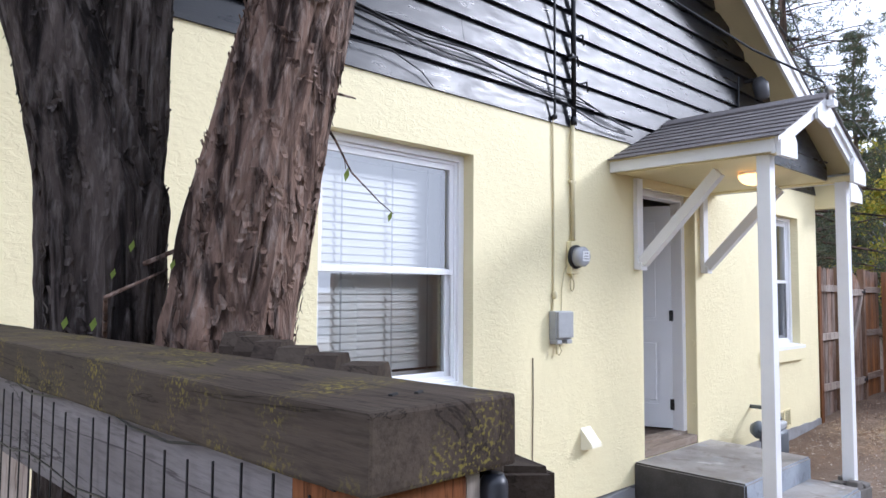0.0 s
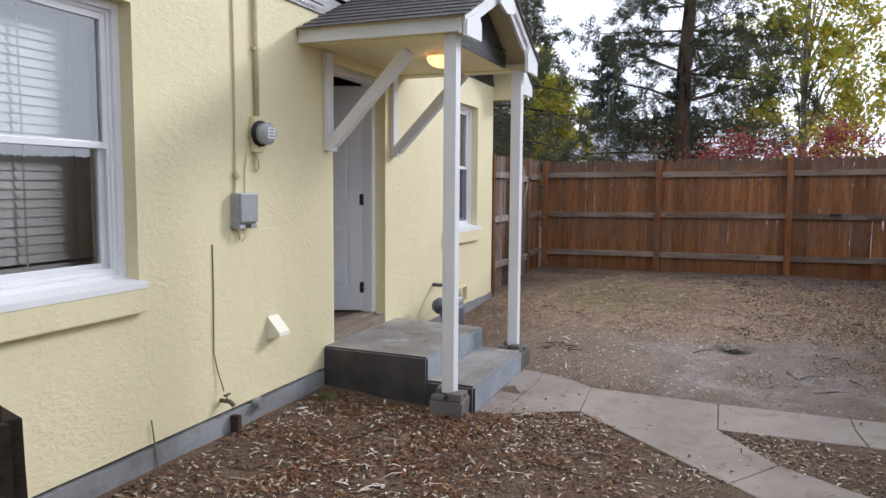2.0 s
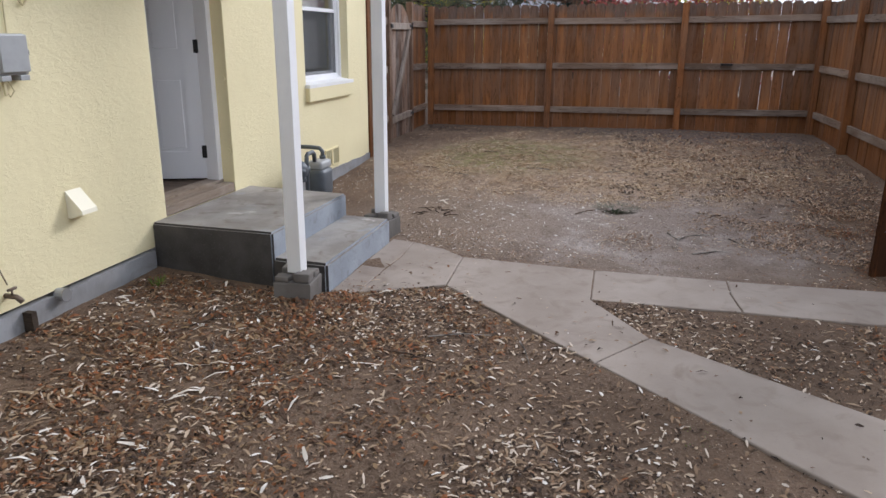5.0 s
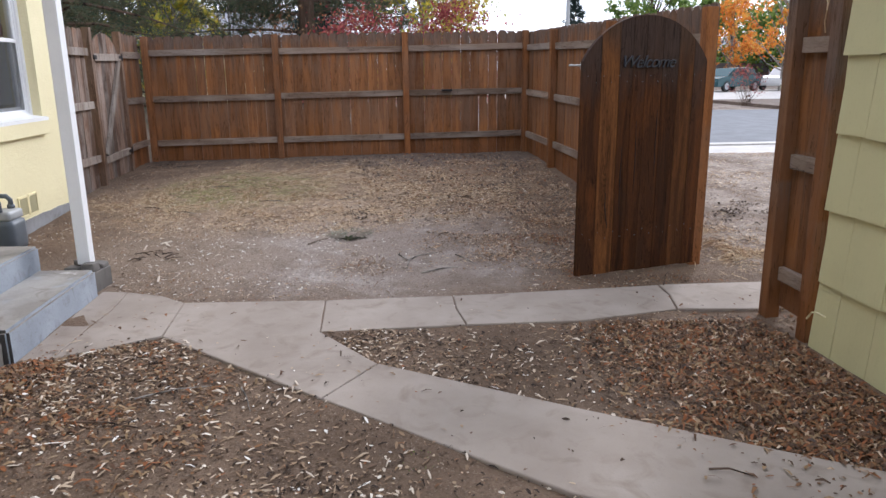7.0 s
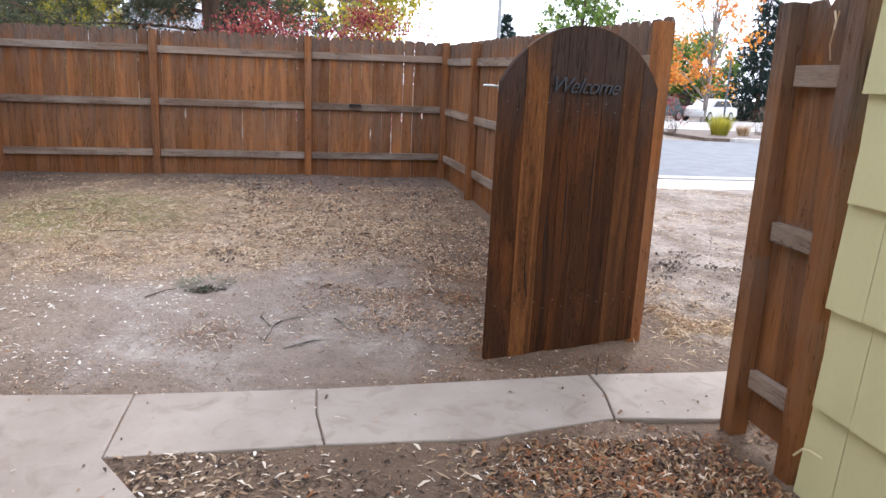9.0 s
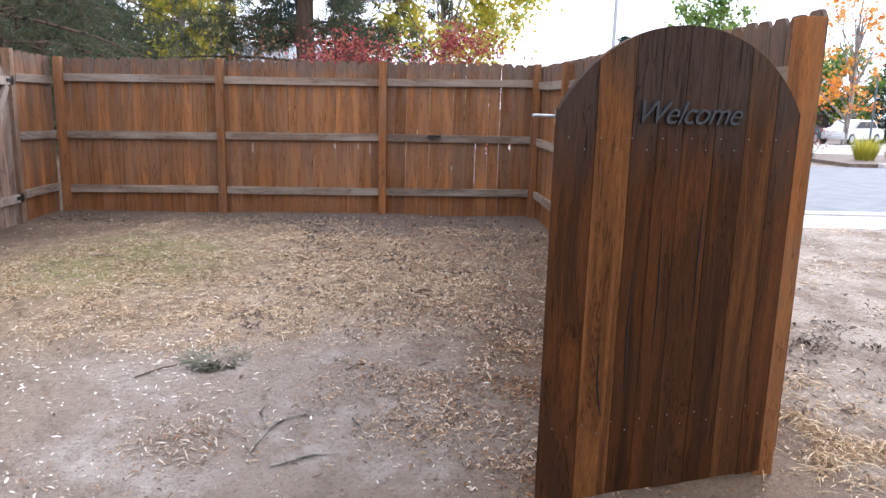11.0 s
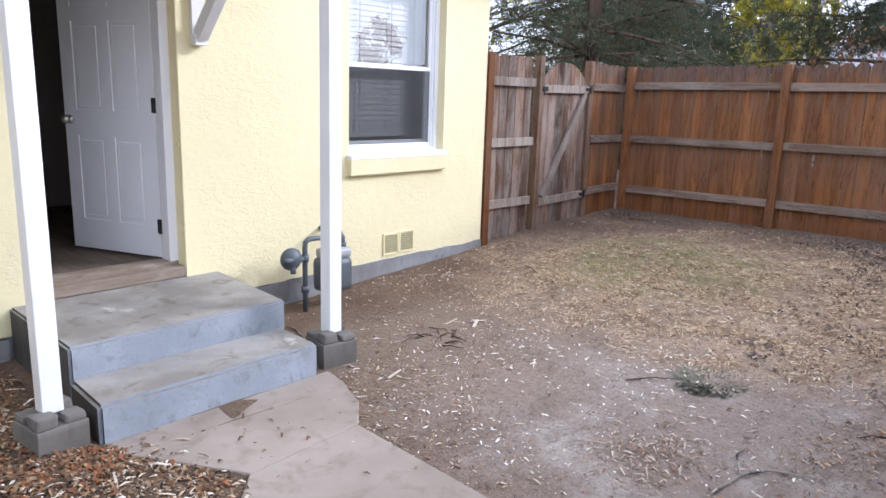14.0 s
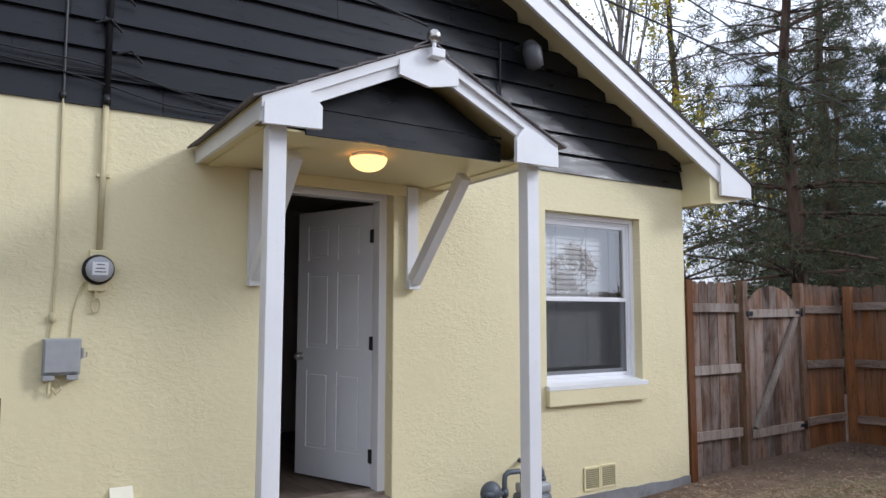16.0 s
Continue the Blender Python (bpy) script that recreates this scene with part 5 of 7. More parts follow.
part("latch_tube", bm, mat_plain("black_rubber", (0.010, 0.011, 0.016), 0.4), low, "black rubber-coated latch tube", True)
# heavy rail end beside it, running along the leaning pickets
bm = bmesh.new()
prism(bm, [(0.436, 0.846), (0.640, 1.43), (0.560, 1.46), (0.372, 0.900)], 0.19, "z", 1.388)
bmesh.ops.recalc_face_normals(bm, faces=bm.faces)
bmesh.ops.subdivide_edges(bm, edges=[e for e in bm.edges if e.calc_length() > 0.05], cuts=6, use_grid_fill=True)
bmesh.ops.bevel(bm, geom=[e for e in bm.edges if len(e.link_faces) == 2 and e.calc_face_angle() > 1.0], offset=0.006, segments=2, affect="EDGES")
for v in bm.verts:
    v.co += 0.0035 * noise.noise_vector(v.co * 16) + 0.002 * noise.noise_vector(v.co * 45)
part("side_rail", bm, CAPW, low, "dark weathered rail with end grain")
RING = mat_plain("dark_end_grain", (0.022, 0.017, 0.014), 0.9)
for k in range(4):
    bm = bmesh.new()
    zz = 1.405 + 0.043 * k
    tube(bm, [Vector((0.372, 0.900, zz)).lerp(Vector((0.436, 0.846, zz)), u) + Vector((0, 0, 0.016 * math.sin(u * 3.1))) for u in (0.04, 0.2, 0.4, 0.6, 0.8, 0.96)], 0.0016, 5)
    part("growth_ring", bm, RING, low)
for u in (0.12, 0.9):
    p = Vector((0.404, 0.873, 0)).lerp(Vector((0.600, 1.445, 0)), u)
    block("side_post", (p.x - 0.02, p.y - 0.03, -0.1), (p.x + 0.02, p.y + 0.03, 1.40), CAPW, low)
# leaning picket panel behind the fence
pk = tagged(empty("picket_panel", (0.5, 1.35, 0)), "leaning panel of weathered brown pickets with chamfered tops", "picket panel")
for i in range(6):
    t = i / 5
    x, y = 0.395 + 0.20 * t, 1.075 + 0.64 * t
    bm = bmesh.new()
    prism(bm, [(-0.048, 0), (0.048, 0), (0.048, 1.632), (0.026, 1.656), (-0.026, 1.656), (-0.048, 1.632)], 0.042, "y", -0.021)
    bmesh.ops.transform(bm, matrix=Matrix.Translation((x, y, 0.0)) @ Matrix.Rotation(radians(38), 4, "Z"), verts=bm.verts)
    part("picket", bm, CAPW, pk)
for zz in (0.35, 1.3):
    bm = bmesh.new()
    beam(bm, (0.44, 1.04, zz), (0.64, 1.74, zz), 0.03, 0.08)
    part("panel_rail", bm, CAPW, pk)


# ---- meters and fittings on the wall ----
meter = tagged(empty("electric_meter", (4.285, WY, 2.0)), "round glass electric meter on grey base, on yellow wall", "electric meter")
bm = bmesh.new()
add_box(bm, (4.235, WY - 0.045, 1.875), (4.335, WY - 0.001, 2.115), 0.008)
part("socket_box", bm, CREAM, meter, "yellow painted meter socket")
bm = bmesh.new()
tube(bm, [(4.285, WY - 0.04, 2.0), (4.285, WY - 0.065, 2.0)], [0.088, 0.086], 28)
part("ring", bm, DARKM, meter, "dark ring", True)
bm = bmesh.new()
tube(bm, [(4.285, WY - 0.064, 2.0), (4.285, WY - 0.12, 2.0), (4.285, WY - 0.135, 2.0), (4.285, WY - 0.139, 2.0)], [0.074, 0.073, 0.060, 0.03], 28)
part("cover", bm, mat_plain("smoky_meter_glass", (0.42, 0.43, 0.45), 0.10), meter, "", True)
bm = bmesh.new()
add_box(bm, (4.243, WY - 0.141, 1.965), (4.327, WY - 0.139, 2.04))
part("dial_plate", bm, WHITE, meter)
bm = bmesh.new()
for k, (u, w) in enumerate(((0.0, 0.05), (-0.02, 0.06), (0.022, 0.04))):
    add_box(bm, (4.285 - w / 2, WY - 0.1425, 2.0 + u), (4.285 + w / 2, WY - 0.1412, 2.005 + u))
part("dial_marks", bm, DARKM, meter)
bm = bmesh.new()
add_box(bm, (4.272, WY - 0.03, 1.83), (4.292, WY - 0.008, 1.885), 0.003)
pts = [(4.282 + 0.024 * math.cos(q), WY - 0.018, 1.795 + 0.045 * math.sin(q)) for q in [math.pi / 2 + 2 * math.pi * k / 14 for k in range(15)]]
tube(bm, pts, 0.006, 6)
part("seal_loop", bm, CORD, meter, "yellow painted loop")
bm = bmesh.new()
tube(bm, [(4.288, WY - 0.022, 2.11), (4.29, WY - 0.022, SID + 0.03)], 0.017, 12)
part("lower_conduit", bm, CORD, meter, "yellow painted conduit", True)
bm = bmesh.new()
tube(bm, [(4.29, WY - 0.035, SID + 0.02), (4.29, WY - 0.04, 5.0)], 0.019, 12)
tube(bm, [(4.29, WY - 0.036, SID + 0.0), (4.29, WY - 0.036, SID + 0.06)], 0.024, 12)
part("upper_conduit", bm, DARKM, meter, "black painted conduit", True)
for zz in (2.55, 3.5, 4.2):
    bm = bmesh.new()
    add_box(bm, (4.255, WY - 0.03 - (0.02 if zz > 3 else 0), zz), (4.325, WY - 0.001, zz + 0.02), 0.002)
    part("strap", bm, DARKM if zz > 3 else CORD, meter)

jb = tagged(empty("junction_box", (4.12, WY, 1.38)), "grey plastic utility box with hasp on yellow wall", "utility box")
bm = bmesh.new()
add_box(bm, (4.022, WY - 0.06, 1.40), (4.215, WY - 0.001, 1.605), 0.008)
part("case", bm, GREYPL, jb)
bm = bmesh.new()
add_box(bm, (4.030, WY - 0.082, 1.415), (4.207, WY - 0.061, 1.60), 0.006)
part("cover", bm, GREYPL, jb)
for a in (4.025, 4.145):
    block("cable_shroud", (a, WY - 0.07, 1.372), (a + 0.06, WY - 0.005, 1.3995), GREYPL, jb)
bm = bmesh.new()
add_box(bm, (4.2155, WY - 0.06, 1.49), (4.228, WY - 0.03, 1.55), 0.002)
tube(bm, [(4.225, WY - 0.045, 1.50), (4.245, WY - 0.045, 1.50), (4.245, WY - 0.045, 1.525)], 0.004, 6)
part("hasp", bm, METAL, jb)
bm = bmesh.new()
tube(bm, [(4.06, WY - 0.04, 1.372), (4.06, WY - 0.045, 1.30)], 0.009, 8)
tube(bm, [(4.10, WY - 0.03, 1.372), (4.125, WY - 0.035, 1.32), (4.10, WY - 0.03, 1.29), (4.075, WY - 0.03, 1.33)], 0.004, 6)
part("cable_tail", bm, CORD, jb)

cab = tagged(empty("wall_cable", (4.07, WY, 1.7)), "thin yellow painted cable run with junction knob on wall", "cable")
bm = bmesh.new()
tube(bm, [(4.055, WY - 0.01, 1.605), (4.065, WY - 0.01, 1.72), (4.07, WY - 0.01, 2.4), (4.062, WY - 0.01, 3.02)], 0.007, 8)
part("cable", bm, CORD, cab)
bm = bmesh.new()
bmesh.ops.create_uvsphere(bm, u_segments=12, v_segments=8, radius=0.026, matrix=Matrix.Translation((4.063, WY - 0.02, 1.72)) @ Matrix.Diagonal((0.8, 0.8, 1.2, 1)))
part("knob", bm, CORD, cab, "", True)
bm = bmesh.new()
tube(bm, [(4.16, WY - 0.008, 1.605), (4.165, WY - 0.008, 1.75), (4.20, WY - 0.008, 1.90), (4.235, WY - 0.008, 1.94)], 0.004, 6)
part("thin_wire", bm, CORD, cab)
bm = bmesh.new()
tube(bm, [(4.062, WY - 0.03, 3.0), (4.058, WY - 0.035, 3.8), (4.05, WY - 0.04, 5.0)], 0.009, 8)
bmesh.ops.create_uvsphere(bm, u_segments=8, v_segments=6, radius=0.022, matrix=Matrix.Translation((4.06, WY - 0.03, 3.01)))
part("upper_cable", bm, CABLE, cab, "black painted upper cable")

wires = tagged(empty("siding_wires", (3.5, WY, 3.3)), "slack black wires strung along the black siding", "wire")
for k, dz in enumerate((0.0, 0.03, -0.035)):
    bm = bmesh.new()
    pts = []
    for i in range(30):
        x = 0.6 + 4.5 * i / 29
        z = 3.46 - 0.085 * (x - 0.6) + dz + 0.035 * math.sin(x * (1.7 + 0.3 * k)) + 0.012 * math.sin(x * 6 + k)
        pts.append((x, WY - 0.030 - 0.008 * k, z))
    tube(bm, pts, 0.0055, 6)
    part("wire", bm, CABLE, wires)
bm = bmesh.new()
tube(bm, [(2.0, WY - 0.03, 3.10), (2.5, WY - 0.04, 3.12), (2.75, WY - 0.03, 3.05), (2.85, WY - 0.025, 2.98)], 0.004, 6)
part("loose_wire", bm, CABLE, wires)
for (xx, zz) in ((4.45, 3.28), (4.4, 3.63), (4.33, 3.45)):
    bm = bmesh.new()
    tube(bm, [(xx - 0.12, WY - 0.05, zz + 0.02), (xx - 0.04, WY - 0.07, zz + 0.05), (xx + 0.03, WY - 0.03, zz)], 0.008, 6)
    part("wire_clip", bm, CABLE, wires)

# overhead service lines
svc = tagged(empty("service_lines", (7, 3.4, 4.2)), "black overhead service wires and rope at the gable", "wire")
bm = bmesh.new()
tube(bm, [(5.76, PY - 0.0, 3.36), (5.5, 2.7, 3.65), (5.2, 3.2, 4.1), (4.9, WY - 0.05, 4.7)], 0.009, 6)
part("chain", bm, CABLE, svc)
for k in range(2):
    bm = bmesh.new()
    tube(bm, [(7.2 + 30 * i / 12, YF - 0.05 + (i / 12) * (5 + 2.5 * k), 4.5 + 0.6 * k - 0.5 * math.sin(math.pi * i / 12) + 2.5 * i / 12) for i in range(13)], 0.010, 6)
    part("line", bm, CABLE, svc)
flood = tagged(empty("gable_lamp", (7.47, WY - 0.15, 3.87)), "dark grey flood lamp hanging under the rake", "lamp")
bm = bmesh.new()
tube(bm, [(7.46, WY - 0.13, 4.0), (7.47, WY - 0.16, 3.93), (7.49, WY - 0.17, 3.80), (7.495, WY - 0.17, 3.77)], [0.05, 0.085, 0.075, 0.03], 12)
part("housing", bm, mat_plain("dark_grey_plastic", (0.07, 0.07, 0.075), 0.5), flood, "", True)
bm = bmesh.new()
tube(bm, [(7.42, WY - 0.01, 3.98), (7.46, WY - 0.13, 4.0)], 0.02, 8)
tube(bm, [(7.25, WY - 0.02, 4.0), (7.24, WY - 0.02, 3.7), (7.25, WY - 0.02, 3.42)], 0.009, 6)
part("arm", bm, DARKM, flood)
spot = tagged(empty("ridge_camera", (5.775, PY, 3.29)), "small silver ball lamp on white bracket at porch peak", "lamp")
bm = bmesh.new()
add_box(bm, (5.745, PY - 0.075, 3.165), (5.83, PY - 0.017, 3.215), 0.004)
tube(bm, [(5.78, PY - 0.04, 3.21), (5.775, PY - 0.04, 3.26)], 0.012, 8)
part("bracket", bm, WHITE, spot)
bm = bmesh.new()
bmesh.ops.create_uvsphere(bm, u_segments=16, v_segments=10, radius=0.040, matrix=Matrix.Translation((5.775, PY - 0.04, 3.29)))
part("ball", bm, NICKEL, spot, "", True)

vent = tagged(empty("dryer_vent", (4.465, WY, 0.65)), "pale cream dryer vent hood sticking out of wall", "vent")
bm = bmesh.new()
prism(bm, [(WY - 0.001, 0.735), (WY - 0.001, 0.575), (WY - 0.03, 0.575), (WY - 0.105, 0.60), (WY - 0.10, 0.625)], 0.125, "x", 4.40)
part("hood", bm, mat_paint("pale_cream_paint", (0.84, 0.80, 0.64), 0.5, 0.06), vent)
grille = tagged(empty("vent_grille", (8.31, WY, 0.33)), "double cream foundation vent grille with fine louvres", "vent")
bm = bmesh.new()
frame_ring(bm, 8.125, 8.315, 0.235, 0.435, WY - 0.012, WY - 0.001, 0.018, 0.002)
frame_ring(bm, 8.320, 8.51, 0.240, 0.44, WY - 0.012, WY - 0.001, 0.018, 0.002)
part("grille_frame", bm, CREAM, grille)
GV = mat_plain("tan_louvre", (0.42, 0.38, 0.22), 0.6)
for xx in (8.143, 8.338):
    for k in range(9):
        bm = bmesh.new()
        add_box(bm, (xx, WY - 0.009, 0.262 + 0.0175 * k), (xx + 0.154, WY - 0.001, 0.273 + 0.0175 * k))
        part("louvre", bm, GV, grille)

# gas meter
gas = tagged(empty("gas_meter", (7.25, 3.32, 0.05)), "grey gas meter with round regulator and bent pipes", "gas meter")
bm = bmesh.new()
add_box(bm, (7.20, 3.20, 0.13), (7.46, 3.40, 0.40), 0.05)
part("meter_body", bm, GASG, gas, "dark grey meter body", True)
bm = bmesh.new()
add_box(bm, (7.22, 3.22, 0.39), (7.46, 3.38, 0.47), 0.025)
part("meter_top", bm, GREYPL, gas, "light grey meter top", True)
bm = bmesh.new()
tube(bm, [(7.065, 3.30, -0.02), (7.065, 3.30, 0.50), (7.07, 3.30, 0.545), (7.10, 3.30, 0.565), (7.20, 3.30, 0.565), (7.235, 3.30, 0.545), (7.24, 3.30, 0.47)], 0.02, 12)
for zz in (0.16, 0.40):
    tube(bm, [(7.065, 3.30, zz), (7.065, 3.30, zz + 0.05)], 0.03, 12)
part("inlet_pipe", bm, GASG, gas, "", True)
bm = bmesh.new()
tube(bm, [(7.43, 3.30, 0.47), (7.43, 3.30, 0.54), (7.43, 3.33, 0.57), (7.43, 3.42, 0.575), (7.43, WY, 0.575)], 0.02, 12)
tube(bm, [(7.43, 3.30, 0.47), (7.43, 3.30, 0.50)], 0.03, 12)
part("outlet_pipe", bm, GASG, gas, "", True)
bm = bmesh.new()
tube(bm, [(6.955, 3.36, 0.435), (6.945, 3.31, 0.435), (6.94, 3.295, 0.435), (6.935, 3.25, 0.435)], [0.055, 0.085, 0.085, 0.05], 20)
tube(bm, [(7.065, 3.30, 0.42), (6.96, 3.31, 0.425)], 0.024, 10)
tube(bm, [(6.94, 3.28, 0.40), (6.935, 3.27, 0.33)], 0.022, 10)
tube(bm, [(6.94, 3.27, 0.435), (6.85, 3.25, 0.44)], 0.02, 10)
part("regulator", bm, GASG, gas, "round pressure regulator", True)

tap = tagged(empty("garden_tap", (3.89, WY, 0.27)), "rusty metal garden tap low on the wall", "tap")
bm = bmesh.new()
tube(bm, [(3.89, WY, 0.275), (3.89, WY - 0.07, 0.275), (3.895, WY - 0.10, 0.25)], 0.015, 8)
tube(bm, [(3.885, WY - 0.05, 0.28), (3.885, WY - 0.052, 0.315)], 0.006, 6)
tube(bm, [(3.86, WY - 0.052, 0.318), (3.915, WY - 0.052, 0.318)], 0.008, 6)
part("tap_body", bm, mat_plain("rusty_metal", (0.16, 0.12, 0.09), 0.6, 0.5), tap, "", True)
stub = tagged(empty("pipe_stub", (4.24, WY, 0.17)), "grey capped pipe stub at the foundation", "pipe")
bm = bmesh.new()
tube(bm, [(4.24, WY, 0.165), (4.24, WY - 0.05, 0.165)], 0.035, 14)
part("pipe", bm, GREYPL, stub)
bm = bmesh.new()
tube(bm, [(4.24, WY - 0.05, 0.165), (4.24, WY - 0.062, 0.165)], 0.04, 14)
part("cap", bm, METAL, stub)
wb = tagged(empty("foundation_wedge", (3.97, WY, 0.05)), "dark wooden wedge against the foundation", "wood block")
block("wedge", (3.96, WY - 0.075, -0.03), (4.0, WY - 0.014, 0.155), CAPW, wb)
for i, pts in enumerate((
    [(3.835, WY - 0.004, 1.285), (3.835, WY - 0.006, 1.0), (3.825, WY - 0.006, 0.6), (3.85, WY - 0.012, 0.48), (3.885, WY - 0.03, 0.34)],
    [(3.285, WY - 0.01, 0.33), (3.295, WY - 0.02, 0.18), (3.31, WY - 0.03, -0.02)],
)):
    bm = bmesh.new()
    tube(bm, pts, 0.004, 6)
    tagged(part("stray_wire", bm, mat_plain("brown_wire", (0.20, 0.16, 0.10), 0.7)), "thin brown stray wire hanging on the wall", "wire", "stray wires")


# ---- trees ----
def leaf_tri(verts, faces, p, d, side, length, width):
    i = len(verts)
    verts += [tuple(p - side * width), tuple(p + side * width), tuple(p + d * length)]
    faces.append((i, i + 1, i + 2))


def unit(rnd):
    v = Vector((rnd.gauss(0, 1), rnd.gauss(0, 1), rnd.gauss(0, 1)))
    return v.normalized()


def conifer(name, label, x, y, h, r, seed, start=1.0, whorls=22, arms=7, tufts=9, needles=11, nl=0.20, droop=0.25, mat=None, trunk_r=0.2, brown=0.0, w=0.012, gappy=0.35, taper=1.0):
    rnd = random.Random(seed)
    g = ground_z(x, y)
    tree = tagged(empty(name, (x, y, g)), label, "tree")
    bm = bmesh.new()
    n = 10
    tube(bm, [(x + 0.06 * math.sin(i * 1.3 + seed), y + 0.06 * math.cos(i * 1.7 + seed), g - 0.1 + h * i / n) for i in range(n + 1)], [trunk_r * (1 - 0.93 * i / n) for i in range(n + 1)], 9)
    verts, faces = [], []
    for k in range(whorls):
        t = (k + rnd.random() * 0.7) / whorls
        z = g + start + (h - start) * t
        reach = r * (1 - t) ** taper * rnd.uniform(0.75, 1.1) + 0.25
        for a in range(arms):
            if rnd.random() < gappy * 0.5:
                continue
            az = 2 * math.pi * (a + rnd.random() * 0.8) / arms + k
            L = reach * rnd.uniform(0.6, 1.1)
            d = Vector((math.cos(az), math.sin(az), rnd.uniform(0.05, 0.45) - droop * 0.6))
            p0 = Vector((x, y, z))
            pts = [p0 + d * (L * s) + Vector((0, 0, -droop * L * s * s * 0.6)) + unit(rnd) * 0.05 * s * L for s in (0, 0.33, 0.66, 1)]
            br = 0.008 + 0.011 * L
            tube(bm, pts, [br, br * 0.7, br * 0.45, br * 0.2], 5, False)
            cnt = max(4, int(tufts * L / r * 2.6))
            for j in range(cnt):
                s = 0.22 + 0.80 * (j + rnd.random()) / cnt
                if rnd.random() < gappy * 0.6:
                    continue
                base = pts[0].lerp(pts[3], min(s, 1)) + Vector((0, 0, -droop * L * 0.1))
                out = (d.normalized() + unit(rnd) * 0.9).normalized()
                q = base + out * rnd.uniform(0.03, 0.62) * min(1, L * 0.6)
                for _ in range(needles):
                    nd = (out * 0.7 + unit(rnd)).normalized()
                    leaf_tri(verts, faces, q + unit(rnd) * 0.07, nd, nd.cross(unit(rnd)).normalized(), nl * rnd.uniform(0.6, 1.2), w * rnd.uniform(0.7, 1.3))
    part("trunk", bm, PBARK, tree)
    raw("crown", verts, faces, mat or NEEDLE, tree)
    return tree


def broadleaf(name, label, x, y, h, r, seed, mat, bark, leaves=5000, size=0.10, start=1.2, trunk_r=0.12, clumps=40, squash=1.0, low=0.25, limbs=9):
    rnd = random.Random(seed)
    g = ground_z(x, y)
    tree = tagged(empty(name, (x, y, g)), label, "shrub" if "shrub" in name or "bush" in name else "tree")
    bm = bmesh.new()
    if trunk_r > 0.03:
        tube(bm, [(x + 0.05 * h * 0.1 * math.sin(i + seed), y + 0.05 * h * 0.1 * math.cos(i * 1.4), g - 0.05 + h * 0.93 * i / 7) for i in range(8)], [trunk_r * (1 - 0.9 * i / 7) for i in range(8)], 8)
    cents = []
    for k in range(clumps):
        t = rnd.random() ** 0.8
        z = g + start + (h - start) * t
        wide = r * math.sqrt(max(0.05, 1 - (2 * (t * (1 - low) + low) - 1) ** 2)) * squash
        az, q = rnd.uniform(0, 2 * math.pi), wide * math.sqrt(rnd.random())
        c = Vector((x + q * math.cos(az), y + q * math.sin(az), z))
        cents.append(c)
    for c in cents[: limbs * 4]:
        s = max(0.2, (c.z - g) * rnd.uniform(0.35, 0.7)) if trunk_r > 0.03 else 0.02
        a = Vector((x, y, g + s)) if trunk_r > 0.03 else Vector((x + rnd.uniform(-0.3, 0.3) * r, y + rnd.uniform(-0.3, 0.3) * r, g))
        m = a.lerp(c, 0.5) + unit(rnd) * 0.12 * r
        b0 = max(0.006, trunk_r * 0.28)
        tube(bm, [a, m, c], [b0, b0 * 0.6, b0 * 0.2], 5, False)
    part("trunk", bm, bark, tree)
    verts, faces = [], []
    for i in range(leaves):
        c = rnd.choice(cents)
        p = c + unit(rnd) * (abs(rnd.gauss(0, 0.16)) * r + 0.05)
        n = unit(rnd)
        u = n.cross(unit(rnd)).normalized()
        v = n.cross(u)
        s = size * rnd.uniform(0.6, 1.3)
        j = len(verts)
        verts += [tuple(p - u * s * 0.5), tuple(p + v * s * 0.32), tuple(p + u * s * 0.5), tuple(p - v * s * 0.32)]
        faces.append((j, j + 1, j + 2, j + 3))
    raw("crown", verts, faces, mat, tree)
    return tree


# behind the back fence
conifer("pine_tree", "tall ragged pine with bare lower trunk and dead twigs", 19.4, 1.75, 15.5, 3.1, 2, 2.1, 24, 8, 18, 30, 0.27, 0.18, NEEDLE, 0.24, w=0.009, gappy=0.45)
conifer("pine_tree", "large dark pine close behind the side fence", 15.7, 6.2, 12.5, 3.4, 5, 0.8, 24, 8, 16, 21, 0.21, 0.2, NEEDLE, 0.17, w=0.007, gappy=0.54)
conifer("pine_tree", "dense dark pine behind the house corner", 20.5, 8.2, 13.0, 2.9, 9, 0.8, 20, 7, 11, 18, 0.26, 0.25, NEEDLE, 0.22, w=0.009, gappy=0.5)
conifer("pine_tree", "dense grey-green pine between house corner and tall pine", 20.0, 7.7, 9.0, 1.6, 17, 0.6, 20, 7, 10, 16, 0.24, 0.25, NEEDLE, 0.10, w=0.009, gappy=0.5)
broadleaf("yellow_tree", "distant bright yellow-green autumn tree", 52.0, 14.3, 11.5, 3.3, 29, LEAFY, GBARK, 8000, 0.28, 1.5, 0.2, 70)
conifer("spruce_tree", "blue-green spruce with pointed top", 60.0, 10.2, 14.0, 4.0, 12, 0.4, 24, 9, 9, 10, 0.5, 0.35, NEEDLEB, 0.25, w=0.045, gappy=0.1)
conifer("pine_tree", "broad pine with drooping boughs", 25.0, 10.4, 9.5, 2.6, 15, 0.6, 20, 8, 12, 20, 0.28, 0.3, NEEDLE, 0.2, w=0.012, gappy=0.2)
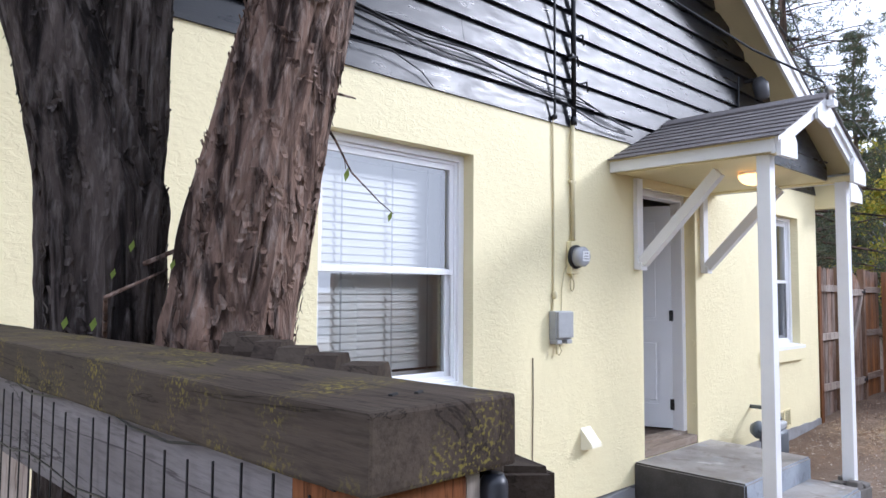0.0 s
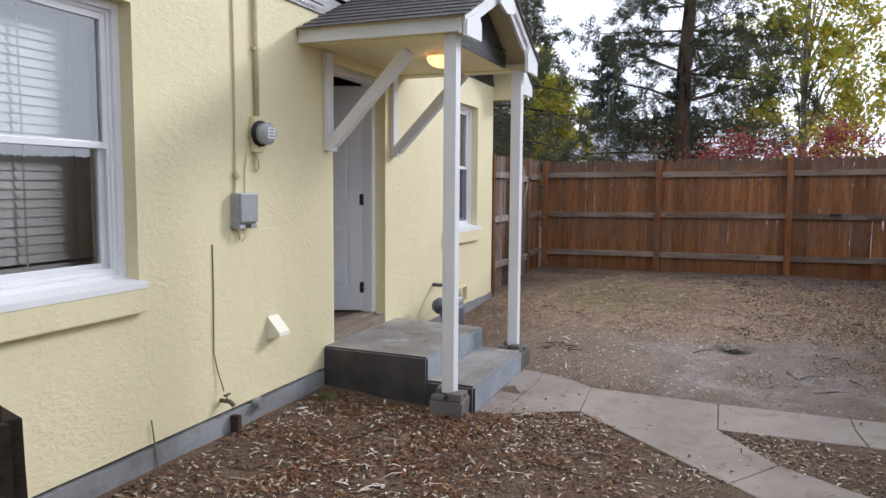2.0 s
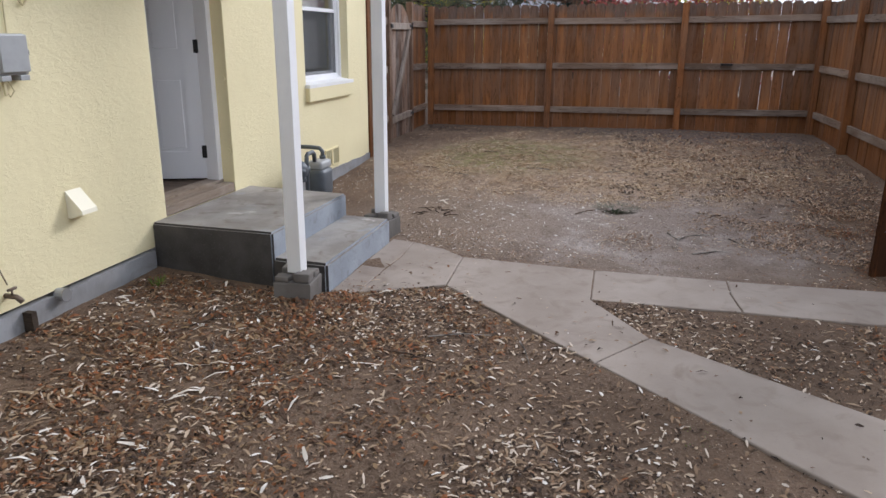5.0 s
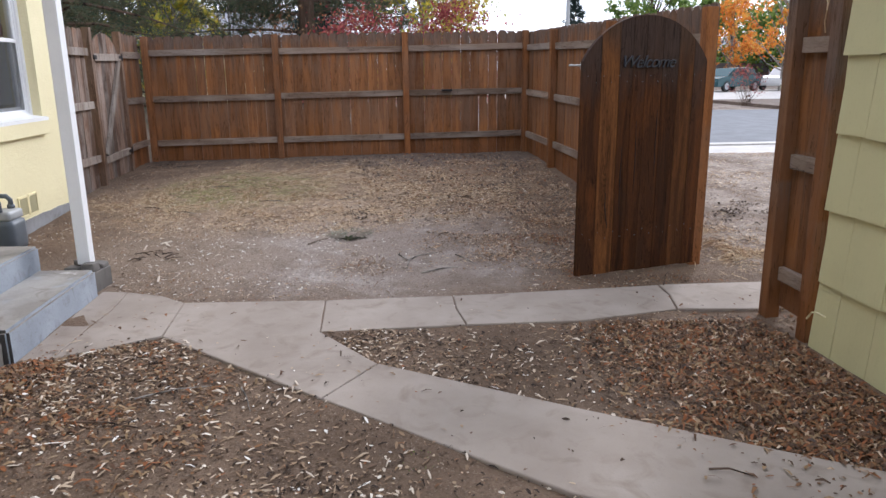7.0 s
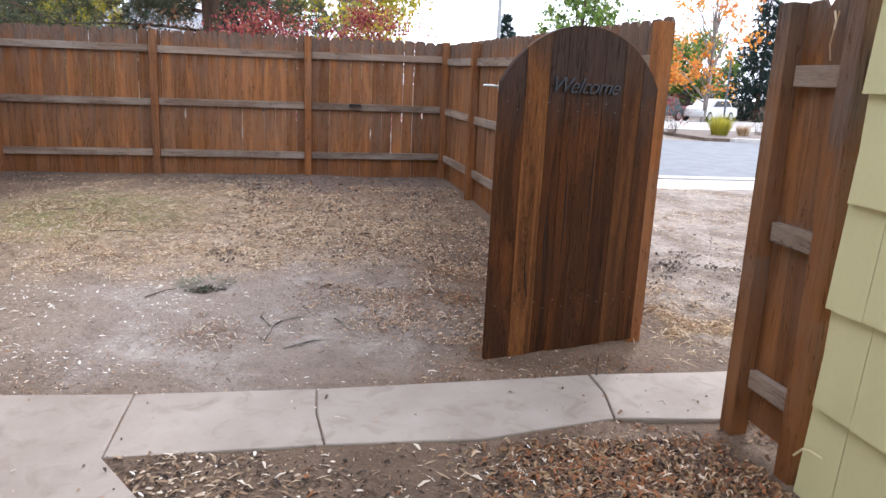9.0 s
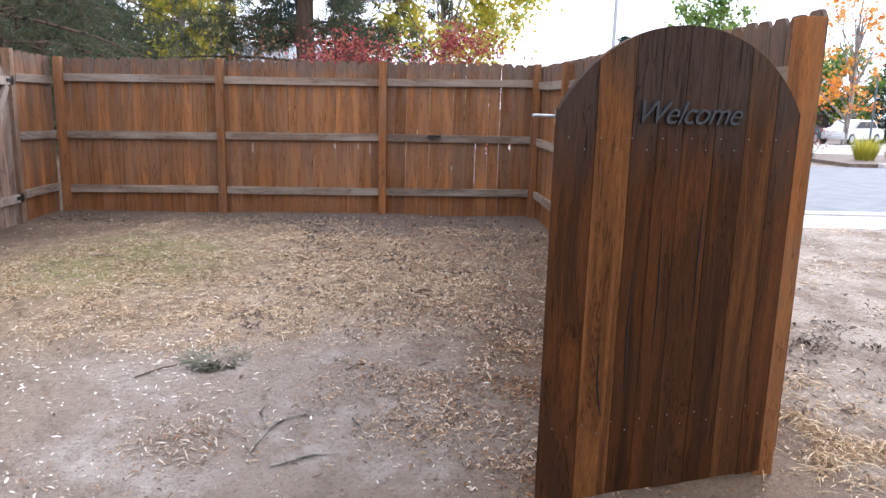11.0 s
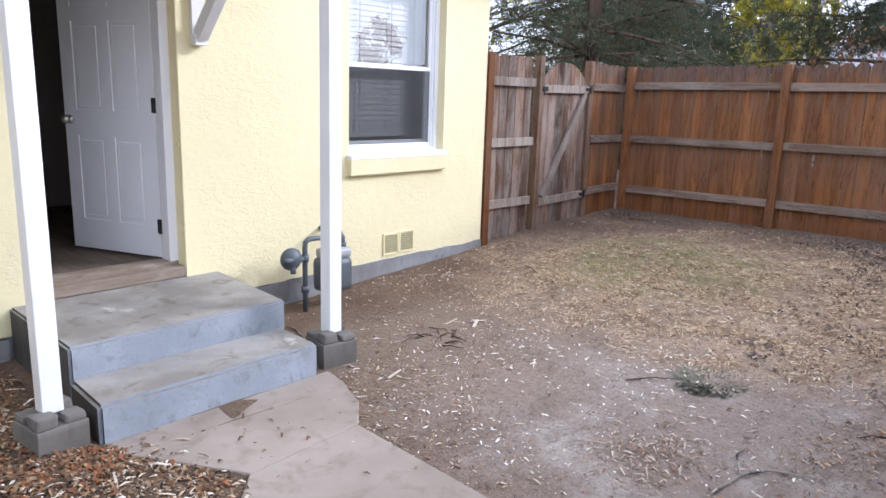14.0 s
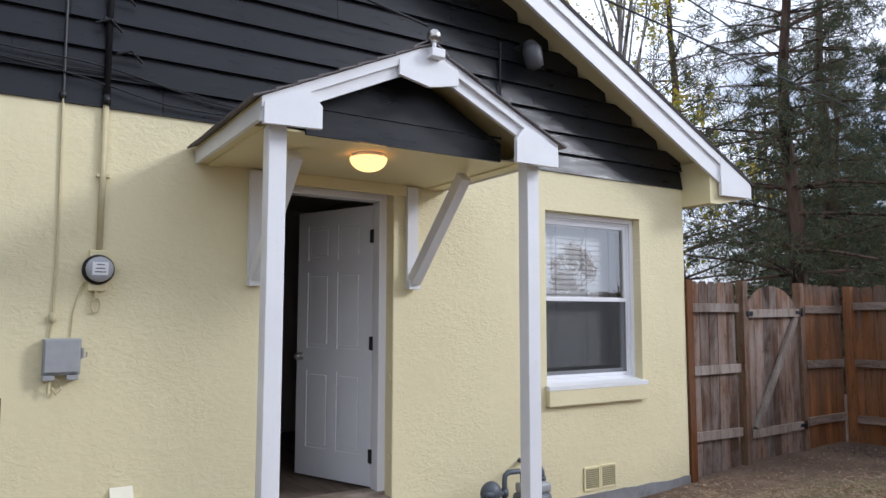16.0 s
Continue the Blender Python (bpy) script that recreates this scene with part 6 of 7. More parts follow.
conifer("pine_tree", "dark pine standing behind the yellow tree", 33.0, 9.6, 13.0, 2.8, 44, 0.8, 22, 8, 12, 16, 0.34, 0.25, NEEDLE, 0.2, w=0.018, gappy=0.3)
conifer("pine_tree", "tall pine behind the side gate", 18.5, 11.0, 13.0, 3.6, 19, 1.2, 20, 8, 10, 11, 0.26, 0.15, NEEDLE, 0.2, w=0.013, gappy=0.55)
broadleaf("birch_tree", "thin birch with yellowing leaves", 14.9, 9.4, 12.0, 3.0, 21, LEAFY, GBARK, 9500, 0.10, 2.0, 0.10, 60, 1.0)
broadleaf("yellow_tree", "tall tree with bright yellow-green autumn leaves", 22.5, -1.2, 8.6, 2.5, 23, LEAFY, GBARK, 15000, 0.14, 0.8, 0.13, 80)
broadleaf("yellow_tree", "yellow-green autumn tree between the pines", 27.5, 6.9, 5.6, 1.5, 24, LEAFY, GBARK, 8000, 0.15, 0.8, 0.13, 60)
broadleaf("red_shrub", "spreading shrub with crimson autumn leaves", 15.5, 0.35, 2.62, 1.35, 25, LEAFR, PBARK, 5200, 0.062, 0.8, 0.0, 60, 1.1, 0.3)
broadleaf("red_shrub", "spreading shrub with crimson autumn leaves", 15.7, -1.35, 2.72, 1.3, 26, LEAFR, PBARK, 5200, 0.062, 0.8, 0.0, 60, 1.1, 0.3)
broadleaf("yellow_shrub", "shrub turning golden yellow behind the fence", 16.6, -1.1, 3.0, 1.0, 27, LEAFY, PBARK, 2200, 0.09, 0.8, 0.0, 40, 1.1, 0.3)
broadleaf("brown_shrub", "bare brown shrub behind the fence", 16.6, 1.9, 2.6, 1.3, 28, LITTER, PBARK, 1200, 0.06, 0.6, 0.0, 50, 1.1, 0.3)
broadleaf("bare_tree", "slim leafless pale sapling", 20.5, 3.8, 4.6, 1.0, 30, LITTER, GBARK, 120, 0.06, 1.0, 0.05, 40)
# beyond the street
broadleaf("green_tree", "round green street tree", 45.5, -16.7, 8.6, 2.6, 31, LEAFG, PBARK, 5000, 0.26, 2.5, 0.18, 60)
broadleaf("orange_tree", "slender street tree with orange autumn leaves", 44.0, -24.6, 10.5, 2.7, 33, LEAFO, GBARK, 2600, 0.22, 2.0, 0.16, 60)
broadleaf("orange_tree", "orange autumn tree beside a house", 52.0, -25.2, 6.5, 1.8, 34, LEAFO, GBARK, 2600, 0.22, 1.0, 0.12, 40)
broadleaf("red_tree", "bright red autumn tree by the street", 33.5, -23.7, 5.8, 1.6, 35, LEAFR, PBARK, 4200, 0.17, 1.3, 0.1, 50)
broadleaf("green_tree", "dark green hedge-like tree", 62.0, -34.0, 6.5, 4.0, 36, LEAFG, PBARK, 4200, 0.4, 0.5, 0.2, 60)
broadleaf("green_tree", "wide green tree behind far fence", 66.0, -30.0, 7.5, 4.5, 37, LEAFG, PBARK, 4200, 0.42, 0.5, 0.2, 60)
conifer("spruce_tree", "dark spruce beyond the street", 52.0, -33.5, 11.5, 2.6, 38, 0.3, 24, 9, 8, 9, 0.42, 0.4, NEEDLEB, 0.2, w=0.035, gappy=0.1)
conifer("spruce_tree", "distant dark spruce beyond the far fence", 75.0, -20.0, 9.0, 2.6, 39, 0.3, 18, 8, 7, 8, 0.5, 0.4, NEEDLEB, 0.2, w=0.05, gappy=0.1)
for k, (fx, fy, fh) in enumerate(((36.0, 14.0, 13.0), (38.0, 21.0, 15.0), (40.0, 3.2, 7.5))):
    conifer("spruce_tree", "dark evergreen in the row behind the yard", fx, fy, fh, 3.4, 50 + k, 0.3, 20, 9, 8, 9, 0.42, 0.35, NEEDLE if k % 2 else NEEDLEB, 0.2, w=0.034, gappy=0.15)
conifer("spruce_tree", "distant dark spruce behind the houses", 58.0, 22.0, 12.0, 3.5, 40, 0.3, 18, 8, 7, 8, 0.5, 0.4, NEEDLEB, 0.2, w=0.05, gappy=0.1)

# shaggy tree at the entrance
def shaggy_stem(pts, rad, seed, strips):
    """A trunk with ridged bark and loose bark strips."""
    rnd = random.Random(seed)
    P = [Vector(p) for p in pts]
    n, sides = 150, 72
    ring, bm = [], bmesh.new()
    total = len(P) - 1

    def at(t):
        u = t * total
        i = min(int(u), total - 1)
        f = u - i
        f2 = f * f * (3 - 2 * f) * 0.5 + f * 0.5
        return P[i].lerp(P[i + 1], f2), rad[i] + (rad[i + 1] - rad[i]) * f

    for i in range(n + 1):
        c, r = at(i / n)
        row = []
        for k in range(sides):
            a = 2 * math.pi * k / sides
            o = Vector((math.cos(a), math.sin(a), 0))
            ridge = noise.noise((math.cos(a) * 3.2 + seed, math.sin(a) * 3.2, c.z * 0.9)) * 0.16
            ridge += noise.noise((math.cos(a) * 9 + seed, math.sin(a) * 9, c.z * 2.2)) * 0.10
            ridge += noise.noise((math.cos(a) * 20, math.sin(a) * 20 + seed, c.z * 7)) * 0.05
            ridge -= 0.10 * (1 - abs(noise.noise((math.cos(a) * 7 + c.z * 0.6, math.sin(a) * 7 + seed, c.z * 1.7)))) ** 8
            ridge += 0.05 * max(0.0, noise.noise((math.cos(a) * 13, math.sin(a) * 13 + seed, c.z * 16))) 
            row.append(bm.verts.new(c + o * r * (1 + ridge)))
        ring.append(row)
    for r0, r1 in zip(ring, ring[1:]):
        for k in range(sides):
            bm.faces.new((r0[k], r0[(k + 1) % sides], r1[(k + 1) % sides], r1[k]))
    bm.faces.new(ring[-1])
    for _ in range(strips):
        t = rnd.uniform(0.12, 0.95)
        c, r = at(t)
        a = rnd.uniform(0, 2 * math.pi)
        o = Vector((math.cos(a), math.sin(a), 0))
        s = Vector((-math.sin(a), math.cos(a), 0))
        Ls, ws = rnd.uniform(0.015, 0.05), rnd.uniform(0.004, 0.013)
        lift = rnd.uniform(0.001, 0.008)
        p0 = c + o * r * 1.0
        tilt = s * rnd.uniform(-0.02, 0.02)
        q = [p0 - s * ws, p0 + s * ws, p0 + s * ws * 0.8 + Vector((0, 0, Ls * 0.6)) + o * 0.006 + tilt, p0 - s * ws * 0.8 + Vector((0, 0, Ls * 0.6)) + o * 0.006 + tilt]
        e = p0 - Vector((0, 0, Ls * 0.35)) + o * lift
        vs = [bm.verts.new(v) for v in (q[3], q[2], q[1], q[0])]
        ve = [bm.verts.new(e + s * ws * 0.5), bm.verts.new(e - s * ws * 0.5)]
        bm.faces.new(vs)
        bm.faces.new((vs[3], vs[2], ve[0], ve[1]))
    return bm


old = tagged(empty("juniper_tree", (0.6, 2.2, 0)), "old twin-trunked tree with shaggy peeling bark beside the fence", "tree")
bm = shaggy_stem([(0.60, 2.26, -0.1), (0.575, 2.30, 0.9), (0.565, 2.33, 1.6), (0.55, 2.34, 1.98), (0.47, 2.35, 2.25), (0.35, 2.38, 2.65), (0.1, 2.45, 3.6), (-0.1, 2.5, 5.0)], [0.24, 0.16, 0.138, 0.145, 0.122, 0.108, 0.09, 0.05], 1, 900)
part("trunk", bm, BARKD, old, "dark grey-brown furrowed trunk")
bm = shaggy_stem([(0.62, 2.04, 0.2), (0.66, 2.03, 0.9), (0.735, 2.03, 1.6), (0.79, 2.02, 1.95), (0.91, 2.0, 2.5), (1.10, 1.98, 3.3), (1.4, 1.95, 5.0)], [0.20, 0.168, 0.154, 0.150, 0.132, 0.11, 0.06], 7, 1500)
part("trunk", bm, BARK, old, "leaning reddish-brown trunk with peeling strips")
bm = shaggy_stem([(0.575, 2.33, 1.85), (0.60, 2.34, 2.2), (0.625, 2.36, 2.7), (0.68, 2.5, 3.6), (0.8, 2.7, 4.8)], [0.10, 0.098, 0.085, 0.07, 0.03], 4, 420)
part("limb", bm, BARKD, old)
for pts, radii in (
    ([(0.95, 2.02, 2.23), (1.10, 2.12, 2.17), (1.22, 2.2, 2.10), (1.33, 2.2, 2.02), (1.39, 2.2, 1.985)], [0.006, 0.004, 0.003, 0.002, 0.0012]),
    ([(1.16, 2.158, 2.135), (1.185, 2.18, 2.10)], [0.0015, 0.0012]),
    ([(0.92, 1.93, 2.24), (1.02, 1.92, 2.235)], [0.006, 0.002]),
    ([(0.60, 2.2, 1.80), (0.66, 1.98, 1.86), (0.70, 1.90, 1.93)], [0.006, 0.004, 0.002]),
    ([(0.52, 2.22, 1.60), (0.46, 2.05, 1.72), (0.55, 1.95, 1.78)], [0.006, 0.005, 0.002]),
):
    bm = bmesh.new()
    tube(bm, pts, radii, 6)
    part("twig", bm, BARK, old)
rnd = random.Random(77)
for (lx, ly, lz, ls) in ((1.187, 2.18, 2.085, 0.035), (1.375, 2.2, 1.975, 0.03), (0.47, 2.04, 1.77, 0.02), (0.50, 2.02, 1.83, 0.022), (0.56, 1.95, 1.79, 0.02), (0.42, 2.0, 1.665, 0.025), (0.36, 1.98, 1.67, 0.022)):
    raw("leaf", [(lx - 0.3 * ls, ly, lz), (lx, ly - 0.01, lz + ls * 0.6), (lx + 0.3 * ls, ly, lz), (lx, ly + 0.006, lz - ls * 0.6)], [(0, 1, 2, 3)], LEAFG, old, "small green leaf")
# unseen crown, made dense and low to shade the wall beside the trunk
verts, faces = [], []
for k in range(14000):
    c = Vector((rnd.gauss(0.1, 0.9), rnd.gauss(2.3, 0.5), rnd.uniform(3.5, 6.6)))
    d = unit(rnd)
    leaf_tri(verts, faces, c, d, d.cross(unit(rnd)).normalized(), 0.13, 0.022)
raw("crown", verts, faces, NEEDLE, old)


# ---- street ----
def strip_slab(name, pts, z, mat, label, cat, thick=0.1):
    ob = slab(name, pts, z, mat, "", None, thick, 0)
    return tagged(ob, label, cat, kind="structure")


strip_slab("road", [(15.5, -120), (27, -120), (27, -16), (28, -9), (33, -4.2), (60, 2), (60, 12), (34, 6), (22, -1.8), (17, -4.5), (15.5, -7)][:6] + [(60, -6), (33, -12), (15.5, -5.2)][2:], 0.005, ASPH, "grey asphalt street", "road")
strip_slab("kerb", [(15.15, -120), (15.48, -120), (15.48, -5.2), (15.15, -5.2)], 0.05, WALK, "pale concrete kerb along the street", "kerb", 0.2)
strip_slab("kerb_far", [(27.02, -120), (27.35, -120), (27.35, -16), (27.02, -16)], 0.14, WALK, "pale concrete kerb of the planted strip", "kerb", 0.25)
strip_slab("planting_strip", [(27.36, -120), (33.5, -120), (33.5, -15), (27.36, -15)], 0.12, mat_concrete("brown_mulch", (0.14, 0.10, 0.075), (0.10, 0.07, 0.055)), "brown mulched planting strip", "ground", 0.2)
strip_slab("pavement_near", [(13.3, -60), (15.1, -60), (15.1, -4.6), (13.1, -4.4)], 0.02, WALK, "bright pale concrete sidewalk", "pavement")
strip_slab("pavement_far", [(33.6, -120), (47.0, -120), (47.0, -14), (33.6, -14)], 0.11, WALK, "pale concrete lot across the street", "pavement", 0.2)


def far_house(name, label, x, y, w, d, wall_h, roof_h, turn, wmat, rmat):
    ho = tagged(empty(name, (x, y, 0)), label, "house")
    M = Matrix.Translation((x, y, 0)) @ Matrix.Rotation(radians(turn), 4, "Z")
    bm = bmesh.new()
    add_box(bm, (-w / 2, -d / 2, -0.3), (w / 2, d / 2, wall_h))
    bmesh.ops.transform(bm, matrix=M, verts=bm.verts)
    part("wall", bm, wmat, ho)
    bm = bmesh.new()
    o = 0.5
    b = [bm.verts.new(v) for v in ((-w / 2 - o, -d / 2 - o, wall_h), (w / 2 + o, -d / 2 - o, wall_h), (w / 2 + o, d / 2 + o, wall_h), (-w / 2 - o, d / 2 + o, wall_h))]
    t = [bm.verts.new(v) for v in ((-w / 2 + d / 2.4, 0, wall_h + roof_h), (w / 2 - d / 2.4, 0, wall_h + roof_h))]
    for f in ((b[0], b[1], t[1], t[0]), (b[2], b[3], t[0], t[1]), (b[1], b[2], t[1]), (b[3], b[0], t[0]), (b[3], b[2], b[1], b[0])):
        bm.faces.new(f)
    bmesh.ops.transform(bm, matrix=M, verts=bm.verts)
    part("roof", bm, rmat, ho)
    for k in (-0.3, 0.0, 0.3):
        for s in (-1, 1):
            bm = bmesh.new()
            add_box(bm, (k * w - 0.6, s * d / 2 - 0.03, 1.0), (k * w + 0.6, s * d / 2 + 0.03, 2.1))
            bmesh.ops.transform(bm, matrix=M, verts=bm.verts)
            wi = part("window", bm, VINYL, ho)
            bm = bmesh.new()
            add_box(bm, (k * w - 0.52, s * d / 2 - 0.05, 1.08), (k * w + 0.52, s * d / 2 + 0.05, 2.02))
            bmesh.ops.transform(bm, matrix=M, verts=bm.verts)
            part("pane", bm, mat_plain("dark_pane", (0.04, 0.045, 0.05), 0.1), wi)


GROOF = mat_shingle("pale_grey_shingle", (0.34, 0.34, 0.36), (0.40, 0.40, 0.42))
far_house("neighbour_house", "low neighbouring house with grey hipped roof", 44.0, 7.6, 12, 8, 2.6, 2.2, 95, STUCCO, GROOF)
far_house("blue_house", "blue-grey house with pale roof across the street", 70.0, -35.5, 10, 9, 2.7, 2.0, 60, mat_paint("blue_house_paint", (0.22, 0.33, 0.42), 0.7), GROOF)

ff = tagged(empty("far_fence", (56, -36, 0)), "distant grey wooden fence across the street", "fence")
GF = mat_wood("dull_grey_fence", (0.13, 0.115, 0.11), (0.07, 0.06, 0.058), (0.17, 0.16, 0.155), 0.4)
bm = bmesh.new()
prism(bm, [(-0.23, 0), (0.23, 0), (0.23, 1.9), (-0.23, 1.9)], 0.05, "y", 0)
fm = mesh_of("panel_board", bm, GF)
for k in range(80):
    q = hang(new("panel_board", fm), ff)
    q.location = (48.5 + 0.26 * k, -10.0 - 0.40 * k, 0)
    q.rotation_euler.z = math.atan2(-0.40, 0.26)


def build_car(x, y, turn, body, label):
    car = tagged(empty("car", (x, y, 0.11)), label, "car", "parked cars")
    M = Matrix.Translation((x, y, 0.11)) @ Matrix.Rotation(radians(turn), 4, "Z")

    def done(name, bm, mat, parent=car, smooth=False):
        bmesh.ops.transform(bm, matrix=M, verts=bm.verts)
        return part(name, bm, mat, parent, "", smooth)
    bm = bmesh.new()
    prism(bm, [(-2.25, 0.3), (2.25, 0.3), (2.3, 0.55), (2.2, 0.78), (1.2, 0.92), (-1.6, 0.95), (-2.2, 0.9), (-2.3, 0.6)], 1.7, "y", -0.85)
    bmesh.ops.recalc_face_normals(bm, faces=bm.faces)
    bmesh.ops.bevel(bm, geom=list(bm.edges), offset=0.05, segments=2, affect="EDGES")
    done("body", bm, body)
    bm = bmesh.new()
    prism(bm, [(-1.9, 0.93), (1.1, 0.9), (0.45, 1.38), (-1.35, 1.42)], 1.4, "y", -0.70)
    bmesh.ops.recalc_face_normals(bm, faces=bm.faces)
    bmesh.ops.bevel(bm, geom=list(bm.edges), offset=0.06, segments=2, affect="EDGES")
    done("roof", bm, body)
    dk = mat_plain("dark_car_glass", (0.03, 0.035, 0.04), 0.1)
    for s in (-1, 1):
        bm = bmesh.new()
        prism(bm, [(-1.6, 0.97), (0.8, 0.95), (0.36, 1.30), (-1.25, 1.33)], 0.02 * s, "y", 0.705 * s)
        done("side_window", bm, dk)
    for wx in (-1.4, 1.4):
        for s in (-1, 1):
            bm = bmesh.new()
            tube(bm, [(wx, s * 0.70, 0.32), (wx, s * 0.87, 0.32)], 0.32, 20)
            wh = done("wheel", bm, mat_plain("tyre_rubber", (0.02, 0.02, 0.02), 0.8))
            bm = bmesh.new()
            tube(bm, [(wx, s * 0.86, 0.32), (wx, s * 0.885, 0.32)], 0.2, 16)
            done("rim", bm, METAL, wh)


SILVER = mat_plain("silver_car_paint", (0.60, 0.60, 0.60), 0.3, 0.2, vary=0.03)
TEAL = mat_plain("dark_teal_car_paint", (0.03, 0.08, 0.09), 0.25, 0.2, vary=0.03)
build_car(44.8, -21.6, 118, TEAL, "dark teal saloon car parked across the street")
build_car(45.8, -25.9, 122, SILVER, "silver saloon car parked across the street")
pole = tagged(empty("lamp_pole", (37.6, -9.4, 0)), "tall thin grey street lamp pole", "street lamp")
bm = bmesh.new()
tube(bm, [(37.6, -9.4, 0), (37.6, -9.4, 9.5)], [0.12, 0.07], 10)
part("pole", bm, GREYPL, pole)
pole = tagged(empty("sign_pole", (32.0, -18.5, 0)), "slim green-grey street sign pole", "pole")
bm = bmesh.new()
tube(bm, [(32.0, -18.5, 0.1), (32.0, -18.5, 3.2)], 0.04, 8)
part("pole", bm, GASG, pole)


def tuft(name, label, x, y, r, h, n, mat, seed, z=None, w=0.012):
    rnd = random.Random(seed)
    verts, faces = [], []
    g = ground_z(x, y) if z is None else z
    for _ in range(n):
        a, q = rnd.uniform(0, 6.28), r * 0.4 * math.sqrt(rnd.random())
        p = Vector((x + q * math.cos(a), y + q * math.sin(a), g - 0.01))
        d = Vector((math.cos(a) * rnd.uniform(0.1, 0.9) * r / h, math.sin(a) * rnd.uniform(0.1, 0.9) * r / h, 1)).normalized()
        leaf_tri(verts, faces, p, d, Vector((-math.sin(a), math.cos(a), 0)), h * rnd.uniform(0.5, 1.1), w)
    return tagged(raw(name, verts, faces, mat), label, "plant")


tuft("ornamental_grass", "clump of yellowing ornamental grass in the planting strip", 29.6, -16.9, 0.75, 0.95, 500, LEAFY, 41, 0.12, 0.02)
tuft("ornamental_grass", "small clump of dry ornamental grass", 29.8, -18.1, 0.5, 0.55, 300, STRAW, 42, 0.12, 0.02)
broadleaf("red_bush", "twiggy red bush in the planting strip", 30.0, -15.0, 1.6, 0.75, 43, LEAFR, PBARK, 700, 0.06, 0.5, 0.0, 40)
broadleaf("red_bush", "bare reddish bush in the planting strip", 30.6, -19.4, 1.3, 0.7, 44, LITTER, PBARK, 260, 0.05, 0.4, 0.0, 40)


# ---- litter on the ground ----
def on_path(x, y):
    for poly in PATH_SLABS:
        inside = False
        for (x1, y1), (x2, y2) in zip(poly, poly[1:] + poly[:1]):
            if (y1 > y) != (y2 > y) and x < (x2 - x1) * (y - y1) / (y2 - y1) + x1:
                inside = not inside
        if inside:
            return True
    return False


def blocked(x, y):
    return (5.06 < x < 6.54 and 2.24 < y) or y > 3.53 and x < 9.55 or y < -2.18 and x < 4.92


def scatter(name, label, n, where, mat, length, width, seed, path_share=0.06, curl=0.3, flat=0.35, lift=0.004):
    rnd = random.Random(seed)
    verts, faces = [], []
    made = 0
    while made < n:
        x, y, keep = where(rnd)
        if rnd.random() > keep or blocked(x, y):
            continue
        z = ground_z(x, y) + 0.018 * noise.noise((x * 1.3, y * 1.3, 3)) + 0.007 * noise.noise((x * 6, y * 6, 9))
        if on_path(x, y):
            if rnd.random() > path_share:
                continue
            z = 0.0015
        made += 1
        a = rnd.uniform(0, 6.283)
        L, w = length * (0.25 + 1.25 * rnd.random() ** 2.5), width * rnd.uniform(0.5, 1.4)
        u = Vector((math.cos(a), math.sin(a), rnd.uniform(-flat, flat) * 0.5))
        v = Vector((-math.sin(a), math.cos(a), rnd.uniform(-flat, flat)))
        up = Vector((0, 0, curl * L * rnd.uniform(0, 0.5)))
        p = Vector((x, y, z + lift + abs(u.z) * L * 0.4 + abs(v.z) * w * 0.4))
        j = len(verts)
        verts += [tuple(p - u * L / 2 - v * w * 0.25), tuple(p - v * w / 2 + up), tuple(p + u * L / 2 - v * w * 0.2), tuple(p + u * L / 2 + v * w * 0.2), tuple(p + v * w / 2 + up), tuple(p - u * L / 2 + v * w * 0.25)]
        faces += [(j, j + 1, j + 4, j + 5), (j + 1, j + 2, j + 3, j + 4)]
    return tagged(raw(name, verts, faces, mat), label, "ground litter", kind="stuff")


def gauss_patch(cx, cy, sx, sy):
    return lambda r: (r.gauss(cx, sx), r.gauss(cy, sy), 1.0)


def box_patch(x0, x1, y0, y1, keep=lambda x, y: 1.0):
    def f(r):
        x, y = r.uniform(x0, x1), r.uniform(y0, y1)
        return x, y, keep(x, y)
    return f


def patchy(x, y):
    return 0.25 + 0.75 * smoothstep(-0.15, 0.35, noise.noise((x * 0.9, y * 0.9, 5)))


def bare(x, y):
    """Little lies on the trodden middle of the yard."""
    return patchy(x, y) * (0.12 + 0.88 * smoothstep(0.9, 2.2, math.hypot((x - 7.2) * 0.9, y - 0.3)))


def clump_patch(cx, cy, sx, sy):
    def f(r):
        x, y = r.gauss(cx, sx), r.gauss(cy, sy)
        return x, y, 0.08 + 0.92 * smoothstep(-0.05, 0.4, noise.noise((x * 2.6, y * 2.6, 8)))
    return f


def straw_field(x, y):
    d = math.hypot((x - 9.8) / 1.9, (y - 0.9) / 2.4)
    return (1 - smoothstep(0.45, 1.25, d + 0.45 * noise.noise((x * 0.9, y * 0.9, 2)))) * (0.15 + 0.85 * smoothstep(-0.2, 0.3, noise.noise((x * 2.7, y * 2.7, 6))))


def leaf_band(x, y):
    """Leaf litter drifts along the side fence and thins towards the middle."""
    d = smoothstep(0.3, -1.5, y) if x > 6.5 else 0.0
    return d * (0.08 + 0.92 * smoothstep(-0.1, 0.4, noise.noise((x * 1.9, y * 1.9, 12))))


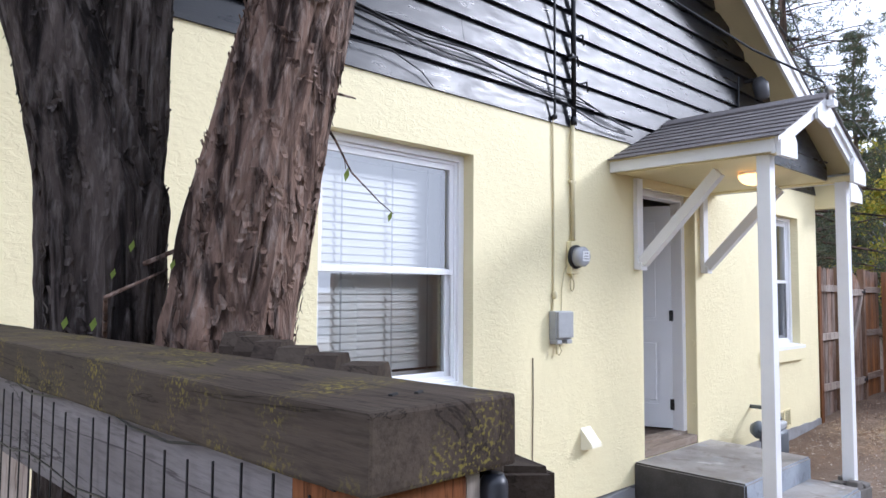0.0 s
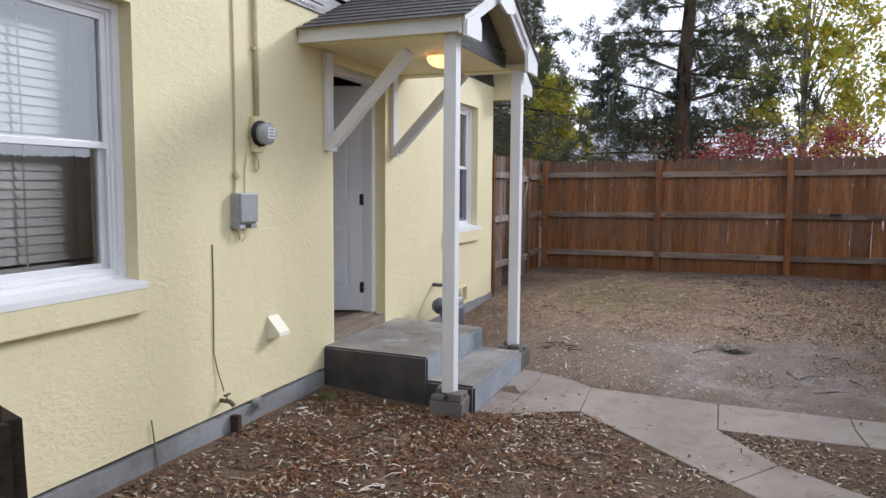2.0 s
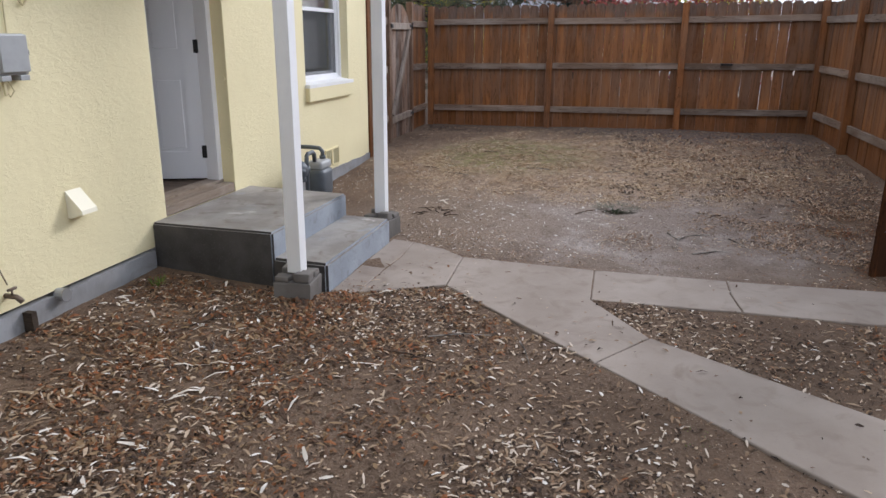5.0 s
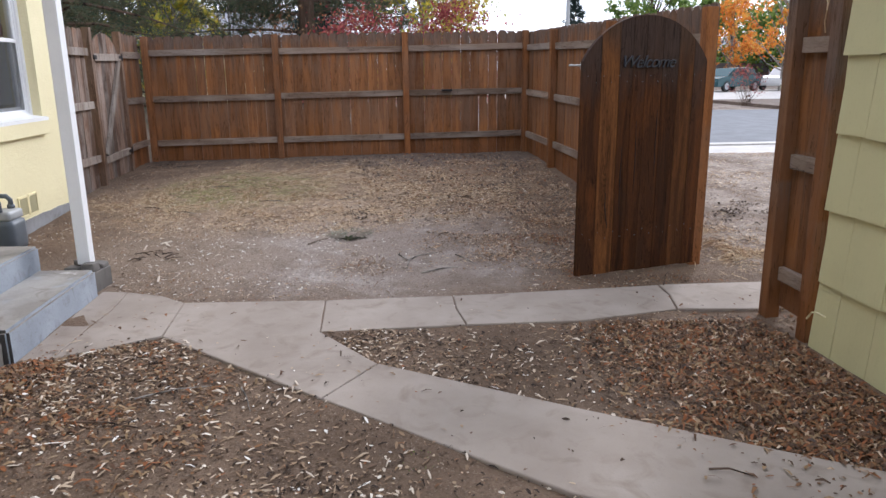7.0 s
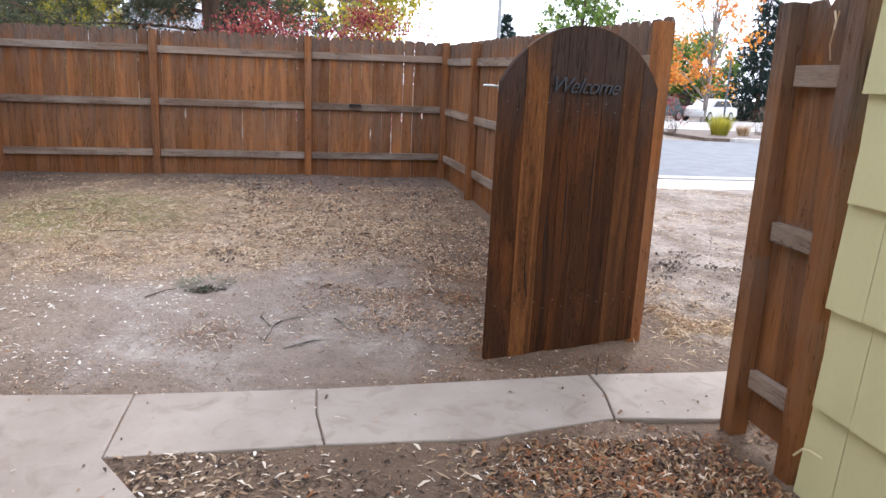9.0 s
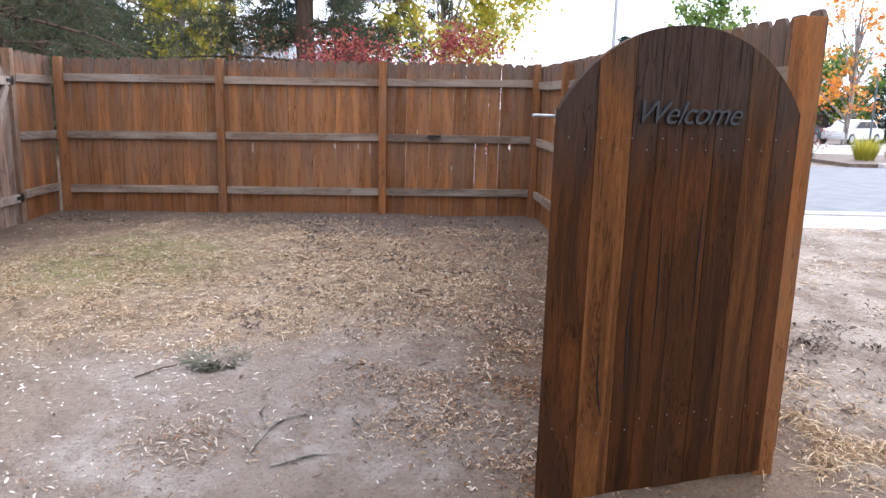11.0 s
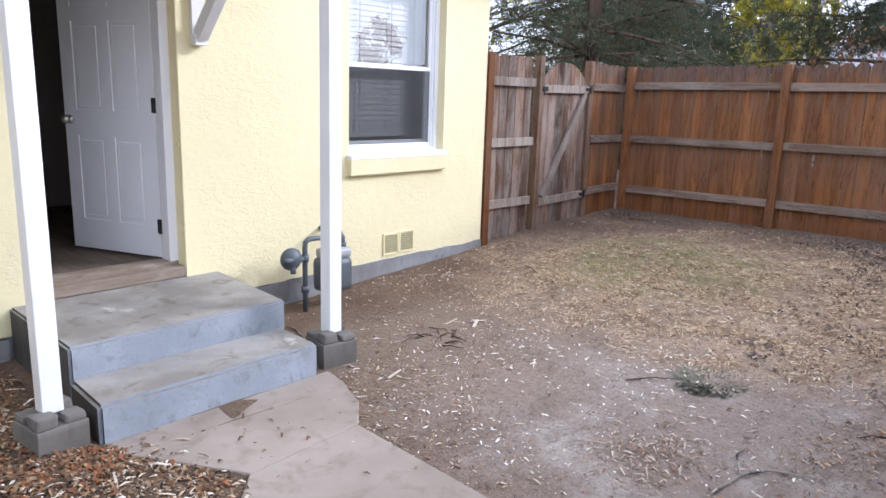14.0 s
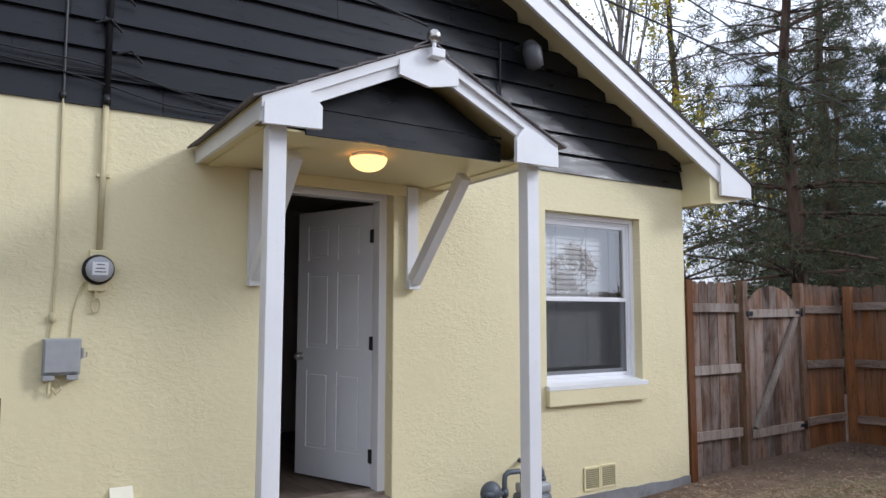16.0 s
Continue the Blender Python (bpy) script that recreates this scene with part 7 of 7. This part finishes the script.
scatter("wood_chips", "pale splintered wood chips strewn on brown dirt", 15000, box_patch(1.0, 5.4, -2.1, 3.5, lambda x, y: patchy(x, y) * (0.4 + 0.6 * smoothstep(-0.2, 0.9, y))), CHIPS, 0.046, 0.012, 1)
scatter("wood_chips", "pale wood chips near the foundation", 2600, clump_patch(4.2, 2.75, 0.95, 0.55), CHIPS, 0.05, 0.012, 2)
scatter("wood_chips", "scattered pale wood chips across the yard", 5200, box_patch(5.6, 12.3, -2.1, 3.5, bare), CHIPS, 0.040, 0.010, 3)
scatter("dead_leaves", "brown curled dead leaves by the porch", 6000, clump_patch(4.3, 2.5, 0.8, 0.6), LITTER, 0.042, 0.015, 4, 0.05, 0.7)
scatter("dead_leaves", "brown dead leaves heaped by shed and gate", 5200, clump_patch(4.2, -1.85, 0.8, 0.42), LITTER, 0.042, 0.014, 5, 0.10, 0.7)
scatter("dead_leaves", "dead leaves along the side fence", 3800, clump_patch(7.25, -1.6, 0.75, 0.34), LITTER, 0.036, 0.010, 6, 0.02, 0.6)
scatter("dead_leaves", "dead leaves scattered over the yard", 2400, box_patch(1.0, 12.2, -2.1, 3.4, bare), LITTER, 0.035, 0.012, 7, 0.02, 0.6)
scatter("dry_straw", "dry trampled straw-coloured grass", 52000, box_patch(7.9, 12.0, -1.7, 3.5, straw_field), STRAW, 0.042, 0.0036, 8, 0, 0.3, 0.8)
scatter("dry_straw", "dry straw scattered outside the gate", 9000, box_patch(6.2, 13.5, -7.0, -2.5, patchy), STRAW, 0.07, 0.005, 9, 0, 0.4, 0.8)
scatter("wood_chips", "pale chips and bark outside the gate", 5000, box_patch(6.2, 13.2, -7.5, -2.5, patchy), CHIPS, 0.05, 0.014, 10)
scatter("soil_crumbs", "small dark soil crumbs and bark bits", 8000, box_patch(1.0, 12.2, -2.1, 3.5, bare), mat_scatter("soil_bits", [(0.10, 0.07, 0.05), (0.06, 0.042, 0.03), (0.16, 0.115, 0.08)]), 0.018, 0.007, 11, 0.03, 0.8)
scatter("dead_leaves", "brown leaves and bark strewn over the bed by the wall", 4500, box_patch(1.4, 5.0, 1.0, 3.5, lambda x, y: 0.1 + 0.9 * smoothstep(-0.1, 0.4, noise.noise((x * 2.1, y * 2.1, 4)))), LITTER, 0.045, 0.014, 16, 0.03, 0.7)
MIXED = mat_scatter("mixed_leaf_litter", [(0.38, 0.265, 0.18), (0.25, 0.15, 0.088), (0.54, 0.42, 0.31), (0.15, 0.10, 0.07), (0.46, 0.33, 0.22), (0.09, 0.066, 0.054), (0.31, 0.17, 0.095)])
SOIL = mat_scatter("dark_soil_clods", [(0.12, 0.092, 0.075), (0.085, 0.066, 0.055), (0.16, 0.125, 0.10), (0.14, 0.105, 0.085)])
scatter("leaf_litter", "tan and brown leaf litter drifted along the side fence", 21000, box_patch(6.6, 11.6, -2.1, 0.6, leaf_band), MIXED, 0.034, 0.008, 21, 0.02, 0.7, 0.6)
scatter("leaf_litter", "fine tan debris among the dry grass", 12000, box_patch(7.8, 12.2, -1.8, 3.5, lambda x, y: 0.25 + 0.75 * straw_field(x, y)), MIXED, 0.026, 0.008, 22, 0.0, 0.5, 0.6)
scatter("soil_clods", "dark crumbly clods of soil near the back fence", 2600, box_patch(8.2, 12.35, -2.0, 0.6, lambda x, y: 0.15 + 0.85 * smoothstep(0.0, 0.5, noise.noise((x * 1.7, y * 1.7, 15)))), SOIL, 0.032, 0.018, 23, 0.0, 0.9, 0.8)
scatter("soil_clods", "dark soil and bark crumbs along the foot of the fence", 1600, box_patch(11.6, 12.38, -2.1, 3.5, patchy), SOIL, 0.030, 0.016, 24, 0.0, 0.8, 0.8)
scatter("wood_chips", "small pale chips sprinkled over brown dirt", 800, box_patch(6.3, 9.4, 0.6, 3.5, patchy), PALEC, 0.034, 0.010, 25, 0.03)
scatter("leaf_litter", "brown shreds and crumbs on the trodden dirt", 9000, box_patch(1.0, 6.9, -2.1, 2.6, patchy), MIXED, 0.022, 0.007, 26, 0.04, 0.5, 0.6)
def by_shed(x, y):
    """Litter heaped in the angle between the shed and the path."""
    return smoothstep(-0.7, -1.9, y) * smoothstep(2.6, 4.0, x) * (0.35 + 0.65 * smoothstep(-0.3, 0.3, noise.noise((x * 2.2, y * 2.2, 18))))


scatter("leaf_litter", "brown shredded leaf litter heaped against the shed", 3600, box_patch(2.6, 5.35, -2.18, -0.6, by_shed), MIXED, 0.042, 0.010, 31, 0.05, 0.8, 0.7)
scatter("dead_leaves", "dark brown leaves heaped against the shed", 11000, box_patch(2.6, 5.35, -2.18, -0.6, by_shed), LITTER, 0.042, 0.013, 32, 0.04, 0.8, 0.7)
scatter("dry_straw", "heap of dry straw at the foot of the gate", 3600, clump_patch(7.0, -2.85, 0.45, 0.30), STRAW, 0.085, 0.004, 27, 0, 0.5, 0.9)
scatter("soil_clods", "turned dark soil outside the gate", 1300, clump_patch(7.9, -3.5, 0.9, 0.45), SOIL, 0.036, 0.020, 28, 0, 0.9, 0.8)
scatter("bark_bits", "dark bark bits and dry leaves near the far corner", 1800, gauss_patch(10.6, -0.7, 1.1, 0.7), LITTER, 0.05, 0.016, 17, 0.03, 0.7)
scatter("wood_chips", "small white wood slivers on bare grey dirt", 850, box_patch(5.7, 9.6, -1.6, 3.2, patchy), PALEC, 0.028, 0.008, 12, 0.03)
scatter("wood_chips", "long pale splinters beside the foundation", 260, gauss_patch(3.7, 2.6, 0.7, 0.5), PALEC, 0.09, 0.014, 13, 0.02)
scatter("wood_chips", "white wood slivers over the brown bed", 1300, box_patch(1.6, 5.4, -2.0, 3.4, lambda x, y: patchy(x, y) * (0.4 + 0.6 * smoothstep(-0.2, 0.9, y))), PALEC, 0.040, 0.012, 29, 0.06)
scatter("soil_crumbs", "dark wet bark crumbs in the bed", 9000, box_patch(1.4, 5.4, -2.1, 3.5, patchy), mat_scatter("dark_bark_crumbs", [(0.05, 0.034, 0.025), (0.075, 0.05, 0.034), (0.035, 0.025, 0.02)]), 0.030, 0.011, 30, 0.02, 0.8, 0.6)
scatter("dead_leaves", "brown leaves piled round the concrete pier", 900, gauss_patch(4.78, 2.22, 0.22, 0.17), LITTER, 0.045, 0.018, 14, 0.05, 0.8)
scatter("dead_leaves", "small heap of tan leaves and twigs", 340, gauss_patch(6.85, 0.37, 0.20, 0.13), mat_scatter("tan_leaves", [(0.40, 0.30, 0.22), (0.26, 0.165, 0.115), (0.50, 0.42, 0.34), (0.18, 0.12, 0.085)]), 0.055, 0.009, 15, 0.05, 0.8)
for k, (x, y, r, h, n) in enumerate(((7.84, 0.49, 0.45, 0.13, 420), (8.45, -0.05, 0.14, 0.05, 90), (7.75, -0.12, 0.11, 0.04, 70), (8.9, -0.7, 0.14, 0.05, 90), (4.85, 3.36, 0.10, 0.13, 50), (3.85, 0.1, 0.18, 0.05, 200))):
    tuft("weed", "low grey-green weed clump on bare dirt", x, y, r, h * 0.6, n, LEAFG if k > 3 else WEED, 60 + k, None, 0.007)
for k, (x, y, a, L, r) in enumerate(((7.62, 2.10, 0.5, 0.16, 0.011), (7.70, 2.20, -0.7, 0.12, 0.009), (7.55, 2.30, 0.1, 0.14, 0.006), (6.62, 1.92, 0.2, 0.13, 0.008))):
    z = ground_z(x, y) + r * 0.7
    bm = bmesh.new()
    beam(bm, (x, y, z), (x + L * math.cos(a), y + L * math.sin(a), z + 0.008), r * 2, r * 0.8, bevel=0.0015)
    tagged(part("wood_splinter", bm, PALEC), "pale split wood splinter lying on brown dirt", "wood splinter", "wood splinters")
for k in range(12):
    a = k * 2.4
    x, y, L = 7.32 + 0.10 * math.cos(k * 1.7), 2.13 + 0.10 * math.sin(k * 2.3), 0.10 + 0.02 * (k % 5)
    z = ground_z(x, y) + 0.008
    bm = bmesh.new()
    tube(bm, [(x, y, z), (x + L * 0.5 * math.cos(a), y + L * 0.5 * math.sin(a), z + 0.015), (x + L * math.cos(a + 0.3), y + L * math.sin(a + 0.3), z + 0.004)], [0.005, 0.004, 0.002], 6)
    tagged(part("fallen_twig", bm, PBARK), "short dark twig in a small heap on the dirt", "twig", "heaped twigs")
for pts in (((6.72, 0.02), (6.95, -0.02), (7.08, -0.10), (7.16, -0.28)), ((6.95, -0.02), (7.12, 0.06), (7.2, 0.05)), ((6.60, -0.10), (6.70, -0.28), (6.72, -0.40))):
    bm = bmesh.new()
    tube(bm, [(x, y, ground_z(x, y) + 0.012) for x, y in pts], [0.006] + [0.005] * (len(pts) - 2) + [0.002], 6)
    tagged(part("fallen_twig", bm, GBARK), "long thin pale branch lying on bare dirt", "twig", "fallen twigs")
rnd = random.Random(91)
for k in range(26):
    x, y = rnd.uniform(3.0, 10.5), rnd.uniform(-1.9, 3.0)
    if blocked(x, y) or (on_path(x, y) and k % 5):
        continue
    a, L = rnd.uniform(0, 6.28), rnd.uniform(0.12, 0.4)
    z = (0.0 if on_path(x, y) else ground_z(x, y)) + 0.010
    bm = bmesh.new()
    tube(bm, [(x, y, z), (x + L * 0.5 * math.cos(a) + 0.02, y + L * 0.5 * math.sin(a), z + 0.006), (x + L * math.cos(a), y + L * math.sin(a), z)], [0.005, 0.004, 0.002], 6)
    tagged(part("fallen_twig", bm, GBARK if k % 2 else PBARK), "thin dry twig lying on the dirt", "twig", "fallen twigs")
